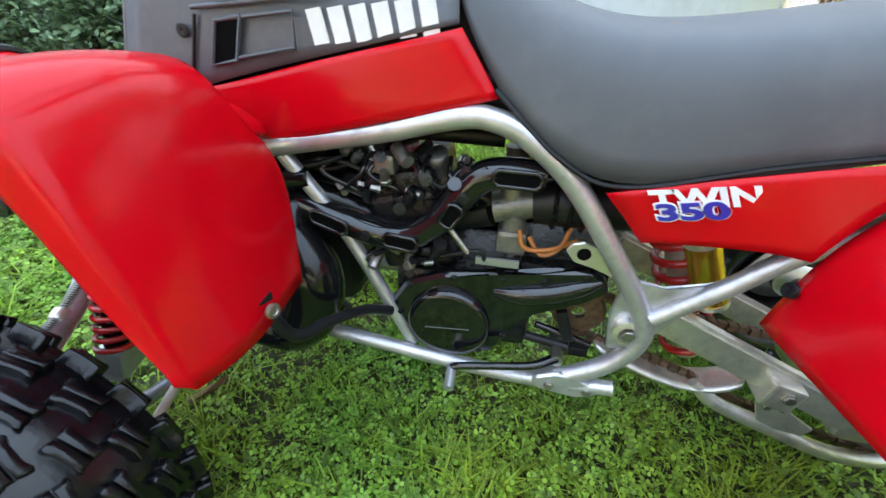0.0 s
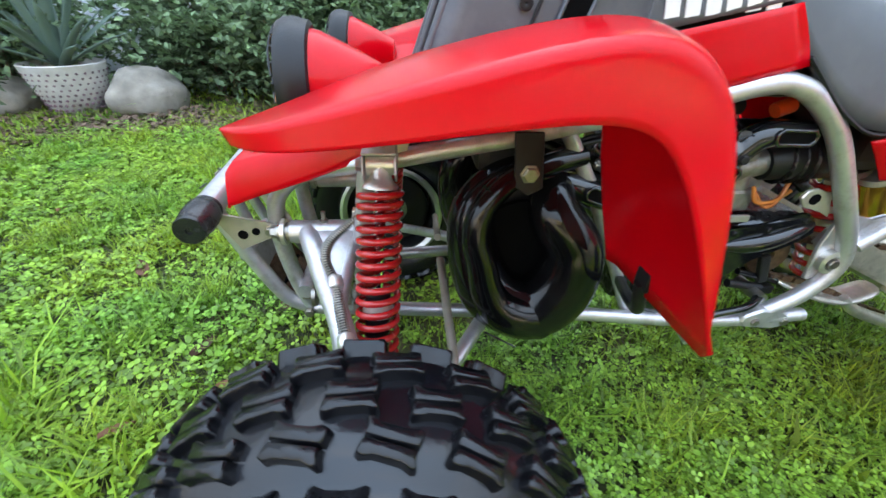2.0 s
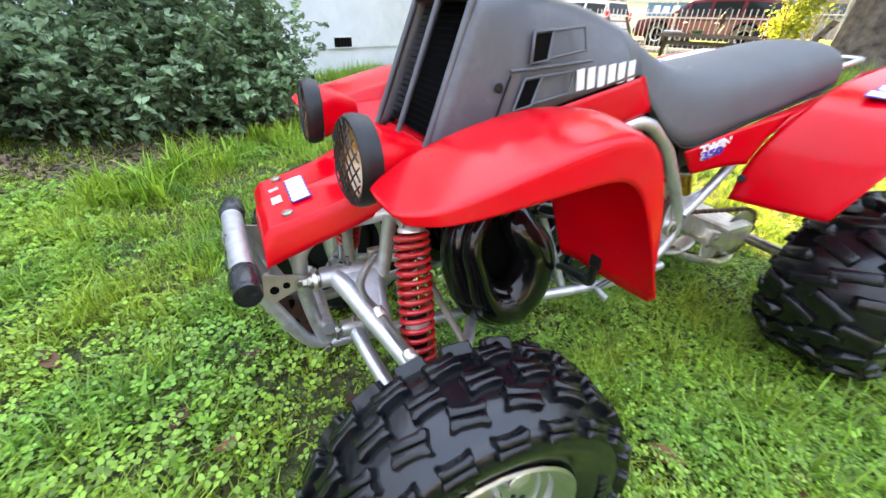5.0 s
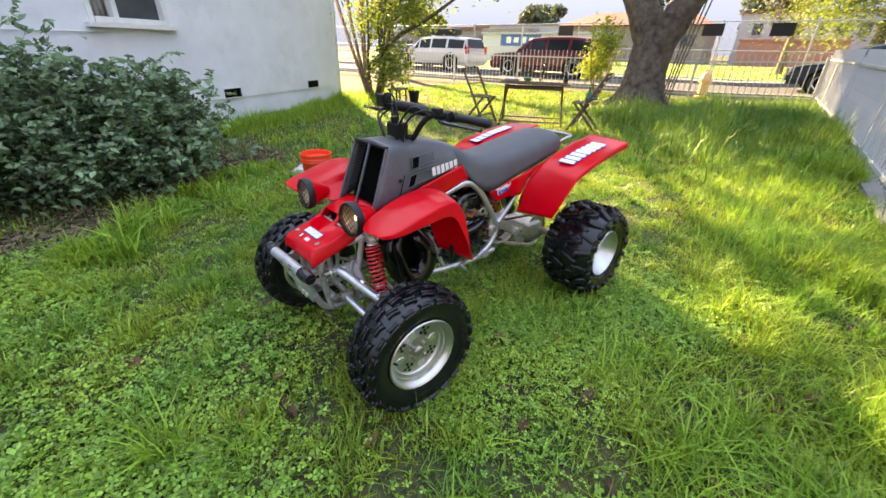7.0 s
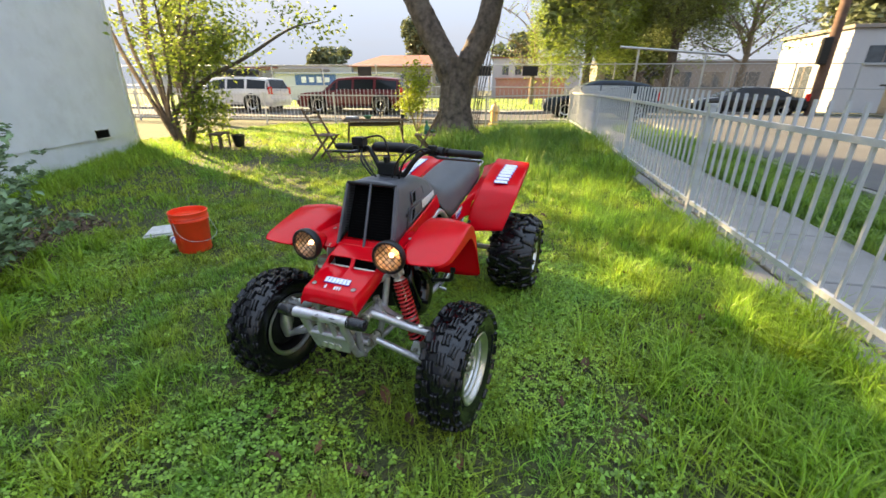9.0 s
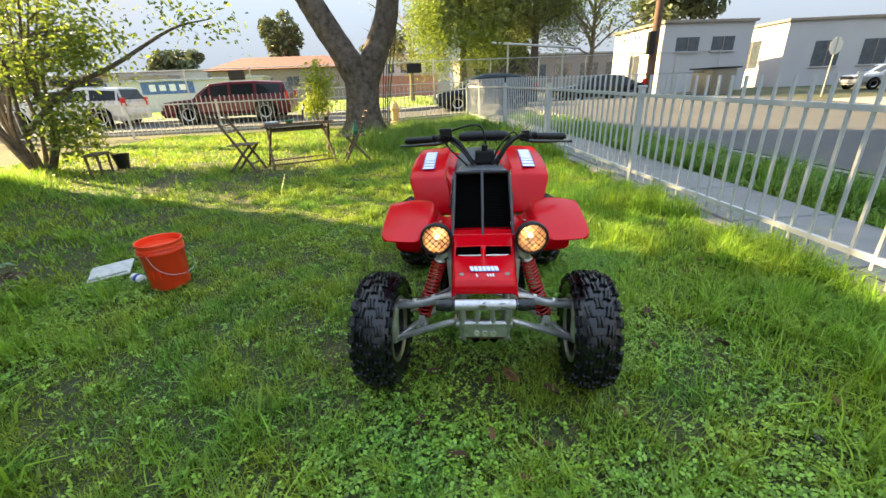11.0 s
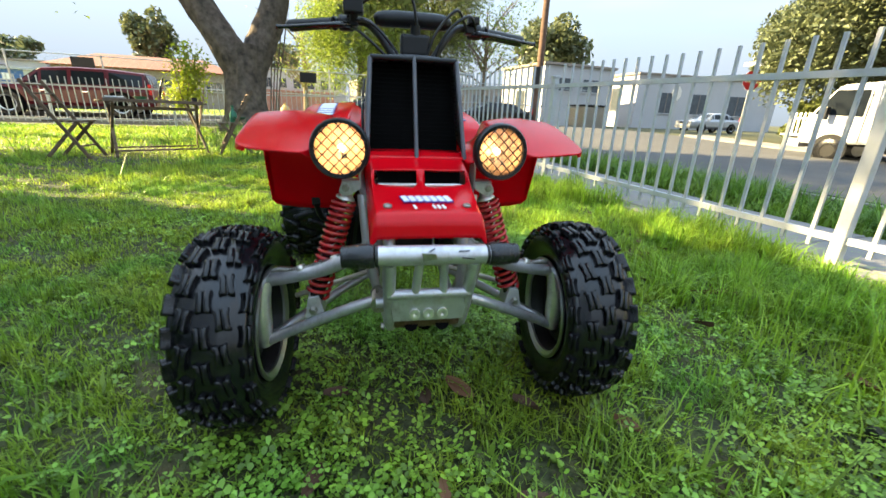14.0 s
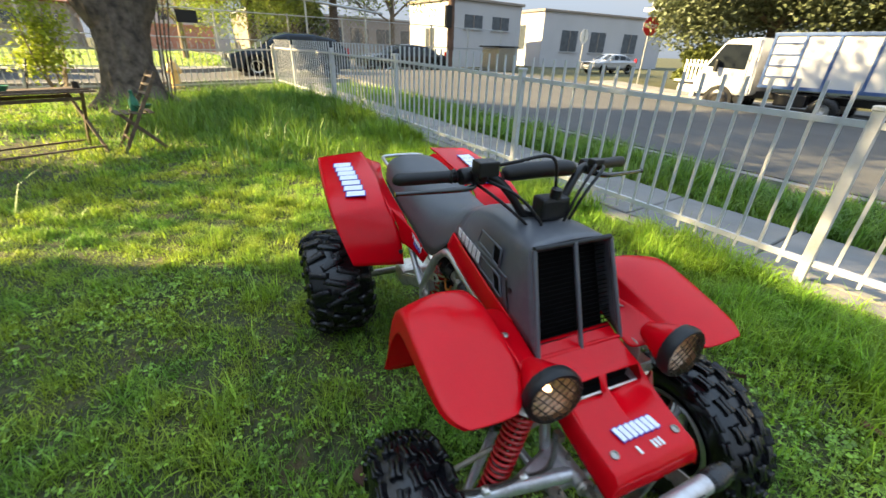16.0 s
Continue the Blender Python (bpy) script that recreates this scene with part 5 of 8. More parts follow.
def car(name, label, at, turn, L, prof, paint, half, wr, wx, glass_from, extra=""):
    """prof: (x, belt height, roof height or 0) along the car, nose at +x; half: half width."""
    c = empty(name, label, "truck" if extra == "truck" else "car", "", (at.x, at.y, ground_z(at.x, at.y) + .02), turn)
    rows = []
    for x_, zb, in [(p[0], p[1]) for p in prof]:
        w = half * (1 - .10 * (abs(x_) / (L / 2)) ** 6)
        rows.append([(x_, -w * .92, .28), (x_, -w, .45), (x_, -w, zb - .12), (x_, -w * .95, zb), (x_, 0, zb + .015), (x_, w * .95, zb), (x_, w, zb - .12), (x_, w, .45), (x_, w * .92, .28)])
    bm = grid(rows)
    bm.verts.ensure_lookup_table()
    for r in (0, len(rows) - 1):
        bm.faces.new([bm.verts[r * 9 + k] for k in range(9)])
    body = part("body", bm, paint, c, mods=[("BEVEL", {"width": .03})], smooth=False)
    g = [p for p in prof if p[2] > 0]
    rows, roof = [], []
    for x_, zb, zr in g:
        w = half * .93
        wr_ = half * .74
        rows.append([(x_, -w, zb), (x_, -(w + wr_) / 2, (zb + zr) / 2), (x_, -wr_, zr - .03), (x_, -wr_ * .8, zr), (x_, 0, zr + .02), (x_, wr_ * .8, zr), (x_, wr_, zr - .03), (x_, (w + wr_) / 2, (zb + zr) / 2), (x_, w, zb)])
    bm = grid(rows)
    part("cabin", bm, paint, c, mods=[("BEVEL", {"width": .02})], smooth=False)
    # glass panels a little proud of the cabin
    for s in (1, -1):
        for i in range(len(g) - 1):
            (xa, ba, ra), (xb, bb, rb_) = g[i], g[i + 1]
            if abs(xb - xa) < .12:
                continue
            w, wr_ = half * .93, half * .74
            e = .05
            q0, q1 = (xa + (xb - xa) * .06, xa + (xb - xa) * .94)

            def pt(x_, f):
                t = (x_ - xa) / (xb - xa)
                lo, hi = ba + (bb - ba) * t, ra + (rb_ - ra) * t
                f0 = .10 + f * .74
                return (x_, s * (w + (wr_ - w) * f0 + .012), lo + (hi - lo - .03) * f0)
            if min(ra - ba, rb_ - bb) > .05:
                plate("side_window", [pt(q0, 0), pt(q1, 0), pt(q1, 1), pt(q0, 1)], (0, -.004 * s, 0), GLASSD, c, bev=0)
            elif max(ra - ba, rb_ - bb) > .2:
                hi_x = q1 if rb_ - bb > ra - ba else q0
                lo_x = xa + (xb - xa) * .35 if hi_x == q1 else xa + (xb - xa) * .65
                plate("side_window", [pt(lo_x, 0), pt(hi_x, 0), pt(hi_x, 1)], (0, -.004 * s, 0), GLASSD, c, bev=0)
    for (xa, ba, ra), (xb, bb, rb_) in ((g[0], g[1]), (g[-2], g[-1])):
        lo, hi = (Vector((xa, 0, ra)), Vector((xb, 0, rb_))) if ra < rb_ else (Vector((xb, 0, rb_)), Vector((xa, 0, ra)))
        d = hi - lo
        nrm = Vector((d.z, 0, -d.x)) * (1 if lo.x > hi.x else -1)
        nrm = Vector((abs(d.z), 0, abs(d.x))).normalized()
        nrm.x *= 1 if lo.x > 0 else -1
        a, b = lo + d * .12 + nrm * .012, lo + d * .90 + nrm * .012
        plate("windscreen", [(a.x, -half * .80, a.z), (a.x, half * .80, a.z), (b.x, half * .66, b.z), (b.x, -half * .66, b.z)], nrm * -.004, GLASSD, c, bev=0)
    for x_ in wx:
        for s in (1, -1):
            w_ = new("wheel")
            w_.parent = c
            w_.location = (x_, s * (half - .065), wr)
            turned("tyre", [(wr * .62, -.10), (wr * .95, -.10), (wr, -.07), (wr, .07), (wr * .95, .10), (wr * .62, .10)], (0, 0, 0), (0, s, 0), RUBBER, w_, n=28, closed=True)
            turned("rim", [(0, .06), (wr * .2, .07), (wr * .25, .05), (wr * .55, .075), (wr * .63, .095), (wr * .66, .09), (wr * .6, -.05)], (0, 0, 0), (0, s, 0), POLISH, w_, n=28)
            for k in range(5):
                a = 2 * math.pi * k / 5
                boxpart("spoke_gap", (wr * .42 * math.cos(a), s * .068, wr * .42 * math.sin(a)), (wr * .22, .02, wr * .14), DARK, w_, bev=0, rot=Matrix.Rotation(-a, 3, "Y"))
            turned("wheel_arch", [(wr * 1.18, -.02), (wr * 1.18, .012), (wr * .5, .012), (0, .012)], (x_, s * (half - .004), wr), (0, s, 0), DARK, c, n=28)
    xf, xr = prof[-1][0], prof[0][0]
    for s in (1, -1):
        boxpart("headlamp", (xf - .06, s * half * .70, .72), (.14, half * .36, .15), CARS, c, bev=.02)
        boxpart("tail_lamp", (xr + .05, s * half * .84, .95), (.12, half * .20, .34), TAIL, c, bev=.02)
        boxpart("mirror", (g[-1][0] - .35, s * (half + .08), g[-1][1] + .08), (.10, .16, .12), paint, c, bev=.02)
        boxpart("sill", (0, s * half * .97, .30), (L * .55, .06, .10), BLACKM, c, bev=.01)
        for k in (-.12, .10):
            boxpart("door_handle", (L * k, s * (half + .004), prof[len(prof) // 2][1] - .16), (.16, .02, .03), CHROME if paint is CARR else paint, c, bev=.004)
    boxpart("bumper", (xf, 0, .48), (.12, half * 1.8, .20), paint, c, bev=.04)
    boxpart("bumper", (xr, 0, .52), (.12, half * 1.8, .20), paint, c, bev=.04)
    boxpart("grille", (xf + .02, 0, .70), (.04, half * .9, .16), BLACKM, c, bev=.01)
    return c


SUVP = [(-2.45, .56, 0), (-2.42, .96, .98), (-2.25, .98, 1.48), (-1.2, .98, 1.56), (-.2, .97, 1.56), (.55, .96, 1.50), (1.25, .94, .96), (1.9, .90, 0), (2.35, .84, 0), (2.45, .56, 0)]
TB = YAW + radians(90)
wsv = car("white_suv", "white estate car with a black roof box", uv(-16.4, -13.2), TB + math.pi, 4.9, SUVP, CARW, .97, .39, (-1.5, 1.45), 0)
boxpart("roof_box", (-.5, 0, 1.76), (1.5, .8, .32), BLACKM, wsv, bev=.10)
car("red_suv", "dark red estate car parked at the kerb", uv(-16.3, -6.95), TB + math.pi, 4.9, SUVP, CARR, .97, .39, (-1.5, 1.45), 0)
CROSS = [(-2.2, .60, 0), (-2.18, 1.0, 1.02), (-1.7, 1.02, 1.48), (-.9, 1.02, 1.62), (.1, 1.0, 1.62), (.55, .99, 1.50), (1.25, .97, .99), (1.8, .90, 0), (2.15, .80, 0), (2.2, .55, 0)]
car("blue_crossover", "dark navy crossover parked on the street", uv(-15.0, 3.55), TB + math.pi, 4.4, CROSS, CARB_, .92, .36, (-1.35, 1.35), 0).scale = (.94, .94, .84)
SEDAN = [(-2.25, .58, 0), (-2.2, .92, 0), (-1.75, .95, .97), (-1.05, .95, 1.38), (-.3, .94, 1.44), (.3, .93, 1.40), (1.1, .92, .93), (1.8, .84, 0), (2.2, .72, 0), (2.28, .50, 0)]
car("dark_sedan", "black saloon car parked across the junction", uv(-18.6, 10.4), TB + math.pi, 4.5, SEDAN, CARK, .90, .33, (-1.35, 1.4), 0).scale = (1, 1, .86)
silver = car("silver_sedan", "small silver car parked beyond the junction", uv(-16.6, 25.2), radians(-88), 4.4, SEDAN, CARS, .88, .32, (-1.35, 1.35), 0)
silver.scale = (.82, .82, .82)

tz = uv(-2.5, 13.4)
tk = empty("box_truck", "white cab-over truck with a blue-framed white box", "truck", at=(tz.x, tz.y, ground_z(tz.x, tz.y) + .02), turn=YAW + math.pi)
tk.scale = (.86, .86, .86)
bm = bmesh.new()
cab = [(2.64, .55), (2.70, 1.0), (2.48, 1.38), (2.02, 2.12), (1.90, 2.21), (.98, 2.26), (.90, .60)]
a = [bm.verts.new((x_, -.95, z_)) for x_, z_ in cab]
b = [bm.verts.new((x_, .95, z_)) for x_, z_ in cab]
bm.faces.new(a), bm.faces.new(b[::-1])
for i in range(len(cab)):
    j = (i + 1) % len(cab)
    bm.faces.new((a[i], b[i], b[j], a[j]))
bmesh.ops.bevel(bm, geom=list(bm.edges), offset=.05, segments=2, affect="EDGES")
cabo = part("cab", bm, CARW, tk, "white cab", smooth=False)
for s in (1, -1):
    plate("side_window", [(2.38, .957 * s, 1.40), (1.22, .957 * s, 1.34), (1.22, .957 * s, 2.05), (1.98, .957 * s, 2.07)], (0, .006 * s, 0), GLASSD, cabo, bev=0)
    boxpart("mirror", (2.02, 1.12 * s, 1.42), (.10, .16, .36), BLACKM, cabo, bev=.02)
    boxpart("door_seam", (1.16, .956 * s, 1.35), (.02, .006, 1.4), BLACKM, cabo, bev=0)
    boxpart("headlamp", (2.64, .70 * s, .82), (.12, .34, .16), CARS, cabo, bev=.02)
plate("windscreen", [(2.472, -.82, 1.42), (2.472, .82, 1.42), (2.062, .80, 2.08), (2.062, -.80, 2.08)], (.012, 0, .008), GLASSD, cabo, bev=0)
boxpart("bumper", (2.64, 0, .52), (.14, 1.9, .22), CARW, tk, bev=.03)
boxpart("chassis", (-.6, 0, .62), (5.6, .8, .20), BLACKM, tk, bev=.02)
boxpart("box_body", (-1.45, 0, 1.62), (4.3, 2.0, 1.42), CARW, tk, "white ribbed box body", bev=.02)
for s in (1, -1):
    for x_ in (.66, -.1, -.85, -1.72, -2.6, -3.55):
        boxpart("box_rib", (x_, 1.015 * s, 1.62), (.07, .05, 1.44), BLUEP, tk, bev=.008)
    for z_ in (.92, 2.33):
        boxpart("box_rail", (-1.45, 1.015 * s, z_), (4.32, .06, .09), BLUEP, tk, bev=.008)
    for z_ in (1.2, 1.5, 1.8, 2.1):
        boxpart("box_rung", (.28, 1.015 * s, z_), (.78, .035, .04), BLUEP, tk, bev=.004)
    boxpart("side_tank", (-.2, .75 * s, .58), (.8, .35, .36), BLACKM, tk, bev=.05)
for x_ in (1.78, -1.05):
    for s in (1, -1):
        w_ = new("wheel")
        w_.parent = tk
        w_.location = (x_, .86 * s, .37)
        turned("tyre", [(.18, -.12), (.34, -.12), (.37, -.09), (.37, .09), (.34, .12), (.18, .12)], (0, 0, 0), (0, s, 0), RUBBER, w_, n=28, closed=True)
        turned("rim", [(0, .05), (.08, .08), (.12, .04), (.17, .03), (.19, .10), (.20, .10), (.19, -.1)], (0, 0, 0), (0, s, 0), GALV, w_, n=28)
turned("wheel_arch", [(.45, -.01), (.45, .01), (0, .01)], (1.78, .955, .40), (0, 1, 0), BLACKM, tk, n=28)
turned("wheel_arch", [(.45, -.01), (.45, .01), (0, .01)], (1.78, -.955, .40), (0, -1, 0), BLACKM, tk, n=28)

# ---------- distant buildings and trees ----------


def block(name, label, at, turn, size, wall, roof, wins=(), parapet=.18):
    b_ = empty(name, label, "building", at=(at.x, at.y, ground_z(at.x, at.y)), turn=turn)
    boxpart("wall", (0, 0, size[2] / 2 - .2), (size[0], size[1], size[2] + .4), wall, b_, bev=.02)
    boxpart("roof", (0, 0, size[2] + .06), (size[0] + .3, size[1] + .3, parapet), roof, b_, bev=.02)
    for fx, fy, z_, w_, h_ in wins:
        ax_x = abs(fy) > abs(fx) if False else (fy != 0 and abs(fy) == 1)
        wd = new("window")
        wd.parent = b_
        if ax_x:
            boxpart("pane", (fx * size[0] / 2, fy * (size[1] / 2 + .01), z_), (w_, .04, h_), WINGL, wd, bev=0)
            boxpart("window_frame", (fx * size[0] / 2, fy * (size[1] / 2 + .03), z_), (.06, .05, h_), BUILDT, wd, bev=0)
            boxpart("window_sill", (fx * size[0] / 2, fy * (size[1] / 2 + .05), z_ - h_ / 2), (w_ + .2, .12, .08), wall, wd, bev=.01)
        else:
            boxpart("pane", (fx * (size[0] / 2 + .01), fy * size[1] / 2, z_), (.04, w_, h_), WINGL, wd, bev=0)
            boxpart("window_frame", (fx * (size[0] / 2 + .03), fy * size[1] / 2, z_), (.05, .06, h_), BUILDT, wd, bev=0)
            boxpart("window_sill", (fx * (size[0] / 2 + .05), fy * size[1] / 2, z_ - h_ / 2), (.12, w_ + .2, .08), wall, wd, bev=.01)
    return b_


# corner building: near corner, left end, right end
K0, KL, KR = uv(-23.1, 28.1), uv(-30.2, 29.1), uv(-25.8, 42.1)
ux, uy = (KL - K0).normalized(), (KR - K0).normalized()
ang = math.atan2(-ux.y, -ux.x)
cB = K0 + ux * 3.7 + uy * 7.65
block("corner_building", "white flat-roofed building on the far corner", cB, ang, (7.4, 15.3, 4.3), BUILDW, BUILDT, [(1, -.6, 2.1, 1.85, 1.7), (1, -.15, 2.1, 1.85, 1.7), (1, .4, 2.1, 1.85, 1.7), (.1, -1, 2.3, 1.85, 2.0), (-.1, 1, 2.3, 1.85, 2.0)])
cA = uv(-27.2, 20.8)
block("long_building", "white flat-roofed building with small high windows", cA, YAW, (6.0, 6.4, 4.2), BUILDW, BUILDT, [(1, -.45, 2.9, 1.6, .9), (1, .35, 2.9, 1.6, .9), (0, -1, 1.5, 1.2, 2.0)])
block("school_building", "tan school building beyond the field", uv(-52, 22), YAW, (10, 26, 4.0), BUILDT, BUILDW, [(1, f, 2.2, 2.2, 1.5) for f in (-.85, -.6, -.35, -.1, .15, .4, .65, .88)])
hs = block("red_roof_building", "low tan building with a red tiled roof", uv(-60, -13.7), YAW, (10, 16.5, 3.9), BUILDT, ROOFR, [(1, f, 2.4, 1.6, 1.2) for f in (-.8, -.5, -.2, .2, .5, .8)])
bm = bmesh.new()
vv = [bm.verts.new(p) for p in ((-5.6, -8.9, 4.0), (5.6, -8.9, 4.0), (5.6, 8.9, 4.0), (-5.6, 8.9, 4.0), (0, -5.6, 5.7), (0, 5.6, 5.7))]
for f in ((0, 1, 4), (1, 2, 5, 4), (2, 3, 5), (3, 0, 4, 5)):
    bm.faces.new([vv[i] for i in f])
part("hip_roof", bm, ROOFR, hs, smooth=False)
block("grey_hall", "long pale grey hall beyond the field", uv(-60, -30), YAW, (6, 14, 4.2), BUILDW, BUILDT, [(1, f, 2.6, 1.4, 1.0) for f in (-.7, -.3, .1, .5)])
block("pink_hall", "white hall with a red roof behind a pink wall", uv(-64, 3), YAW, (8, 12, 5.2), BUILDW, ROOFR, [(1, f, 3.6, .9, 1.2) for f in (-.7, -.4, -.1, .2, .5, .8)])
block("pink_wall", "pink block wall beside the field", uv(-56, 2.2), YAW, (.4, 9, 2.4), BRICKW, BRICKW)
tr_ = block("white_trailer", "long white trailer with a blue printed panel", uv(-38, -17), YAW, (2.5, 12, 2.4), CARW, CARS)
boxpart("blue_panel", (1.27, -1.8, 1.9), (.03, 4.2, 1.0), SIGNB, tr_, bev=0)
for k in range(4):
    boxpart("panel_bar", (1.30, -3.0 + k * .8, 1.9), (.02, .5, .55 - .1 * (k % 2)), WHITE, tr_, bev=0)
for k in range(5):
    block("far_house", "small pale house in the distance", uv(-70 + 3 * k, -62 + 8 * k), YAW, (8, 7, 3.4 + .4 * (k % 2)), BUILDT if k % 2 else BUILDW, ROOFR if k % 2 else BUILDT, [(1, -.4, 1.7, 1.4, 1.1), (1, .4, 1.7, 1.4, 1.1)], .5)
block("far_hall", "pale hall across the side street", uv(9, 30), YAW, (16, 6, 3.4), BUILDW, BUILDT, [(f, -1, 1.8, 1.3, 1.2) for f in (-.8, -.5, -.2, .1, .4, .7)])
gw = block("garden_wall", "low white wall with white pickets behind the truck", uv(-6.6, 16.9), YAW, (1.5, .25, .5), BUILDW, BUILDW, (), .08)
for k in range(11):
    boxpart("picket", (-.7 + .14 * k, 0, .92), (.06, .03, .78), WHITE, gw, bev=.004)
boxpart("rail", (0, .03, 1.12), (1.5, .03, .06), WHITE, gw, bev=.004)
block("skip_bin", "grey waste bin by the white building", uv(-19.6, 17.9), YAW, (1.6, 1.4, 1.3), STEEL, BLACKM, (), .08)


def far_tree(name, label, at, tall, spread, mat_, n, seed, leaf=.22, low=.35, trunk=.22, droop=0.0, crown=True):
    r = np.random.default_rng(seed)
    rp = random.Random(seed)
    z0 = ground_z(at.x, at.y)
    t = empty(name, label, "tree", at=(at.x, at.y, z0))
    bm = bmesh.new()
    limb(bm, [Vector((0, 0, -.2)), Vector((.1, .05, tall * .25)), Vector((-.05, .1, tall * .5)), Vector((.05, 0, tall * .85))], [trunk * 1.3, trunk, trunk * .7, trunk * .2], 9, 4)
    P = []
    for k in range(16):
        a = k * 2.4
        zz = tall * rp.uniform(low, .8)
        l = spread * rp.uniform(.55, 1.0)
        e = Vector((l * math.cos(a), l * math.sin(a), zz + tall * rp.uniform(.05, .22)))
        b0 = Vector((0, 0, zz * .85))
        limb(bm, [b0, b0.lerp(e, .5) + Vector((0, 0, .1 * tall * .3)), e], [trunk * .4, trunk * .25, trunk * .06], 6, 3)
        for j in range(0 if crown else 7):
            q = b0.lerp(e, rp.uniform(.3, 1))
            f = q + Vector((rp.uniform(-1, 1), rp.uniform(-1, 1), rp.uniform(.2, 1.2))) * spread * .3
            limb(bm, [q, q.lerp(f, .5) + Vector((0, 0, .05)), f], [.03, .02, .008], 4, 3)
        c = b0.lerp(e, .85)
        m_ = n // 16
        g = r.normal(size=(m_, 3))
        g *= np.minimum(1, 1.75 / np.linalg.norm(g, axis=1) * r.uniform(.8, 1, m_))[:, None]
        P.append(np.array(c) + g * np.array([spread * .26, spread * .26, tall * .09]))
        if droop:
            d = P[-1].copy()
            d[:, 2] -= r.uniform(0, droop, m_)
            P.append(d)
    part("trunk", bm, BARK if crown else TWIG, t)
    leaf_cloud("crown", np.concatenate(P), leaf, mat_, t, r)
    return t


far_tree("willow_tree", "yellow-green weeping tree across the street", uv(-24.5, 4.4), 8.0, 3.4, LEAFY, 26000, 61, .068, .45, .22, 2.6)
far_tree("street_tree", "tall green street tree beyond the junction", uv(-24.5, 9.0), 9.5, 3.2, LEAFP, 24000, 62, .068, .40, .26, 1.2)
far_tree("bare_tree", "nearly bare twiggy street tree", uv(-23.6, 12.4), 8.0, 3.0, LEAFY, 3600, 63, .08, .3, .16, 0, False)
far_tree("bare_tree", "nearly bare twiggy tree on the field", uv(-30, 1.5), 7.0, 2.8, LEAFY, 700, 64, .08, .3, .16, 0, False)
far_tree("dark_street_tree", "large dark evergreen tree behind the truck", uv(-6.4, 21.5), 7.5, 4.6, LEAFG, 52000, 65, .095, .36, .30, 1.3)
far_tree("dark_street_tree", "large dark evergreen tree down the street", uv(1.5, 23), 8.5, 4.6, LEAFG, 15000, 66, .19, .34, .30, 1.2)
far_tree("dark_street_tree", "dark evergreen tree far down the street", uv(10, 24), 8.5, 4.6, LEAFG, 8500, 67, .2, .3, .30, 1.2)
far_tree("eucalyptus", "tall open eucalyptus in the distance", uv(-50, 36), 13, 4.5, LEAFG, 3200, 68, .45, .55, .3)
far_tree("cypress", "dark cypress in the distance", uv(-69, -15.5), 12.5, 2.6, LEAFG, 2600, 69, .4, .3, .3)
far_tree("far_tree", "round dark tree in the distance", uv(-67, -31), 7.5, 3.2, LEAFG, 2600, 70, .45, .3, .3)
far_tree("far_tree", "round dark tree behind the hall", uv(-66, 0), 8.5, 3.4, LEAFG, 2600, 71, .45, .3, .3)
far_tree("far_tree", "pale tree beside the school", uv(-46, 13), 8.5, 3.8, LEAFP, 3000, 72, .42, .3, .3)
far_tree("far_tree", "pale tree among the houses", uv(-58, -48), 7.5, 3.5, LEAFP, 2400, 73, .45, .3, .3)
far_tree("garden_shrub", "pale green garden shrub beside the white wall", uv(-7.4, 18.2), 1.9, .8, LEAFP, 3600, 77, .10, .25, .06)

# ---------- the quad bike ----------
quad = empty("quad_bike", "red two-stroke sport quad bike parked on the lawn", "quad bike")


def sy(p, s):
    return (p[0], p[1] * s, p[2])


def tyre_mesh(R, w, rim):
    """Balloon tyre about the y axis, with moulded tread blocks."""
    bm = bmesh.new()
    h = w / 2
    prof = [(rim, -h * 0.72), (rim + 0.012, -h * 0.80), (rim + (R - rim) * 0.45, -h * 0.99), (rim + (R - rim) * 0.72, -h * 0.95), (R - 0.0250, -h * 0.78), (R - 0.0130, -h * 0.45), (R - 0.0098, 0)]
    prof = prof + [(r, -z) for r, z in prof[-2::-1]]
    fine = spline([(r, z, 0) for r, z in prof], 3)
    lathe(bm, [(p[0], p[1]) for p in fine], d=(0, 1, 0), n=56, closed=True)

    return bm


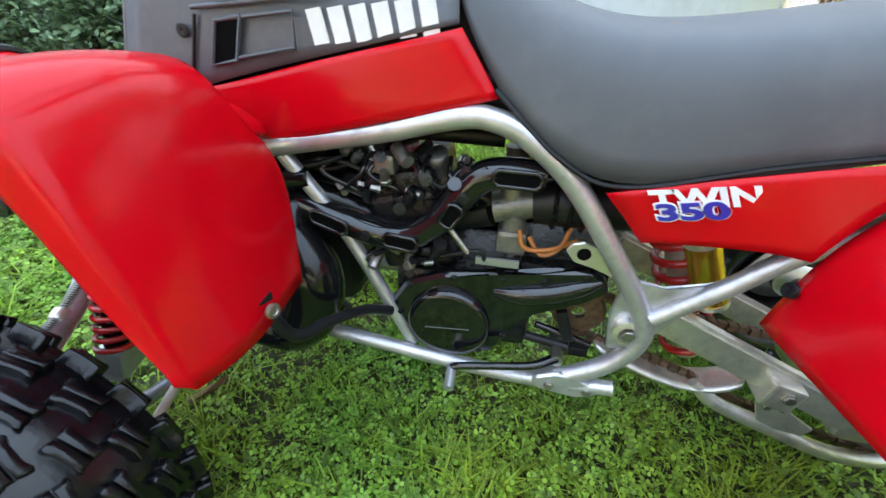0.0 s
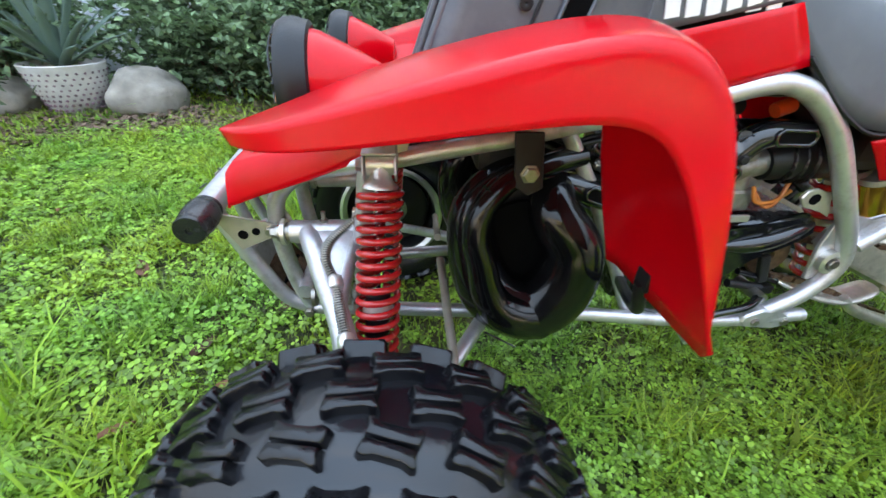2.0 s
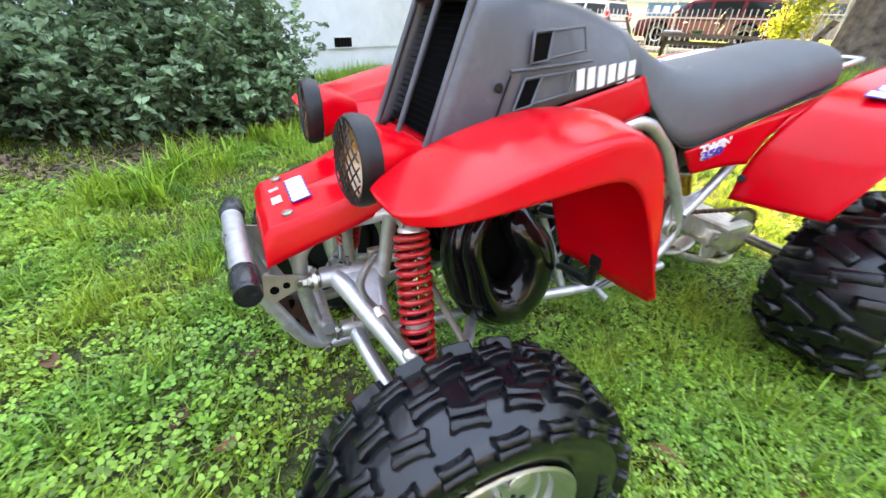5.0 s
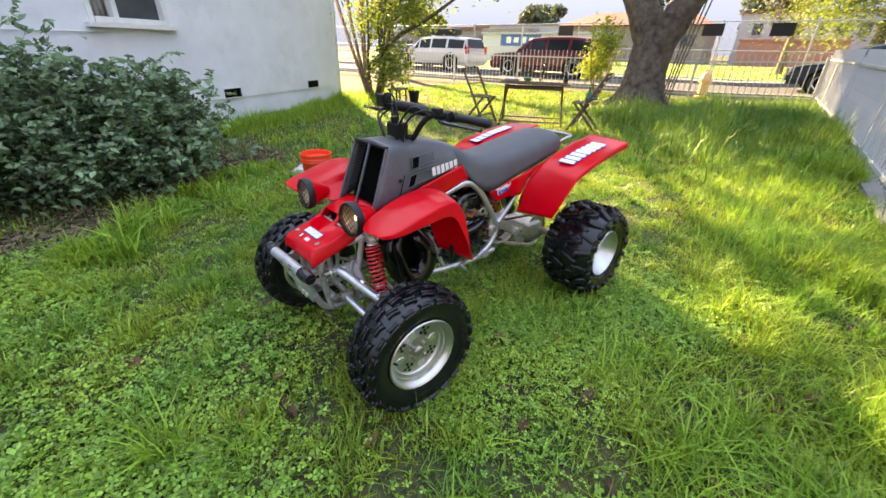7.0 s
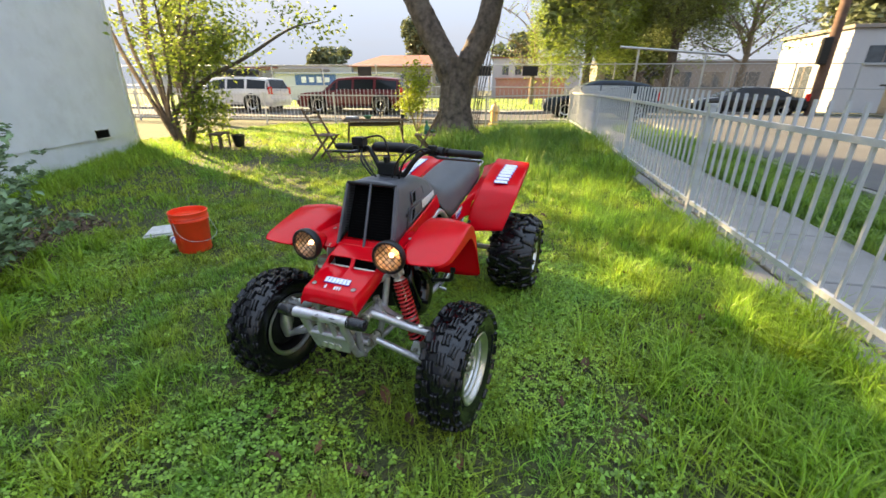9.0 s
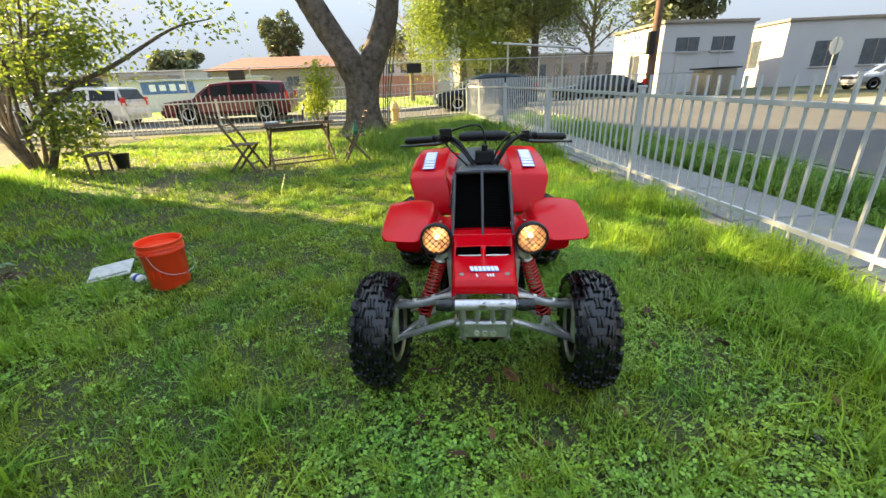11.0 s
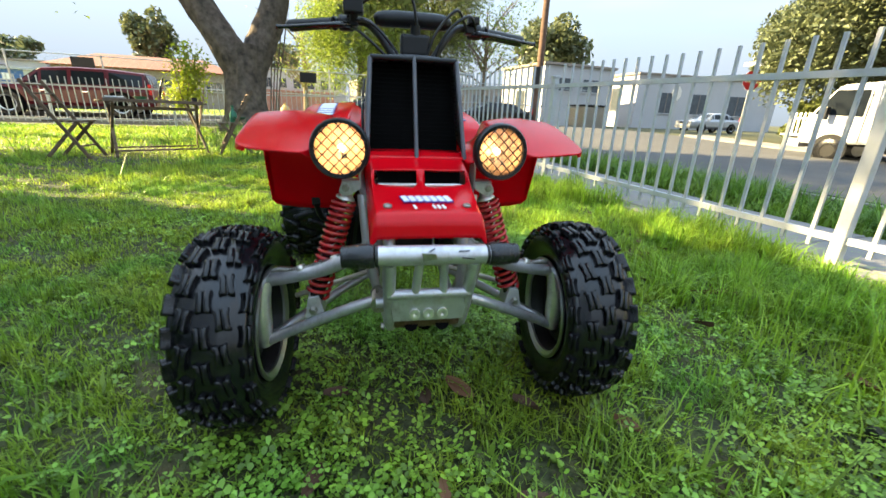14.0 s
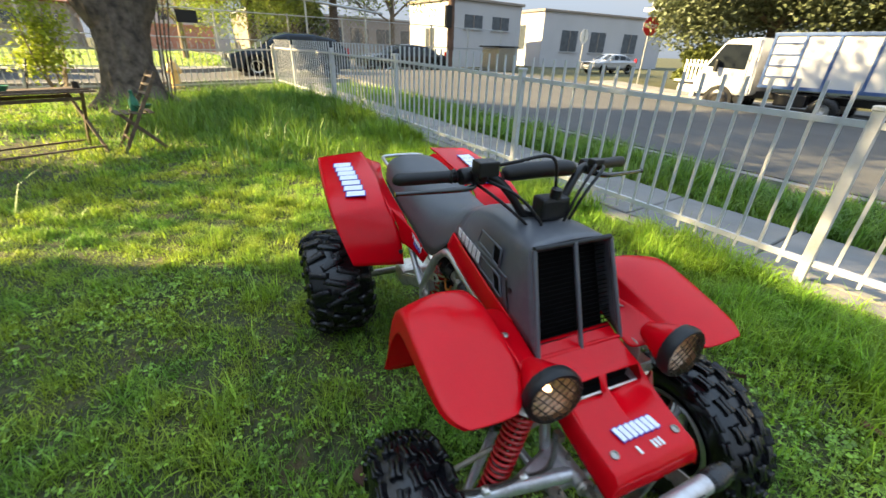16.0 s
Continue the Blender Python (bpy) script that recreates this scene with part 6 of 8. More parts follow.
def tread_block(la, lw, tall, notch):
    """One moulded tread block, standing on z = 0."""
    bm = bmesh.new()
    a, b = la / 2, lw / 2
    if notch:
        # a waisted block, split by a groove along its middle
        half = [(-a * .92, .07 * b), (a * .92, .07 * b), (a, b * .45), (a * 1.03, b * .9), (a * .84, b * 1.04), (a * .48, b * .86), (-a * .48, b * .86), (-a * .84, b * 1.06), (-a * 1.0, b * .95), (-a * .90, b * .45)]
        outs = [half, [(-x_, -y_) for x_, y_ in half]]
    else:
        outs = [[(-a, -b), (a, -b), (a, b), (-a, b)]]
    for out in outs:
        cy_ = sum(p[1] for p in out) / len(out)
        rings = []
        for along, across, z in ((1.05, 1.06, -0.006), (1.0, 1.0, tall - 0.0048), (.975, .95, tall - 0.0016), (.92, .84, tall - 0.0004)):
            rings.append([bm.verts.new((p[0] * along, cy_ + (p[1] - cy_) * across, z)) for p in out])
        k = len(out)
        for A, B in zip(rings[:-1], rings[1:]):
            for i in range(k):
                bm.faces.new((A[i], A[(i + 1) % k], B[(i + 1) % k], B[i]))
        bm.faces.new(rings[-1])
        for f in bm.faces:
            f.smooth = True
    me = bpy.data.meshes.new("tread_block")
    bmesh.ops.recalc_face_normals(bm, faces=bm.faces)
    bm.to_mesh(me)
    bm.free()
    me.materials.append(RUBBER)
    return me


FRONT_ROWS = [(0.0, 0.046, 0.0285, 0.0165, 0.10, 0.0), (0.44, 0.046, 0.0285, 0.0165, -0.18, 0.5), (-0.44, 0.046, 0.0285, 0.0165, 0.18, 0.5),
              (0.87, 0.042, 0.023, 0.0160, 0.0, 0.0), (-0.87, 0.042, 0.023, 0.0160, 0.0, 0.0)]
REAR_ROWS = [(0.22, 0.030, 0.096, 0.020, 0.35, 0.0), (-0.22, 0.030, 0.096, 0.020, 0.35, 0.5), (0.66, 0.030, 0.080, 0.020, 0.25, 0.5), (-0.66, 0.030, 0.072, 0.020, 0.25, 0.0),
             (0.95, 0.028, 0.032, 0.014, 0.1, 0.0), (-0.95, 0.028, 0.032, 0.014, 0.1, 0.5)]


BLOCKS = {True: [tread_block(*r[1:4], True) for r in FRONT_ROWS], False: [tread_block(*r[1:4], False) for r in REAR_ROWS]}


def wheel(front, c, s, turn=0.0):
    """A wheel with its own empty; s = +1 for the left side."""
    R, w, rim = (0.246, 0.160, 0.134) if front else (0.246, 0.28, 0.122)
    hold = new("front_wheel" if front else "rear_wheel")
    hold.parent = quad
    hold.matrix_local = pose(*c, 0, 0, turn + (0 if s > 0 else 180))
    hold["label"] = "black knobbly tyre on a polished alloy rim"
    part("tyre", tyre_mesh(R, w, rim), CARCASS, hold, "black knobbly rubber tyre")
    per = 21 if front else 17
    for row, me in zip(FRONT_ROWS if front else REAR_ROWS, BLOCKS[front]):
        yy, skew, off = row[0], row[4], row[5]
        tilt = -math.copysign(1, yy) * min(1.05, 1.25 * abs(yy) ** 2.2)
        for k in range(per):
            o = new("tread_block", me)
            o.parent = hold
            o.matrix_local = Matrix.Rotation(2 * math.pi * (k + off) / per, 4, "Y") @ Matrix.Translation((0, yy * w / 2, R - 0.0160 - 0.013 * abs(yy / 0.8) ** 3 - (0.010 if abs(yy) > 0.9 else 0))) @ Matrix.Rotation(tilt, 4, "X") @ Matrix.Rotation(skew * (1 if front or k % 2 else -1), 4, "Z")
    h = w / 2
    bm = bmesh.new()
    fl = h * (0.30 if front else 0.0)
    prof = [(rim + 0.004, h * 0.80), (rim + 0.008, h * 0.84), (rim + 0.004, h * 0.88), (rim - 0.004, h * 0.82), (rim - 0.008, h * 0.66), (rim - 0.018, h * 0.60), (rim - 0.020, h * 0.48), (rim - 0.030, h * 0.42), (rim - 0.031, fl + h * 0.06), (rim - 0.037, fl), (0.058, fl - h * 0.04), (0.054, fl + h * 0.08), (0.02, fl + h * 0.10), (0.0, fl + h * 0.10)]
    lathe(bm, prof, d=(0, 1, 0), n=40, caps=False)
    bm2 = bmesh.new()
    lathe(bm2, [(rim + 0.004, -h * 0.80), (rim + 0.008, -h * 0.84), (rim + 0.002, -h * 0.88), (rim - 0.006, -h * 0.8), (rim - 0.016, -h * 0.4), (rim - 0.026, fl), (rim - 0.016, fl + h * 0.02), (rim + 0.0, -h * 0.4)], d=(0, 1, 0), n=40, closed=True)
    bm3 = bmesh.new()
    lathe(bm3, [(rim + 0.009, -h * 0.83), (rim + 0.010, -h * 0.88), (rim + 0.002, -h * 0.92), (rim - 0.009, -h * 0.82), (rim - 0.009, -h * 0.74), (rim - 0.005, -h * 0.80)], d=(0, 1, 0), n=40, closed=True)
    part("rim_lip", bm3, POLISH, hold, "bright rim lip")
    part("rim", bm, POLISH, hold, "polished aluminium rim")
    # black colour here stands for the shade inside the wheel
    part("inner_rim", bm2, BLACKM, hold, "grimy dark inside of the rim")
    # worn raised marks on the sidewall, too faint to read
    for k in range(17):
        bm = bmesh.new()
        a = 0.6 + k * 0.10 + (1.5 if k > 7 else 0)
        rr = rim + (R - rim) * 0.42
        box(bm, (rr * math.cos(a), h * 0.985, rr * math.sin(a)), (0.016, 0.003, 0.008 + 0.003 * (k % 3)), Matrix.Rotation(-a, 3, "Y"))
        part("sidewall_mark", bm, RUBBER, hold, smooth=False)
    for k in range(4):
        a = math.pi / 4 + k * math.pi / 2
        bolt("lug_nut", (0.036 * math.cos(a), fl + h * 0.09, 0.036 * math.sin(a)), (0, 1, 0), 0.007, 0.016, STEEL, hold)
    for k in range(8 if front else 0):
        # raised petals pressed into the rim's centre
        a = 0.5 + k * math.pi / 4
        ca, sa = math.cos(a), math.sin(a)
        out = [(.056, -.007), (.070, -.016), (.088, -.013), (.092, 0), (.088, .013), (.070, .016), (.056, .007)]
        if k % 2:
            plate("rim_petal", [(r_ * ca - q_ * sa, fl - h * .02, r_ * sa + q_ * ca) for r_, q_ in out], (0, .0035, 0), ALU, hold, bev=.0012)
    for k in range(4 if front else 0):
        a = 0.5 + k * math.pi / 2
        cc = Vector((0.077 * math.cos(a), fl - h * 0.01, 0.077 * math.sin(a)))
        bm = bmesh.new()
        for i in range(3):
            for j in range(3):
                if (i + j) % 2 == 0:
                    off = Vector(((i - 1) * 0.0115, 0, (j - 1) * 0.0115))
                    box(bm, cc + Matrix.Rotation(-a, 3, "Y") @ off, (0.0105, 0.003, 0.0105), Matrix.Rotation(-a, 3, "Y"))
        part("checker_decal", bm, BLACKM, hold, "black chequered decal", smooth=False)
    turned("hub_cap", [(0.024, 0), (0.022, 0.012), (0.012, 0.018), (0, 0.018)], (0, fl + h * 0.08, 0), (0, 1, 0), STEEL, hold, n=20)
    rod("valve_stem", (rim - 0.024, h * 0.44, 0), (rim - 0.034, h * 0.66, 0), 0.004, BLACKM, hold)
    if front:
        # drum is wide and black so that the wheel's inside looks shaded
        turned("brake_drum", [(0.020, h * 0.02), (0.098, h * 0.0), (0.104, -h * 0.06), (0.104, -h * 0.30), (0.096, -h * 0.36), (0.02, -h * 0.40)], (0, 0, 0), (0, 1, 0), BLACKM, hold, "dark brake drum inside the wheel", n=36)
    turned("brake_disc" if not front else "brake_hub", [(0.02, -h * 0.15), (0.07 if front else 0.09, -h * 0.15), (0.07 if front else 0.09, -h * 0.25), (0.02, -h * 0.5), (0.0, -h * 0.5)], (0, 0, 0), (0, 1, 0), STEEL, hold, n=28)
    return hold


STEER = -3.0
wheel(True, (1.259, 0.435, 0.244), 1, STEER)
wheel(True, (1.259, -0.435, 0.244), -1, STEER)
wheel(False, (0.0, 0.405, 0.246), 1)
wheel(False, (0.0, -0.405, 0.246), -1)

# frame
FR = 0.0145
for s in (1, -1):
    tube("frame_rail", [sy(p, s) for p in [(1.06, .122, .605), (1.0, .122, .622), (.836, .122, .653), (.735, .122, .677), (.69, .122, .677), (.645, .122, .657), (.583, .122, .602), (.50, .122, .484), (.462, .122, .42), (.455, .122, .37), (.49, .122, .315), (.56, .122, .268)]], FR, SILVER, quad, seg=14)
    tube("lower_rail", [sy(p, s) for p in [(.47, .128, .272), (.585, .122, .258), (.72, .12, .262), (.92, .115, .282), (1.15, .10, .288), (1.39, .078, .287)]], 0.0125, SILVER, quad)
    tube("front_upright", [sy(p, s) for p in [(1.385, .077, .285), (1.402, .08, .34), (1.415, .083, .43), (1.412, .080, .495), (1.385, .082, .530), (1.345, .090, .548), (1.235, .132, .580), (1.1, .13, .603), (1.03, .122, .612)]], 0.0130, SILVER, quad, seg=14)
    tube("bumper_strut", [sy(p, s) for p in [(1.503, .083, .485), (1.495, .083, .462), (1.463, .083, .388), (1.43, .08, .318), (1.40, .077, .292), (1.375, .077, .287)]], 0.0125, SILVER, quad)
    tube("rear_strut", [sy(p, s) for p in [(1.265, .135, .572), (1.275, .13, .50), (1.288, .12, .40), (1.285, .09, .29)]], 0.0125, SILVER, quad)
    tube("down_tube", [sy(p, s) for p in [(.985, .11, .61), (.905, .10, .479), (.806, .10, .275)]], 0.011, SILVER, quad)
    tube("subframe_tube", [sy(p, s) for p in [(.452, .128, .422), (.38, .13, .49), (.31, .13, .557), (.16, .125, .65), (.0, .12, .70)]], 0.0125, SILVER, quad)
    rod("cross_tube", sy((1.30, 0, .30), s), sy((1.30, .10, .30), s), 0.012, SILVER, quad)
    rod("pivot_cross_tube", sy((1.385, 0, .345), s), sy((1.385, .11, .345), s), 0.013, SILVER, quad)
    # gusset plate by the swingarm pivot
    plate("pivot_gusset", [sy(p, s) for p in [(.502, .108, .41), (.494, .108, .345), (.455, .108, .345), (.425, .108, .40), (.392, .108, .456), (.43, .108, .440), (.462, .108, .450), (.485, .108, .478), (.496, .108, .462)]], (0, .008 * s, 0), SILVER, quad)
    plate("frame_web", [sy(p, s) for p in [(.494, .117, .482), (.456, .117, .424), (.352, .121, .512), (.400, .119, .484), (.446, .118, .470)]], (0, .007 * s, 0), SILVER, quad)
    turned("pivot_boss", [(0.022, 0), (0.022, 0.016), (0.014, 0.018), (0.012, 0.010), (0, 0.010)], sy((.474, .112, .387), s), (0, s, 0), ALU, quad)
    bolt("pivot_bolt", sy((.474, .122, .387), s), (0, s, 0), 0.010, 0.012, STEEL, quad)
    em = plate("engine_mount", [sy(p, s) for p in [(.579, .104, .505), (.572, .104, .517), (.556, .104, .521), (.527, .104, .511), (.511, .104, .469), (.539, .104, .484), (.566, .104, .488)]], (0, .007 * s, 0), ALU, quad, bev=.0015)
    turned("mount_hole", [(.0095, 0), (.0095, .0012), (0, .0012)], sy((.555, .1108, .503), s), (0, s, 0), DARK, em, n=18)
    plate("footpeg_mount", [sy(p, s) for p in [(.592, .112, .277), (.561, .112, .291), (.524, .112, .283), (.498, .112, .274), (.491, .112, .261), (.497, .112, .249), (.527, .112, .246), (.586, .112, .249), (.597, .112, .262)]], (0, .024 * s, 0), SILVER, quad, bev=0.004)
    bolt("footpeg_bolt", sy((.509, .136, .262), s), (0, s, 0), 0.007, 0.005, STEEL, quad)
    bolt("footpeg_bolt", sy((.568, .136, .263), s), (0, s, 0), 0.007, 0.005, STEEL, quad)
    # drilled bumper plate
    bm = bmesh.new()
    out = [(1.505, .49), (1.425, .472), (1.408, .462), (1.412, .448), (1.43, .442), (1.470, .425)]
    a = [bm.verts.new((x, .098 * s, z)) for x, z in out]
    b = [bm.verts.new((x, .102 * s, z)) for x, z in out]
    bm.faces.new(a), bm.faces.new(b[::-1])
    for i in range(6):
        bm.faces.new((a[i], b[i], b[(i + 1) % 6], a[(i + 1) % 6]))
    bp = part("bumper_plate", bm, ZINC, quad, "zinc plate with drilled holes", smooth=False)
    for hx, hz, hr in ((1.463, .452, .0075), (1.443, .457, .006)):
        turned("plate_hole", [(hr, 0), (hr, .0015), (0, .0015)], (hx, .1022 * s, hz), (0, s, 0), DARK, bp, n=16)
    bolt("plate_bolt", sy((1.420, .102, .459), s), (0, s, 0), 0.008, 0.010, STEEL, bp)
    bolt("lower_pivot_bolt", sy((1.390, .092, .287), s), (0, s, 0), 0.008, 0.008, STEEL, quad)

# front bumper
bumper = new("front_bumper")
bumper.parent = quad
rod("bumper_bar", (1.512, -.112, .504), (1.501, .112, .499), .0195, SILVER, bumper, "scuffed silver bumper tube", seg=24)
for s in (1, -1):
    turned("bumper_end_cap", [(0.0200, 0), (0.0222, 0.002), (0.0236, 0.010), (0.0240, 0.020), (0.0232, 0.034), (0.0218, 0.046), (0.0205, 0.052), (0.0208, 0.0535), (0.0208, 0.0585), (0.0198, 0.0605), (0.0050, 0.0605), (0.0045, 0.0585), (0, 0.0585)], (1.501 if s > 0 else 1.512, .112 * s, .499 if s > 0 else .504), (-.05, s, -.02), CAPR, bumper, "black rubber end cap", n=32)
    turned("cap_collar", [(.0200, -.003), (.0212, -.002), (.0212, .002), (.0200, .003)], (1.501 if s > 0 else 1.512, .108 * s, .499 if s > 0 else .504), (-.05, s, -.02), CAPR, bumper, n=28)
for y_, z_, l_, g_ in ((-.052, .512, .030, 0), (.058, .514, .022, 3), (.066, .500, .026, -8), (-.006, .516, .016, 30), (-.070, .497, .014, 5)):
    boxpart("scratch", (1.5268 - .35 * abs(z_ - .502), y_, z_), (.0025, l_, .0016), BLACKM, bumper, bev=0, rot=Matrix.Rotation(radians(g_), 3, "X"))
# plate of darker metal imitates the shading of a dent
plate("bar_dent", [(1.5268, -.024, .514), (1.5268, .002, .512), (1.5262, .006, .500), (1.5258, -.022, .496)], (.0022, 0, 0), STEEL, bumper, "flattened dent in the bumper bar", bev=.0008)
plate("skid_plate", [(1.474, -.085, .398), (1.474, .085, .398), (1.462, .076, .335), (1.462, -.076, .335)], (-.005, 0, 0), SILVER, bumper, "silver skid plate")
for k in (-1, 0, 1):
    turned("skid_boss", [(.012, 0), (.012, .008), (.006, .009), (0, .005)], (1.464, .03 * k, .355), (1, 0, 0), ALU, bumper, n=16)
panel("bash_plate", [[(1.466, y, .36), (1.452, y, .322), (1.425, y, .296), (1.385, y, .284)] for y in (-.072, -.025, .025, .072)], CHAINM, bumper, "rust-brown bash plate", sub=1, thick=.003)
for c, d in (((1.442, .035, .314), (.6, 0, .8)), ((1.442, -.035, .314), (.6, 0, .8)), ((1.410, 0, .2935), (.25, 0, 1))):
    turned("bash_plate_hole", [(.015, 0), (.015, .0035), (0, .0035)], c, d, DARK, bumper, n=16)
rod("bumper_cross_tube", (1.474, -.088, .405), (1.474, .088, .405), .011, SILVER, bumper)
for k in (-.03, .03):
    rod("bumper_stay", (1.474, k, .405), (1.498, k * .8, .49), .009, SILVER, bumper)

# suspension
for s in (1, -1):
    arm = new("upper_arm")
    arm.parent = quad
    tube("arm_tube", [sy(p, s) for p in [(1.362, .112, .460), (1.345, .150, .444), (1.326, .195, .420), (1.305, .242, .396), (1.277, .33, .370), (1.262, .375, .360)]], [.0165, .0170, .0164, .0160, .0165, .018], SILVER, arm, seg=20)
    tube("arm_tube", [sy(p, s) for p in [(1.292, .112, .458), (1.297, .145, .444), (1.304, .185, .424), (1.310, .225, .402)]], .0125, SILVER, arm, seg=14)
    plate("arm_gusset", [sy(p, s) for p in [(1.350, .118, .466), (1.292, .118, .466), (1.298, .150, .452), (1.305, .190, .432), (1.312, .212, .420), (1.332, .172, .440)]], (0, 0, .004), SILVER, arm, bev=.0012)
    rod("pivot_tube", sy((1.388, .108, .459), s), sy((1.292, .108, .459), s), .0175, SILVER, arm, seg=20)
    for x_ in (1.398, 1.288):
        rod("pivot_washer", sy((x_ - .003, .108, .459), s), sy((x_ + .003, .108, .459), s), .0205, ALU, arm, seg=20)
        rod("pivot_bushing", sy((x_ - .009, .108, .459), s), sy((x_ + .009, .108, .459), s), .0150, STEEL, arm, seg=16)
    bolt("pivot_nut", sy((1.407, .108, .459), s), (1, 0, 0), .0095, .012, STEEL, arm)
    rod("pivot_stud", sy((1.412, .108, .459), s), sy((1.268, .108, .459), s), .006, STEEL, arm)
    rod("grease_nipple", sy((1.338, .108, .474), s), sy((1.338, .108, .492), s), .0034, STEEL, arm)
    turned("nipple_base", [(.0065, 0), (.0065, .005), (.004, .006)], sy((1.338, .108, .474), s), (0, 0, 1), STEEL, arm, n=6)
    boxpart("hose_clamp_block", sy((1.284, .092, .478), s), (.026, .016, .022), ALU, arm, bev=.003)
    bolt("clamp_bolt", sy((1.284, .100, .480), s), (0, s, 0), .0065, .007, STEEL, arm)
    low = new("lower_arm")
    low.parent = quad
    tube("arm_tube", [sy(p, s) for p in [(1.338, .106, .330), (1.326, .17, .304), (1.306, .25, .265), (1.288, .33, .226), (1.28, .385, .198)]], .0136, SILVER, low)
    tube("arm_tube", [sy(p, s) for p in [(1.07, .11, .300), (1.13, .19, .275), (1.215, .30, .235), (1.27, .36, .212)]], .0125, SILVER, low)
    rod("pivot_sleeve", sy((1.362, .103, .332), s), sy((1.312, .103, .332), s), .0165, ALU, low, seg=18)
    rod("grease_nipple", sy((1.337, .106, .346), s), sy((1.337, .106, .362), s), .0035, STEEL, low)
    for x_ in (1.372, 1.304):
        rod("pivot_washer", sy((x_ - .003, .103, .332), s), sy((x_ + .003, .103, .332), s), .0190, STEEL, low, seg=18)
    rod("pivot_stud", sy((1.392, .103, .332), s), sy((1.296, .103, .332), s), .0065, STEEL, low)
    plate("shock_mount_tab", [sy(p, s) for p in [(1.29, .235, .275), (1.29, .285, .262), (1.285, .275, .315), (1.285, .25, .32)]], (-.05, 0, 0), SILVER, low)
    bolt("shock_bolt", sy((1.292, .262, .286), s), (1, 0, 0), .009, .012, STEEL, low)
    kn = tube("steering_knuckle", [sy(p, s) for p in [(1.275, .375, .362), (1.282, .385, .30), (1.282, .39, .25), (1.28, .388, .19)]], [.018, .022, .026, .018], ALU, quad)
    rod("spindle", sy((1.28, .38, .252), s), sy((1.28, .47, .252), s), .018, STEEL, quad)
    rod("tie_rod", sy((1.155, .04, .358), s), sy((1.141, .33, .258), s), .0075, ZINC, quad)
    # coil-over shock
    sh = new("front_shock")
    sh.parent = quad
    sh["label"] = "coil-over shock with a red spring"
    top, bot = Vector(sy((1.245, .176, .560), s)), Vector(sy((1.262, .262, .292), s))
    ax = (bot - top).normalized()
    L = (bot - top).length
    e1 = ax.orthogonal().normalized()
    e2 = ax.cross(e1)
    bm = bmesh.new()
    pts = []
    turns = 15.5
    for k in range(int(turns * 18) + 1):
        f = k / (turns * 18)
        g = f ** 1.12
        a = 2 * math.pi * turns * f
        pts.append(top + ax * (0.006 + g * (L - 0.03)) + (e1 * math.cos(a) + e2 * math.sin(a)) * 0.0265)
    sweep(bm, pts, 0.0048, 10)
    part("spring", bm, SPRING, sh, "red coil spring")
    rod("damper_rod", top, top + ax * (L * .55), .0075, CHROME, sh)
    rod("damper_body", top + ax * (L * .50), bot, .0175, BLACKG, sh, seg=20)
    rod("damper_sleeve", top + ax * (L * .55), top + ax * (L * .62), .0205, ALU, sh, seg=20)
    turned("top_seat", [(.010, -.03), (.013, -.028), (.014, -.012), (.017, -.006), (.0225, -.001), (.0225, .003), (.01, .004), (0, .004)], top, ax, ALU, sh, n=24)
    rod("top_eye", top - ax * .028 - Vector((.018, 0, 0)), top - ax * .028 + Vector((.018, 0, 0)), .014, ALU, sh)
    lug = [(1.212, .138, .585), (1.262, .138, .585), (1.258, .138, .606)] + [(1.232 + .026 * math.cos(a_), .138, .632 + .026 * math.sin(a_)) for a_ in [radians(-20 + 25 * k) for k in range(9)]] + [(1.206, .138, .610)]
    lg = plate("shock_bracket", [sy(p, s) for p in lug], (0, .004 * s, 0), ZINC, sh, "zinc plated shock bracket", bev=.001)
    for hx, hz, hr in ((1.232, .636, .0080), (1.222, .610, .0045)):
        turned("bracket_hole", [(hr, 0), (hr, .0012), (0, .0012)], sy((hx, .1422, hz), s), (0, s, 0), DARK, lg, n=16)
    for dx in (-.020, .020):
        plate("shock_clevis", [sy((1.243 + dx, y_, z_), s) for y_, z_ in ((.140, .603), (.182, .600), (.190, .580), (.182, .568), (.165, .570), (.140, .585))], (.003, 0, 0), SILVER, sh, bev=.0008)
    plate("clevis_top", [sy((x_, y_, .602), s) for x_, y_ in ((1.224, .140), (1.266, .140), (1.266, .182), (1.224, .182))], (0, 0, .003), SILVER, sh, bev=.0008)
    bolt("shock_bolt", sy((1.266, .174, .588), s), (1, 0, 0), .008, .008, STEEL, sh)
    # brake hose with its wire guard
    hose = [sy(p, s) for p in [(1.280, .098, .480), (1.290, .106, .476), (1.312, .124, .466), (1.329, .148, .456), (1.330, .170, .446), (1.322, .187, .436), (1.312, .203, .426), (1.304, .237, .412), (1.291, .283, .396), (1.284, .310, .392), (1.268, .342, .388), (1.250, .372, .370)]]
    tube("brake_hose", hose, .0052, BLACKM, quad)
    q = spline(hose, 24)
    run = [0.0]
    for a, b in zip(q, q[1:]):
        run.append(run[-1] + (b - a).length)
    bm = bmesh.new()
    hp = []
    turnsn = 84
    side = Vector((0, 0, 1))
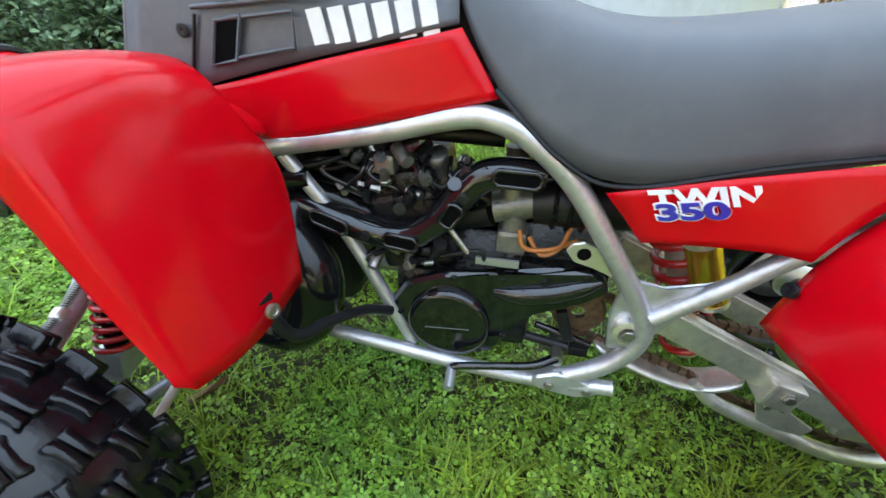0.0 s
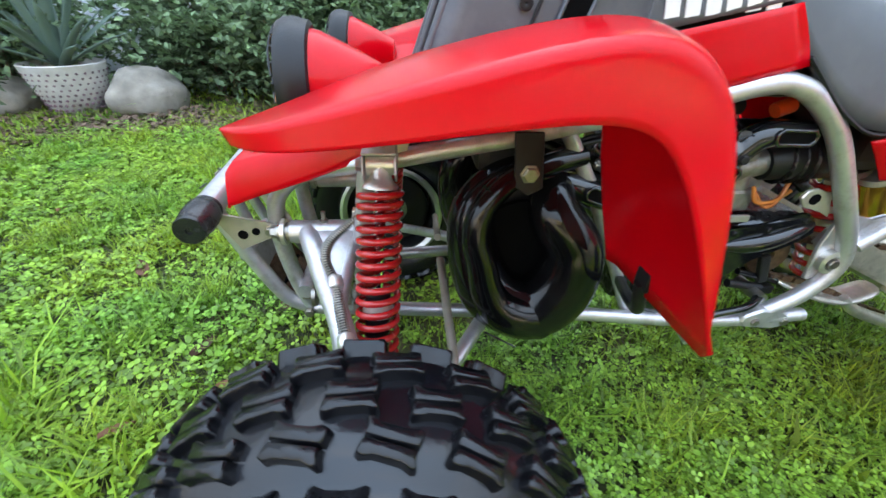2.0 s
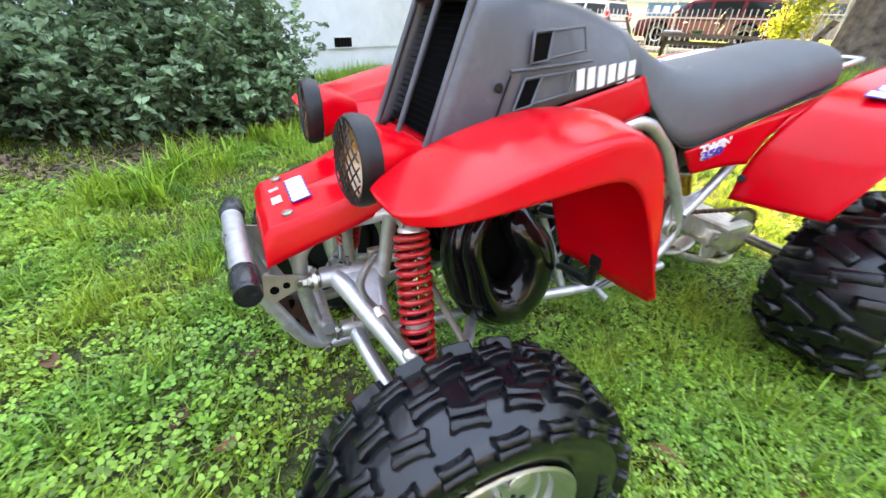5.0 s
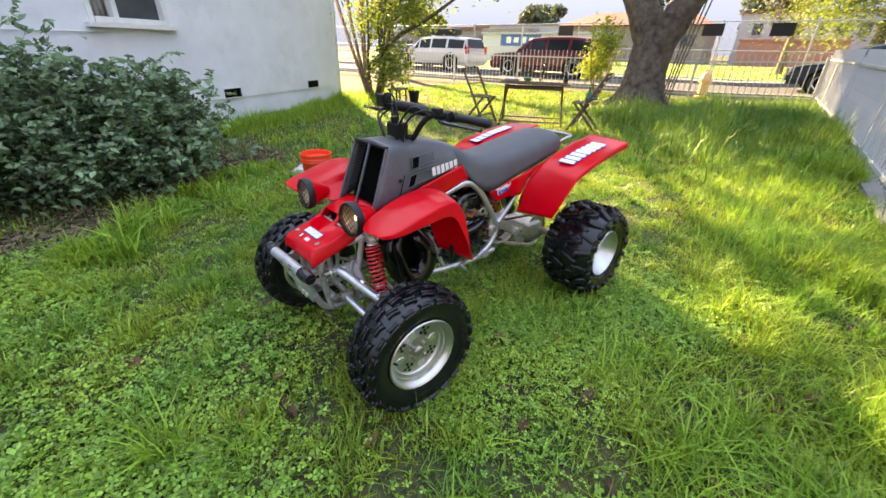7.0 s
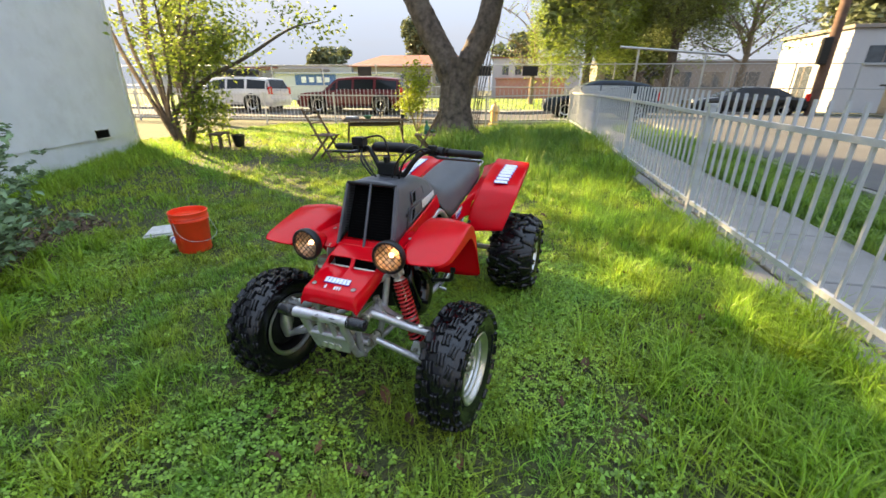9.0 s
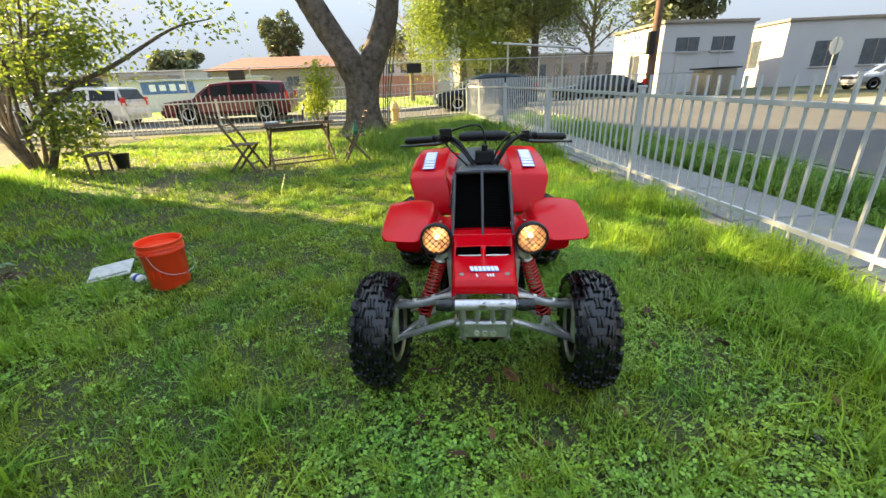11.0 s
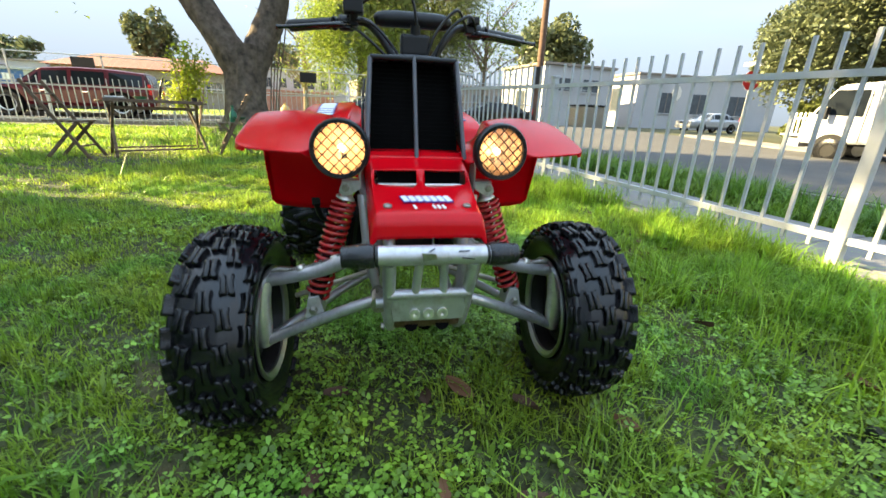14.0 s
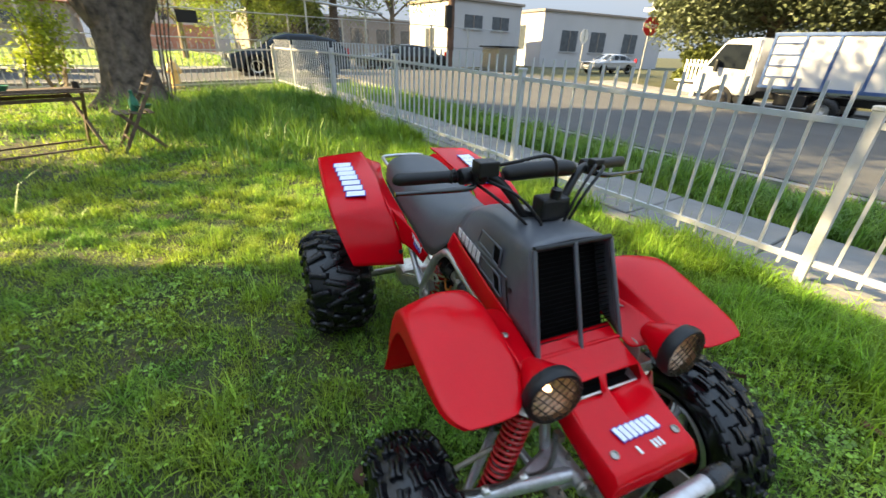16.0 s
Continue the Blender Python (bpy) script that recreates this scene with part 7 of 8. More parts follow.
    for k in range(turnsn * 8):
        d_ = run[-1] * k / (turnsn * 8 - 1)
        i = min(max(int(np.searchsorted(run, d_)) - 1, 0), len(q) - 2)
        c = q[i].lerp(q[i + 1], (d_ - run[i]) / max(run[i + 1] - run[i], 1e-6))
        tg = (q[i + 1] - q[i]).normalized()
        side = (side - tg * side.dot(tg)).normalized()
        up2 = tg.cross(side)
        a = 2 * math.pi * k / 8
        hp.append(c + (side * math.cos(a) + up2 * math.sin(a)) * .0072)
    sweep(bm, hp, .0012, 5)
    part("hose_guard_spring", bm, STEEL, quad, "wire spring guard on the brake hose")
    for c in ((1.313, .200, .427), (1.291, .283, .396)):
        turned("hose_clip", [(.0105, -.009), (.0110, -.0085), (.0115, 0), (.0110, .0085), (.0105, .009)], sy(c, s), Vector(sy((-.2, .75, -.3), s)), ALU, quad, n=14)

# expansion chambers
for s in (1, -1):
    ch = tube("expansion_chamber", [sy(p, s) for p in [(.88, .055, .50), (.96, .075, .535), (1.05, .090, .545), (1.108, .098, .495), (1.108, .112, .420), (1.078, .132, .352), (1.014, .142, .324), (.966, .145, .368), (.957, .140, .436), (.992, .126, .496), (.97, .085, .52), (.85, .05, .45)]], [.020, .022, .026, .034, .042, .050, .055, .053, .047, .039, .030, .020], EXHB, quad, "gloss black expansion chamber", seg=28, n=12)
    tube("header_pipe", [sy(p, s) for p in [(.955, .105, .575), (1.01, .122, .568), (1.066, .136, .552), (1.104, .150, .516), (1.114, .158, .474), (1.104, .164, .430), (1.094, .168, .388), (1.076, .170, .354), (1.044, .168, .332), (1.0, .155, .318)]], [.015, .016, .0175, .0190, .0205, .0225, .026, .031, .037, .042], EXHB, ch, "gloss black curling header pipe", seg=24, n=10)
    for c, d in (((1.092, .143, .532), (.7, .2, -.7)),):
        turned("weld_bead", [(.0185, -.002), (.0202, 0), (.0185, .002)], sy(c, s), Vector(sy(d, s)), BLACKG, ch, n=24)
    plate("exhaust_bracket", [sy(p, s) for p in [(1.07, .140, .62), (1.03, .140, .62), (1.025, .150, .545), (1.045, .152, .535), (1.065, .150, .548)]], (0, .004 * s, 0), BLACKM, ch)
    bolt("exhaust_bolt", sy((1.046, .153, .566), s), (0, s, 0), .011, .008, STEEL, ch)
    tube("weld_seam", [sy(p, s) for p in [(1.095, .193, .318), (1.045, .205, .295)]], .0015, BLACKG, ch, n=4)

# added black disc stands in for the shade inside each chamber loop
for s in (1, -1):
    turned("chamber_baffle", [(.0, .012), (.05, .010), (.078, .002), (.080, -.004), (0, -.006)], sy((1.03, .104, .425), s), (0, s, 0), DARK, quad, n=28)

# engine
eng = new("engine")
eng.parent = quad
eng["label"] = "black twin-cylinder two-stroke engine"
boxpart("crankcase", (.725, 0, .355), (.23, .17, .14), ENGINE, eng, bev=.02)
boxpart("gearbox", (.57, 0, .425), (.14, .15, .06), ENGINE, eng, bev=.02)
for s in (1, -1):
    boxpart("cylinder", (.81, .045 * s, .49), (.115, .08, .13), ENGINE, eng, bev=.012, rot=Matrix.Rotation(radians(12), 3, "Y"))
    boxpart("cylinder_head", (.825, .045 * s, .565), (.11, .078, .04), ENGINE, eng, bev=.01, rot=Matrix.Rotation(radians(12), 3, "Y"))
    for dx, dy in ((-.035, .03), (.035, .03), (-.035, -.02), (.035, -.02)):
        bolt("head_stud", (.828 + dx, (.045 + dy * 1.1) * s, .582), (.2, 0, 1), .0065, .014, STEEL, eng)
    rod("spark_plug", (.835, .045 * s, .585), (.842, .045 * s, .615), .007, WHITE, eng)
    rod("plug_cap", (.840, .045 * s, .605), (.85, .05 * s, .635), .011, BLACKM, eng)
    rod("carburettor_body", (.685, .058 * s, .535), (.625, .058 * s, .55), .023, CARB, eng, seg=20)
    rod("carburettor_slide", (.655, .058 * s, .50), (.663, .058 * s, .595), .019, CARB, eng, seg=18)
    boxpart("float_bowl", (.655, .058 * s, .487), (.045, .045, .04), CARB, eng, bev=.007)
    rod("carburettor_drain", (.655, .058 * s, .455), (.655, .058 * s, .47), .008, CARB, eng)
    tube("air_boot", [(.63, .058 * s, .548), (.59, .058 * s, .553), (.545, .056 * s, .553), (.50, .05 * s, .56)], [.030, .036, .036, .042], BLACKM, eng)
    for k in range(3):
        turned("boot_clamp", [(.036, -.004), (.0395, 0), (.036, .004)], (.600 - .020 * k, .057 * s, .550), (1, 0, 0), ENGINE, eng, n=20)
    tube("intake_manifold", [(.69, .055 * s, .53), (.73, .05 * s, .515), (.77, .045 * s, .49)], .026, BLACKM, eng)
    tube("fuel_hose", [(.63, .075 * s, .50), (.61, .085 * s, .478), (.585, .08 * s, .49), (.57, .07 * s, .53)], .0034, FUELHOSE, eng)
    tube("fuel_hose", [(.645, .084 * s, .515), (.635, .09 * s, .49), (.60, .085 * s, .488), (.56, .07 * s, .50)], .0034, FUELHOSE, eng)
bm = bmesh.new()
lathe(bm, [(.069, 0), (.069, .020), (.0675, .0235), (.064, .0265), (.059, .028), (.048, .0292), (0, .030)], (.742, .090, .338), (0, 1, 0), 56)
cc = part("stator_cover", bm, BLACKG, eng, "gloss black round cover")
for k in range(18):
    boxpart("cover_lettering", (.742 + (.5 - k / 17) * .070, .1203, .338 - .004 + k * .0004), (.0022, .001, .0012), GALV, cc, bev=0)
plate("left_case", [(.846, .085, .360), (.814, .085, .407), (.749, .085, .433), (.667, .085, .445), (.607, .085, .449), (.535, .085, .472), (.513, .085, .456), (.506, .085, .432), (.541, .085, .412), (.607, .085, .386), (.645, .085, .352), (.652, .085, .306), (.672, .085, .276), (.76, .085, .272), (.828, .085, .308)], (0, .018, 0), BLACKG, eng, "gloss black left crankcase cover", bev=.006)
plate("right_case", mirror_y([(.835, .085, .385), (.80, .085, .43), (.745, .085, .452), (.60, .085, .455), (.56, .085, .40), (.60, .085, .29), (.76, .085, .275), (.82, .085, .33)]), (0, -.03, 0), BLACKG, eng, "gloss black right crankcase cover", bev=.006)
tube("case_rib", [(.672, .098, .410), (.630, .101, .414), (.585, .101, .424), (.545, .099, .440), (.520, .097, .452)], [.008, .017, .017, .014, .008], BLACKG, eng, "raised arm of the cover", seg=16)
for x, z in ((.806, .404), (.735, .428), (.66, .437), (.60, .443), (.54, .460), (.826, .345), (.652, .325), (.69, .284), (.79, .287)):
    bolt("case_bolt", (x, .102, z), (0, 1, 0), .0048, .005, ENGINE, eng)
boxpart("serial_plate", (.672, .095, .462), (.065, .006, .012), GALV, eng, bev=.001)
# slotted coolant pipe across the left side
pipe = tube("heat_shield_pipe", [(1.02, .10, .548), (.955, .105, .527), (.90, .105, .508), (.82, .105, .493), (.765, .105, .522), (.715, .105, .585), (.685, .105, .605), (.62, .10, .608)], [.015, .019, .022, .022, .021, .021, .021, .018], BLACKG, eng, "black slotted heat shield pipe", seg=18)
for c, d, l in (((.920, .127, .517), (.94, 0, .34), .058), ((.812, .127, .497), (1, 0, .10), .050), ((.738, .127, .548), (-.55, 0, .83), .036), ((.655, .124, .607), (1, 0, .02), .060)):
    q = Vector(d).normalized()
    w_ = Vector((-q.z, 0, q.x)) * .0105
    sl = Vector(c)
    ring = [sl + q * a * l / 2 + w_ * b for a, b in ((-1, -.4), (-.8, -1), (.8, -1), (1, -.4), (1, .4), (.8, 1), (-.8, 1), (-1, .4))]
    plate("shield_slot", ring, (0, .0015, 0), DARK, pipe, bev=0)
    bm = bmesh.new()
    sweep(bm, [p + Vector((0, .0025, 0)) for p in ring + ring[:2]], .0032, 8)
    part("slot_rim", bm, BLACKG, pipe)
for c in ((.865, .125, .500), (.722, .125, .575)):
    bolt("shield_bolt", c, (0, 1, 0), .007, .006, BLACKM, pipe)
rod("radiator_cap_neck", (.772, .05, .575), (.772, .055, .60), .012, CARB, eng)
turned("coolant_cap", [(.017, 0), (.018, .004), (.018, .014), (.015, .017), (0, .017)], (.772, .056, .598), (0.1, .5, 1), CARB, eng, n=8)
rod("orange_connector", (.645, .06, .63), (.62, .06, .64), .012, ORANGEM, eng)
tube("upper_hose", [(.98, .06, .60), (.9, .05, .63), (.8, .04, .635), (.68, .03, .63)], .013, BLACKM, eng)
for k, pts in enumerate(([(1.05, .09, .62), (.95, .08, .58), (.88, .075, .60), (.80, .06, .63)], [(1.0, .085, .57), (.93, .09, .60), (.86, .08, .575), (.79, .075, .54)], [(.80, .08, .60), (.76, .085, .57), (.73, .08, .60), (.66, .075, .60)], [(.98, .10, .585), (.92, .095, .60), (.87, .06, .62), (.75, .03, .65)], [(.69, .09, .45), (.70, .10, .48), (.76, .095, .46), (.80, .08, .44)])):
    tube("cable", pts, .0042, BLACKM, eng, seg=8)
# made-up black block that darkens the gap between engine and tank
boxpart("coil_tray", (.85, -.02, .640), (.24, .10, .045), BLACKM, eng, bev=.006)
re_ = random.Random(77)
for k in range(46):
    p_ = Vector((re_.uniform(.70, .93), re_.uniform(.060, .100), re_.uniform(.535, .630)))
    if k >= 30:
        p_ = Vector((re_.uniform(.76, .87), re_.uniform(.088, .100), re_.uniform(.440, .475)))
    d_ = Vector((re_.uniform(-1, 1), re_.uniform(.2, 1), re_.uniform(-.6, 1))).normalized()
    r_ = re_.uniform(.004, .011)
    m_ = re_.choice((BLACKG, BLACKG, BLACKM, ENGINE, STEEL, CARB))
    if k % 3:
        rod("fitting", p_, p_ + d_ * re_.uniform(.012, .035), r_, m_, eng, seg=10)
    else:
        bolt("fitting_bolt", p_, d_, r_ * .8, re_.uniform(.008, .016), STEEL, eng)
for k in range(7):
    x_ = .72 + .03 * k
    tube("cable", [(x_, .07, .61), (x_ + re_.uniform(-.04, .04), .095, .585), (x_ + re_.uniform(-.06, .06), .085, .555), (x_ + re_.uniform(-.05, .05), .07, .53)], .0038, BLACKG, eng, seg=8)
boxpart("thermostat_housing", (.84, .085, .60), (.03, .028, .03), CARB, eng, bev=.006)
bolt("bleed_screw", (.838, .098, .575), (0, .4, 1), .007, .022, STEEL, eng)
rod("reed_bolt", (.745, .095, .51), (.715, .10, .475), .005, STEEL, eng)
boxpart("clutch_lever", (.555, .088, .352), (.018, .012, .062), BLACKM, eng, bev=.003, rot=Matrix.Rotation(radians(18), 3, "Y"))
rod("shift_link", (.60, .085, .345), (.51, .085, .318), .006, BLACKG, eng)
rod("shift_link", (.615, .09, .322), (.545, .09, .310), .008, BLACKM, eng)
turned("front_sprocket", [(.012, -.004), (.040, -.004), (.043, 0), (.040, .004), (.012, .004)], (.535, .065, .368), (0, 1, 0), CHAINM, eng, n=26, closed=True)
boxpart("brake_line_block", (.525, .08, .300), (.03, .02, .018), BLACKM, eng, bev=.003)
tube("shift_lever", [(.562, .115, .305), (.60, .135, .30), (.66, .142, .292), (.715, .143, .280), (.728, .143, .272)], [.009, .007, .0065, .0065, .008], BLACKG, quad, "black gear lever")
rod("shift_peg", (.728, .14, .272), (.726, .178, .262), .0085, GALV, quad)
rod("shift_shaft", (.562, .06, .305), (.562, .122, .305), .011, STEEL, quad)
boxpart("battery_box", (.62, 0, .69), (.34, .19, .07), BLACKM, quad, bev=.01)
boxpart("air_box", (.40, 0, .60), (.20, .16, .13), BLACKM, quad, bev=.02)
boxpart("fuel_tank", (.86, 0, .74), (.36, .17, .17), BLACKM, quad, bev=.03)
boxpart("front_bulkhead", (1.06, 0, .60), (.10, .18, .12), BLACKM, quad, bev=.02)
# added black box keeps the view through the chamber loops dark
boxpart("engine_front_cover", (1.0, 0, .42), (.16, .15, .22), BLACKM, quad, bev=.04)
rod("brake_pedal_link", (.98, .115, .42), (.90, .118, .33), .005, BLACKM, quad)
STAY = [(.84, .112, .350), (.868, .150, .378), (.896, .215, .404), (.906, .252, .414), (.915, .272, .428), (.924, .280, .452), (.931, .285, .478)]
for s in (1, -1):
    tube("fender_stay", [sy(p, s) for p in STAY], .0085, BLACKM, quad, "black bent fender stay")
rod("steering_column", (1.02, 0, .55), (.93, 0, .90), .016, BLACKM, quad)

# swingarm, chain, rear shock, axle
for s in (1, -1):
    bm = bmesh.new()
    a, b = Vector((.47, .088 * s, .420)), Vector((.11, .092 * s, .256))
    d = (b - a).normalized()
    box(bm, (a + b) / 2, ((b - a).length, .026, .050), d.to_track_quat("X", "Z").to_matrix())
    bmesh.ops.bevel(bm, geom=list(bm.edges), offset=.006, segments=2, affect="EDGES")
    part("swingarm_leg", bm, ALU, quad, "bare aluminium swingarm", smooth=False)
boxpart("axle_carrier", (.06, 0, .258), (.14, .21, .09), ALU, quad, bev=.02)
boxpart("chain_adjuster_block", (.237, .100, .302), (.048, .044, .046), ALU, quad, bev=.005, rot=Matrix.Rotation(radians(-14), 3, "Y"))
bolt("adjuster_bolt", (.232, .122, .306), (0, 1, 0), .008, .006, STEEL, quad)
for x_ in (.246, .224):
    bolt("adjuster_bolt", (x_, .112, .276), (0, 1, 0), .006, .006, STEEL, quad)
plate("chain_guide", [(.262, .100, .290), (.214, .100, .286), (.204, .100, .258), (.160, .100, .232), (.170, .100, .212), (.214, .100, .222), (.240, .100, .232), (.250, .100, .258)], (0, .006, 0), ALU, quad)
panel("chain_shroud", [[(.50, y_, .318), (.43, y_, .286), (.36, y_, .262), (.31, y_, .266), (.27, y_, .292)] for y_ in (.045, .07, .095)], ALU, quad, "cast aluminium chain shroud", thick=.006, sub=1)
tube("skid_tube", [(.34, .085, .272), (.30, .09, .240), (.20, .095, .205), (.10, .09, .168), (.0, .07, .152), (-.06, .04, .17)], [.008, .012, .013, .013, .012, .011], ALU, quad, "aluminium skid under the swingarm")
turned("rear_sprocket", [(.035, -.003), (.088, -.003), (.092, 0), (.088, .003), (.035, .003)], (0, .065, .246), (0, 1, 0), STEEL, quad, n=36, closed=True)
bm = bmesh.new()
chain = [Vector((x_, .066, z_)) for x_, z_ in ((.545, .408), (.40, .392), (.26, .374), (0, .340), (-.064, .31), (-.09, .246), (-.064, .182), (0, .156), (.13, .186), (.258, .230), (.344, .270), (.425, .300), (.545, .330))]
for a, b in zip(chain, chain[1:]):
    k = max(2, int((b - a).length / .0145))
    for i in range(k):
        p = a.lerp(b, (i + .5) / k)
        d = (b - a).normalized()
        box(bm, p, (.0125, .013 if i % 2 else .008, .011), d.to_track_quat("X", "Z").to_matrix())
part("chain", bm, CHAINM, quad, "rusty drive chain", smooth=False)
rod("rear_axle", (0, -.40, .246), (0, .40, .246), .0175, STEEL, quad, seg=20)
for s in (1, -1):
    turned("axle_hub", [(.028, 0), (.045, .01), (.045, .03), (.02, .05), (0, .05)], (0, .30 * s, .246), (0, s, 0), ALU, quad, n=20)
rs = new("rear_shock")
rs.parent = quad
top, bot = Vector((.43, .015, .56)), Vector((.325, .0, .265))
ax = (bot - top).normalized()
e1 = ax.orthogonal().normalized()
e2 = ax.cross(e1)
bm = bmesh.new()
sweep(bm, [top + ax * (.05 + .25 * k / 144) + (e1 * math.cos(2 * math.pi * k / 18) + e2 * math.sin(2 * math.pi * k / 18)) * .037 for k in range(145)], .0066, 8)
part("spring", bm, SPRING, rs, "red coil spring")
rod("damper_body", top, bot, .022, ALU, rs, seg=18)
turned("spring_collar", [(.03, 0), (.04, .004), (.04, .02), (.03, .024)], top + ax * .03, ax, STEEL, rs, n=24)
res = rod("reservoir", (.395, .055, .515), (.352, .055, .415), .0235, GOLD, rs, "gold anodised reservoir", seg=24)
rod("reservoir_cap", (.398, .055, .522), (.394, .055, .512), .0245, ALU, res, seg=24)
rod("reservoir_base", (.353, .055, .419), (.350, .055, .412), .0245, ALU, res, seg=24)

# bodywork -------------------------------------------------------------
FENDER = [
    [(1.330, .372, .674), (1.338, .366, .684), (1.339, .30, .677), (1.333, .262, .674), (1.322, .250, .664)],
    [(1.300, .402, .676), (1.306, .399, .690), (1.306, .30, .689), (1.302, .228, .683), (1.292, .212, .670)],
    [(1.22, .404, .683), (1.225, .400, .712), (1.225, .30, .721), (1.225, .213, .711), (1.22, .193, .688)],
    [(1.12, .407, .697), (1.12, .402, .740), (1.12, .30, .750), (1.12, .203, .737), (1.12, .186, .698)],
    [(1.05, .403, .699), (1.042, .398, .754), (1.032, .30, .766), (1.03, .208, .750), (1.05, .188, .704)],
    [(1.014, .407, .662), (.993, .401, .720), (.974, .30, .752), (.966, .232, .734), (.983, .205, .694)],
    [(.975, .414, .575), (.963, .408, .615), (.950, .30, .652), (.957, .185, .642), (.957, .142, .622)],
    [(.934, .414, .492), (.928, .402, .476), (.918, .325, .460), (.928, .225, .464), (.932, .203, .460)],
]
FLANGE = [
    [(1.286, .208, .682), (1.255, .15, .66), (1.245, .118, .64)],
    [(1.22, .197, .697), (1.19, .16, .672), (1.19, .125, .655)],
    [(1.12, .190, .702), (1.11, .165, .680), (1.10, .127, .69)],
    [(1.05, .192, .707), (1.04, .16, .682), (1.02, .128, .69)],
    [(.985, .207, .692), (.985, .165, .655), (.975, .130, .64)],
]
for s in (1, -1):
    fe = panel("front_fender", [[sy(p, s) for p in r] for r in FENDER], RED, quad, "red plastic front fender", sub=3, corners=.55, cols=(1, 3))
    panel("fender_flange", [[sy(p, s) for p in r] for r in FLANGE], RED, fe)
    for c, d in (((1.14, .178, .690), (0, .2, 1)), ((.909, .30, .493), (-.9, .3, .2))):
        turned("fender_screw", [(.0095, 0), (.009, .002), (.0055, .003), (.0045, .0015), (0, .0015)], sy(c, s), Vector(sy(d, s)), STEEL, fe, n=16)
    boxpart("fender_tab", sy((.930, .285, .484), s), (.006, .026, .026), BLACKM, fe, bev=.002)

# nose cowl
# the upper part ends in a step with two intake mouths, parted by a rib, above the lower part
NX = [(1.165, .668), (1.205, .650), (1.268, .6345), (1.282, .632), (1.300, .594), (1.345, .588), (1.42, .576), (1.450, .568), (1.463, .552), (1.466, .520)]
NLOW = [.645, .612, .580, .572, .566, .548, .524, .512, .508, .506]
NRIDGE = [0, 0, 0, 0, .026, .008, 0, 0, 0, 0]
rows = []
for (x, z), lo, up in zip(NX, NLOW, NRIDGE):
    w = .128 - .012 * (x - 1.165) / .31
    pos = [(w + .004, lo), (w, max(lo, z - .016 + up)), (w - .010, z + up), (.107, z + .002 + up * .3), (.010, z + .003)]
    half = [(x, y, zz) for y, zz in pos]
    rows.append(half + [(x + .004 * (x > 1.4), 0, z + .004 + up)] + [(px, -py, pz) for px, py, pz in half[::-1]])
nose = panel("nose_cowl", rows, RED, quad, "red nose cowl with two intake slots", sub=2, skip=[(3, 3), (3, 6)], rims=.9, cols=(2, 8), folds=(3, 4, 7, 8))
# black sheet stands for the shade inside the intake mouths
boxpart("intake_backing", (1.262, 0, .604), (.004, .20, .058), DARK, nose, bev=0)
boxpart("intake_floor", (1.28, 0, .585), (.05, .20, .003), BLACKM, nose, bev=0)
rod("intake_bar", (1.296, -.098, .6005), (1.296, .098, .6005), .0035, ALU, nose)
for s in (1, -1):
    turned("nose_screw", [(.0095, 0), (.009, .003), (.006, .004), (.005, .002), (0, .002)], (1.420, .083 * s, .5785), (.2, 0, 1), STEEL, nose, n=16)
# plain white lettering bars on the nose
for k in range(7):
    rt3 = Matrix.Rotation(radians(10), 3, "Y") @ Matrix.Rotation(radians(14), 3, "Z")
    boxpart("decal_shadow", (1.3925, (k - 3) * .0152, .5873), (.034, .0150, .002), BLUED, nose, bev=0, rot=rt3)
    boxpart("nose_decal", (1.3925, (k - 3) * .0152, .5881), (.030, .0118, .002), WHITE, nose, bev=0, rot=rt3)
for k, y in enumerate((-.028, .012, .022, .032)):
    boxpart("nose_decal", (1.430, y, .5794), (.017, .0055, .002), WHITE, nose, bev=0, rot=Matrix.Rotation(radians(12), 3, "Y") @ Matrix.Rotation(radians(12), 3, "Z"))

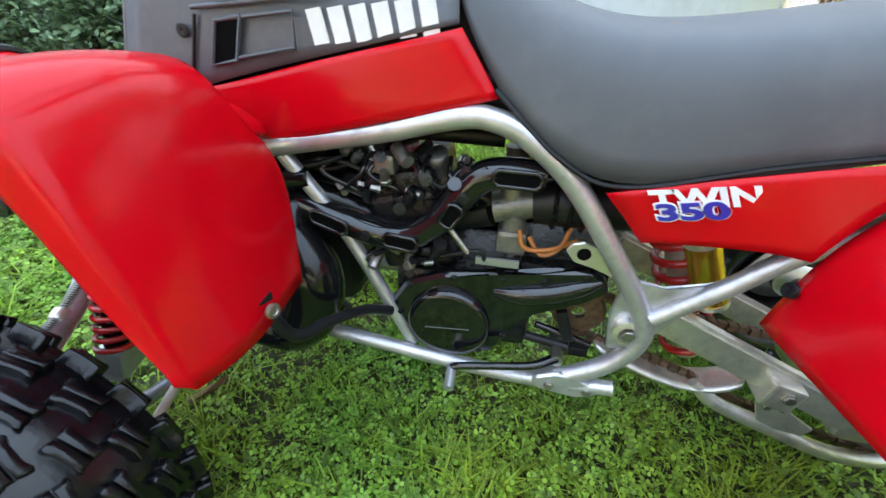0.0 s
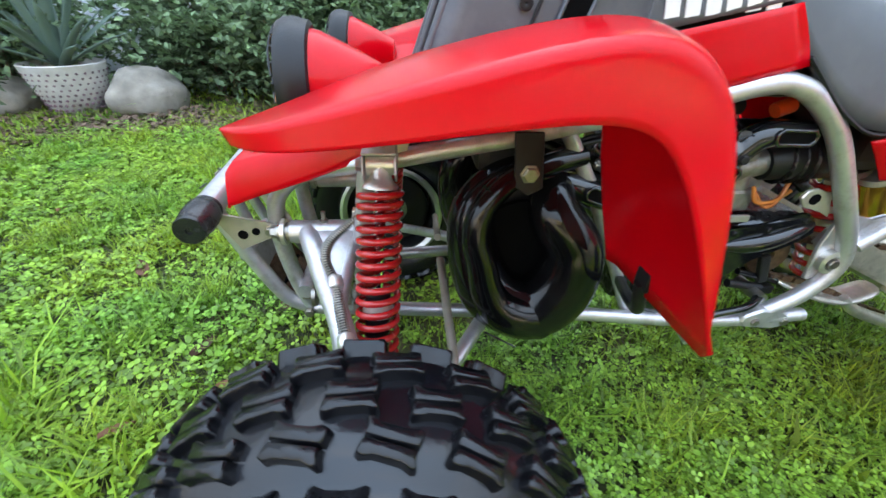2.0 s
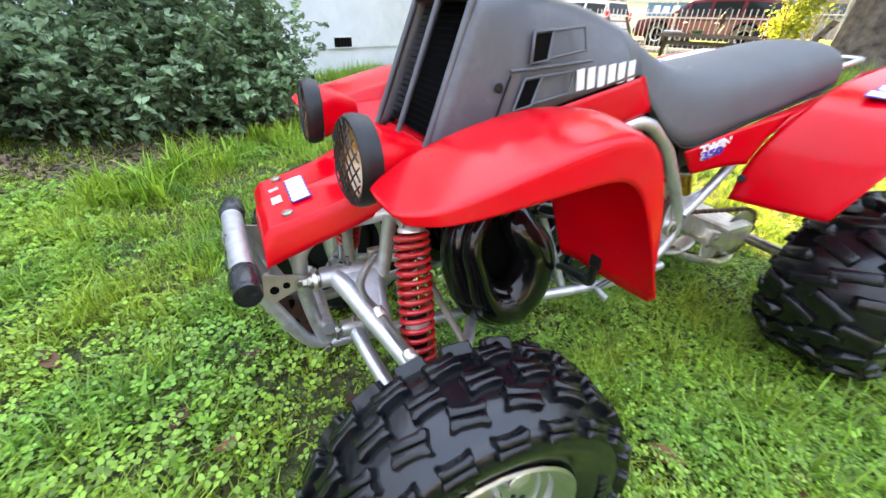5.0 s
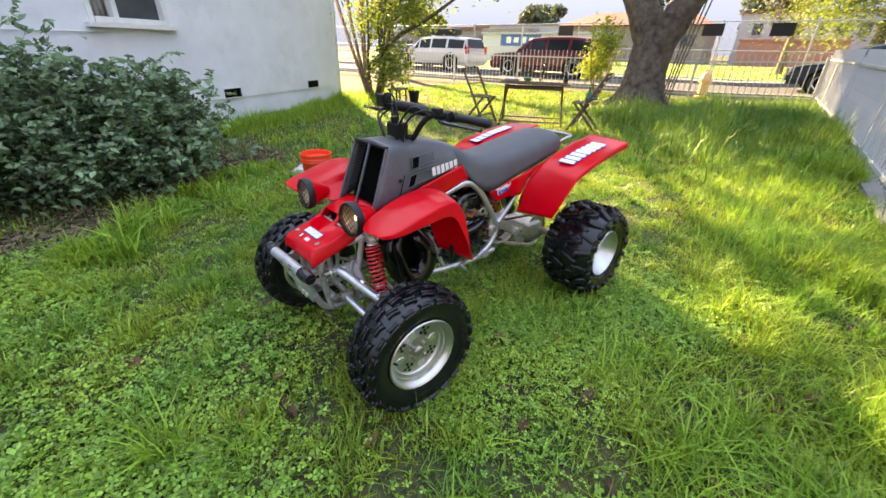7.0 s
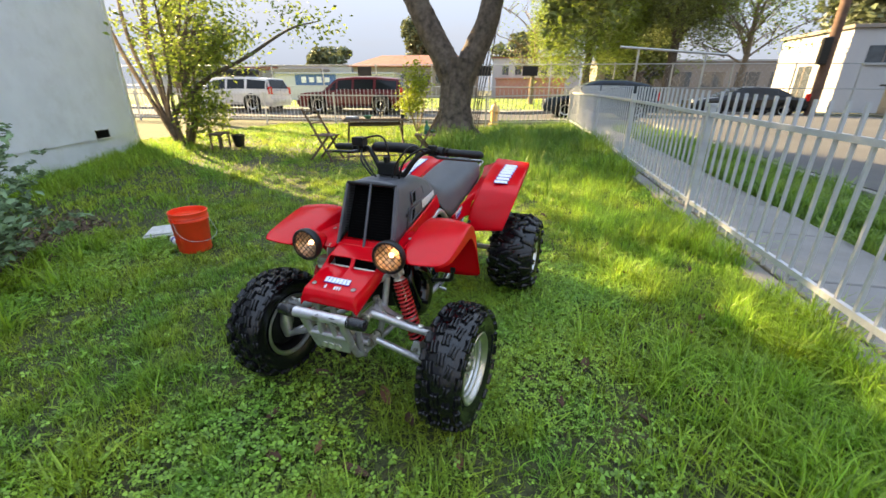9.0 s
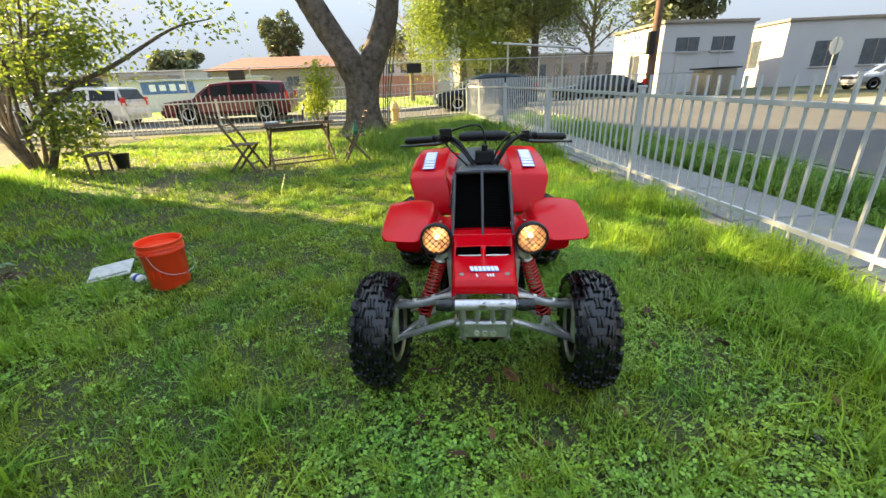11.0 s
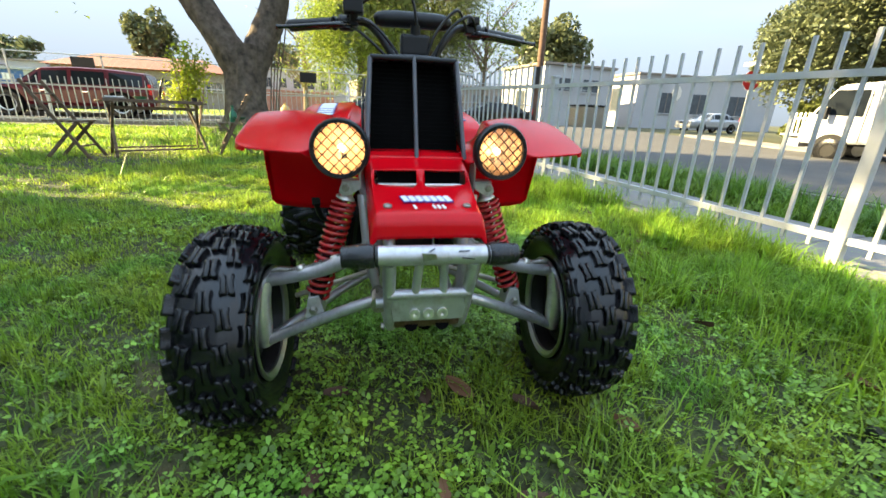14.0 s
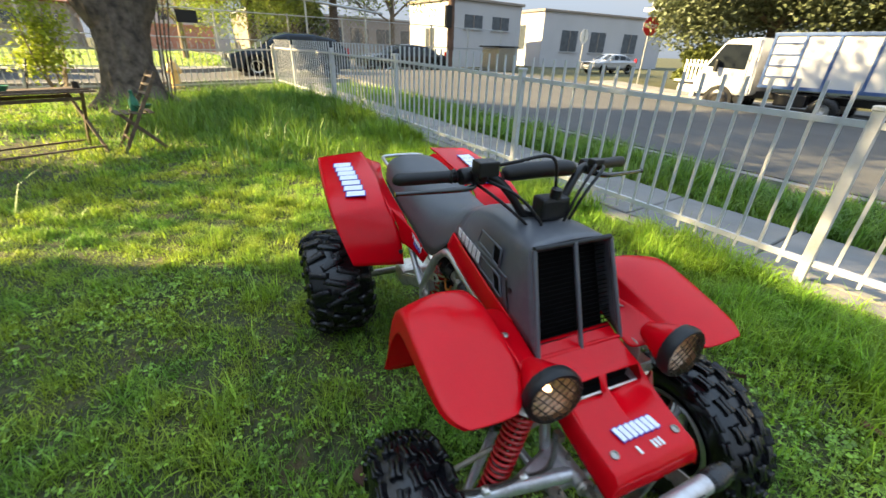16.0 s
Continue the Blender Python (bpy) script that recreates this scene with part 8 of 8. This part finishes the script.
# headlights
for s in (1, -1):
    hl = new("headlight")
    hl.parent = quad
    hl["label"] = "round lit headlight behind a wire guard"
    c, d = Vector(sy((1.318, .178, .682), s)), Vector((1, .06 * s, .02)).normalized()
    turned("bucket", [(0, -.088), (.020, -.087), (.034, -.06), (.052, -.02), (.056, 0), (.053, .002)], c, d, RED, hl, "red plastic headlight bucket", n=32, caps=False)
    turned("guard_ring", [(.056, -.012), (.061, -.010), (.0640, .004), (.0635, .014), (.060, .020), (.053, .018), (.053, -.010)], c, d, BLACKM, hl, "black rubber guard ring", n=36, closed=True)
    turned("reflector", [(.053, .008), (.046, -.010), (.030, -.026), (.010, -.033), (0, -.033)], c, d, REFL, hl, n=32, caps=False)
    turned("bulb", [(0, -.030), (.006, -.028), (.009, -.018), (.006, -.008), (0, -.006)], c, d, BULB, hl, "glowing bulb", n=14)
    ln = turned("lens", [(.0535, .009), (.045, .013), (.024, .018), (0, .019)], c, d, LENS, hl, "clear lens", n=32, caps=False)
    ln.visible_shadow = False
    m = axis_matrix(c, d)
    for k in range(-3, 4):
        hw = math.sqrt(max(0, .057 ** 2 - (k * .0165) ** 2))
        for g in (1, -1):
            r = Matrix.Rotation(radians(45 * g), 4, "Z")
            pts = [m @ r @ Vector((k * .0165, t * hw, .0220 + .004 * (1 - t * t))) for t in (-1, -.5, 0, .5, 1)]
            bm = bmesh.new()
            sweep(bm, pts, .0013, 5)
            part("guard_wire", bm, BLACKM, hl)
    boxpart("lamp_bracket", sy((1.276, .172, .648), s), (.03, .012, .045), STEEL, hl, bev=.003)

# radiator shroud
SHROUD = [
    [(1.205, .126, .650), (1.158, .124, .770), (1.118, .116, .872), (1.114, .106, .892), (1.113, .05, .899), (1.113, 0, .900)],
    [(1.085, .132, .697), (1.055, .130, .780), (1.02, .118, .872), (1.015, .100, .893), (1.01, .05, .904), (1.01, 0, .905)],
    [(.90, .128, .738), (.89, .122, .800), (.88, .100, .868), (.87, .078, .888), (.87, .04, .895), (.87, 0, .896)],
    [(.735, .123, .775), (.737, .112, .800), (.74, .090, .833), (.742, .066, .848), (.745, .03, .854), (.745, 0, .855)],
]
rows = [r + mirror_y(r[-2::-1]) for r in SHROUD]
shroud = panel("radiator_shroud", rows, GREY, quad, "grey plastic radiator shroud", sub=2, thick=.005, corners=1.0)
# flat black sheet in place of the shaded depth behind the louvres
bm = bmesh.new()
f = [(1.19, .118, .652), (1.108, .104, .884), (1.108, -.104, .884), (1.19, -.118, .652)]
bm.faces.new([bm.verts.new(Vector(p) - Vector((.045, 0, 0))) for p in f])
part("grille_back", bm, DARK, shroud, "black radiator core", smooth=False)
bm = bmesh.new()
a0, b0 = Vector((1.196, 0, .656)), Vector((1.113, 0, .884))
for k in range(1, 22):
    p = a0.lerp(b0, k / 22) - Vector((.018, 0, 0))
    w = .116 - .012 * k / 22
    box(bm, p, (.003, 2 * w, .0014), Matrix.Rotation(radians(-8), 3, "Y"))
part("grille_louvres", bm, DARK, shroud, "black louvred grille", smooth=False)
rod("grille_centre_bar", (1.207, 0, .648), (1.118, 0, .893), .0055, GREY, shroud)
for s in (1, -1):
    rod("grille_edge", sy((1.205, .123, .650), s), sy((1.116, .110, .888), s), .006, GREY, shroud)
rod("grille_top_edge", (1.115, -.11, .889), (1.115, .11, .889), .007, BLACKM, shroud)
rod("grille_bottom_edge", (1.203, -.122, .652), (1.203, .122, .652), .006, RED, shroud)


def shroud_at(a, b, s, lift):
    """A point on the shroud's side by its own two fractions."""
    u0 = a * 3
    i = min(int(u0), 2)
    u0 -= i
    v0 = b
    p = Vector(SHROUD[i][0]).lerp(Vector(SHROUD[i + 1][0]), u0)
    q = Vector(SHROUD[i][1]).lerp(Vector(SHROUD[i + 1][1]), u0)
    r = p.lerp(q, v0)
    return Vector((r.x, (r.y + lift) * s, r.z))


for s in (1, -1):
    # side vents as black plates standing for their shaded depth, seam and decal bars
    for out in (((1.023, .773), (.988, .778), (1.004, .731), (1.040, .725)), ((1.009, .842), (.972, .846), (.979, .801), (1.013, .797))):
        pts = []
        for x_, z_ in out:
            f_ = (z_ - .735) / .135
            pts.append(Vector((x_, (.1315 - .0125 * f_ * f_ + .0010) * s, z_)))
        plate("shroud_vent", pts, (0, .0012 * s, 0), DARK, shroud, "dark side vent opening", bev=0)
        # moulded lip round the opening, and the scoop behind it
        bm = bmesh.new()
        sweep(bm, [p + Vector((0, .0010 * s, 0)) for p in pts + pts[:2]], .0030, 8)
        part("vent_lip", bm, GREY, shroud)
        back = [pts[1] + Vector((-.002, .0008 * s, -.001)), pts[1] + Vector((-.066, .0005 * s, .006)), pts[2] + Vector((-.080, .0008 * s, .016)), pts[2] + Vector((-.002, .0008 * s, .003))]
        bm = bmesh.new()
        sweep(bm, [back[0], back[1], back[2], back[3]], .0024, 8)
        part("vent_scoop_rim", bm, GREY, shroud)
    bm = bmesh.new()
    sweep(bm, [Vector((x_, (.1325 - .0125 * ((z_ - .735) / .135) ** 2) * s, z_)) for x_, z_ in ((1.052, .786), (1.0, .790), (.93, .796), (.88, .800))], .0028, 8)
    part("shroud_ridge", bm, GREY, shroud)
    q = [shroud_at(.345, t, s, .001) for t in (.02, .5, .98)]
    bm = bmesh.new()
    sweep(bm, q, .0022, 6)
    part("shroud_seam", bm, BLACKM, shroud)
    turned("shroud_screw", [(.008, 0), (.008, .002), (.004, .003), (0, .001)], shroud_at(.30, .80, s, .001), (0, s, 0), BLACKM, shroud, n=14)
    for k in range(6):
        f = .665 + k * .054
        c = shroud_at(f, .50 - .02 * k, s, .0015)
        boxpart("shroud_decal", c, (.0185, .002, .036), WHITE, shroud, bev=0, rot=Matrix.Rotation(radians(10), 3, "Y") @ Matrix.Rotation(radians(3 * s), 3, "Z"))
    # red tank side panel
    TANK = [
        [(1.10, .131, .690), (1.02, .134, .705), (.90, .133, .735), (.80, .130, .755), (.731, .126, .771)],
        [(1.05, .134, .665), (.97, .138, .680), (.88, .138, .705), (.79, .134, .726), (.708, .128, .738)],
        [(.985, .131, .632), (.93, .134, .643), (.86, .135, .660), (.77, .132, .680), (.686, .126, .701)],
    ]
    panel("tank_side_panel", [[sy(p, s) for p in r] for r in TANK], RED, quad, "red tank side panel", sub=2, corners=.95)

# seat
SEAT = [
    [(.742, .100, .800), (.745, .082, .835), (.747, .045, .853), (.748, 0, .857)],
    [(.690, .125, .705), (.686, .105, .800), (.680, .055, .822), (.678, 0, .828)],
    [(.605, .136, .632), (.608, .118, .755), (.605, .070, .785), (.603, 0, .792)],
    [(.530, .140, .610), (.520, .126, .740), (.510, .080, .770), (.505, 0, .777)],
    [(.380, .141, .648), (.350, .132, .757), (.345, .090, .790), (.340, 0, .798)],
    [(.170, .145, .692), (.160, .138, .785), (.155, .095, .818), (.150, 0, .826)],
    [(.010, .140, .728), (.0, .132, .805), (-.005, .09, .838), (-.005, 0, .846)],
    [(-.060, .120, .745), (-.075, .110, .795), (-.078, .07, .815), (-.080, 0, .820)],
    [(-.065, .100, .735), (-.082, .09, .75), (-.085, .06, .76), (-.086, 0, .765)],
]
rows = [r + mirror_y(r[-2::-1]) for r in SEAT]
seat = panel("seat", rows, VINYL, quad, "worn grey vinyl seat", sub=2, thick=.012)
boxpart("seat_tear", (.50, .052, .7755), (.018, .006, .002), FUELHOSE, seat, bev=0, rot=Matrix.Rotation(radians(20), 3, "Z"))
for s in (1, -1):
    bm = bmesh.new()
    sweep(bm, spline([Vector(sy((p[0][0], p[0][1] + .001, p[0][2] + .006), s)) for p in SEAT[1:7]], 6), .003, 6)
    part("seat_piping", bm, BLACKM, seat)

# rear fenders and side panels
RFEND = [
    [(-.262, .407, .762), (-.265, .404, .788), (-.270, .30, .797), (-.272, .186, .804)],
    [(-.12, .419, .756), (-.12, .415, .778), (-.12, .30, .788), (-.12, .187, .789)],
    [(.05, .429, .734), (.05, .425, .755), (.05, .30, .764), (.05, .192, .763)],
    [(.19, .433, .706), (.195, .428, .726), (.20, .30, .734), (.20, .205, .732)],
    [(.262, .430, .676), (.264, .425, .690), (.257, .30, .698), (.252, .206, .698)],
    [(.310, .406, .590), (.308, .401, .594), (.312, .29, .594), (.325, .168, .605)],
    [(.343, .374, .494), (.341, .367, .491), (.347, .27, .480), (.352, .168, .470)],
]
BRIDGE = [
    [(.345, .145, .655), (.347, .156, .635), (.335, .170, .602)],
    [(.25, .145, .675), (.25, .175, .684), (.252, .208, .699)],
    [(.10, .148, .706), (.10, .172, .716), (.10, .200, .751)],
    [(-.08, .142, .744), (-.08, .166, .755), (-.08, .190, .783)],
    [(-.20, .10, .762), (-.20, .15, .768), (-.21, .190, .796)],
]
SIDE = [
    [(.552, .142, .606), (.44, .145, .634), (.365, .149, .652), (.268, .195, .692)],
    [(.525, .142, .577), (.43, .146, .595), (.365, .153, .607), (.312, .180, .635)],
    [(.500, .141, .547), (.42, .145, .554), (.366, .156, .560), (.338, .172, .562)],
]
for s in (1, -1):
    rf = panel("rear_fender", [[sy(p, s) for p in r] for r in RFEND], RED, quad, "red plastic rear fender", sub=3, corners=.8, cols=(1, 3), folds=(4,))
    panel("fender_bridge", [[sy(p, s) for p in r] for r in BRIDGE], RED, rf, sub=2)
    sp_ = panel("side_panel", [[sy(p, s) for p in r] for r in SIDE], RED, quad, "red side panel below the seat", sub=2, corners=.95)
    turned("fender_screw", [(.010, 0), (.009, .004), (.005, .005), (0, .003)], sy((.346, .178, .528), s), Vector(sy((1, .2, .3), s)), BLACKM, rf, n=14)
    # wide block lettering on the side panel
    right = Vector((-1 * s, 0, .16))
    upv = Vector((.52, 0, 1))
    for nm, tx, c_, w_, h_, m_, b_, lift in (("twin_lettering", "TWIN", (.4500, .613), .041, .033, WHITE, .0030, 0), ("number_backing", "350", (.4600, .5965), .049, .030, WHITE, .008, .0008), ("number_lettering", "350", (.4600, .5965), .049, .030, BLUED, .0036, .0020)):
        rr = right.normalized() if s > 0 else Vector((1, 0, -.16)).normalized()
        ax3 = Matrix((rr, upv.normalized(), Vector((0, s, 0)))).transposed().to_4x4()
        words(nm, tx, Matrix.Translation((c_[0], (.1478 + lift) * s, c_[1])) @ ax3 @ Matrix.Diagonal((w_, h_, 1, 1)), 1.0, m_, sp_, bold=b_ / w_ * .5)
    # plain white bars on the top of the fender
    for k in range(7):
        t = (k + .5) / 7
        x_ = .205 - .325 * t
        z_ = float(np.interp(x_, [-.27, -.12, .05, .20], [.797, .788, .764, .734])) + .0022
        rt3 = Matrix.Rotation(radians(10), 3, "Y") @ Matrix.Rotation(radians(-5 * s), 3, "X") @ Matrix.Rotation(radians(12 * s), 3, "Z")
        boxpart("decal_shadow", sy((x_, .316, z_ - .0008), s), (.046, .082, .002), BLUED, rf, bev=0, rot=rt3)
        boxpart("fender_decal", sy((x_, .316, z_), s), (.038, .074, .002), WHITE, rf, bev=0, rot=rt3)
tube("grab_bar", [(.0, .10, .76), (-.13, .105, .785), (-.19, .09, .79), (-.205, 0, .79), (-.19, -.09, .79), (-.13, -.105, .785), (.0, -.10, .76)], .008, SILVER, quad)
boxpart("tail_bracket", (-.10, 0, .765), (.06, .16, .03), BLACKM, quad, bev=.006)

# handlebar
hb = new("handlebar")
hb.parent = quad
hb.matrix_local = Matrix.Translation((.97, .015, 0)) @ Matrix.Rotation(radians(-1), 4, "Z") @ Matrix.Diagonal((1, .95, 1, 1)) @ Matrix.Translation((-.92, 0, 0))
tube("bar", [(.80, -.365, .990), (.835, -.22, .998), (.872, -.145, 1.0), (.893, -.10, .965), (.905, -.055, .905), (.907, -.02, .897), (.907, .02, .897), (.905, .055, .905), (.893, .10, .965), (.872, .145, 1.0), (.835, .22, .998), (.80, .365, .990)], .0115, BLACKM, hb, "black handlebar tube", n=6)
tube("cross_bar_pad", [(.878, -.115, 1.004), (.880, -.09, 1.010), (.880, 0, 1.012), (.880, .09, 1.010), (.878, .115, 1.004)], [.012, .021, .022, .021, .012], BLACKM, hb, "black foam cross-bar pad")
for s in (1, -1):
    tube("grip", [(.797, .375 * s, .989), (.800, .365 * s, .990), (.82, .29 * s, .995), (.832, .24 * s, .998), (.834, .235 * s, .998)], [.014, .0165, .0155, .016, .02], BLACKM, hb, "black rubber grip")
    turned("switch_housing", [(.018, -.022), (.021, -.018), (.021, .018), (.018, .022)], (.842, .20 * s, .999), (.2, s, 0), BLACKM, hb, n=18)
    tube("lever", [(.875, .185 * s, .990), (.895, .22 * s, .985), (.882, .30 * s, .980), (.862, .385 * s, .975), (.860, .40 * s, .975)], [.008, .0075, .006, .005, .007], BLACKG, hb, "black hand lever")
    boxpart("lever_perch", (.868, .178 * s, .998), (.035, .03, .024), BLACKM, hb, bev=.005)
    rod("clamp", (.907, .03 * s, .88), (.907, .03 * s, .915), .017, BLACKM, hb)
boxpart("brake_reservoir", (.895, -.175, 1.032), (.045, .056, .036), BLACKM, hb, "square black brake fluid reservoir", bev=.004)
rod("reservoir_neck", (.885, -.175, 1.0), (.892, -.175, 1.018), .012, BLACKM, hb)
boxpart("clutch_switch", (.885, .185, 1.02), (.03, .035, .02), BLACKM, hb, bev=.004)
boxpart("instrument_pod", (.945, .0, .935), (.05, .085, .055), BLACKM, hb, "black instrument pod", bev=.008)
rod("ignition_key_switch", (.955, .0, .955), (.96, .0, .985), .014, BLACKM, hb)
for pts in ([(.90, .16, 1.0), (.95, .12, 1.03), (.97, .06, .97), (.97, .03, .90)], [(.87, .20, 1.0), (.94, .16, 1.02), (.965, .09, .97), (.955, .05, .88)], [(.89, -.17, 1.0), (.96, -.12, .98), (.98, -.06, .92), (.97, -.03, .87)], [(.85, -.20, 1.01), (.93, -.12, 1.05), (.95, -.02, 1.06), (.945, .01, .97)], [(.85, -.19, .99), (.93, -.15, .96), (.955, -.09, .91), (.95, -.06, .88)]):
    tube("cable", pts, .0042, BLACKM, hb, seg=8)
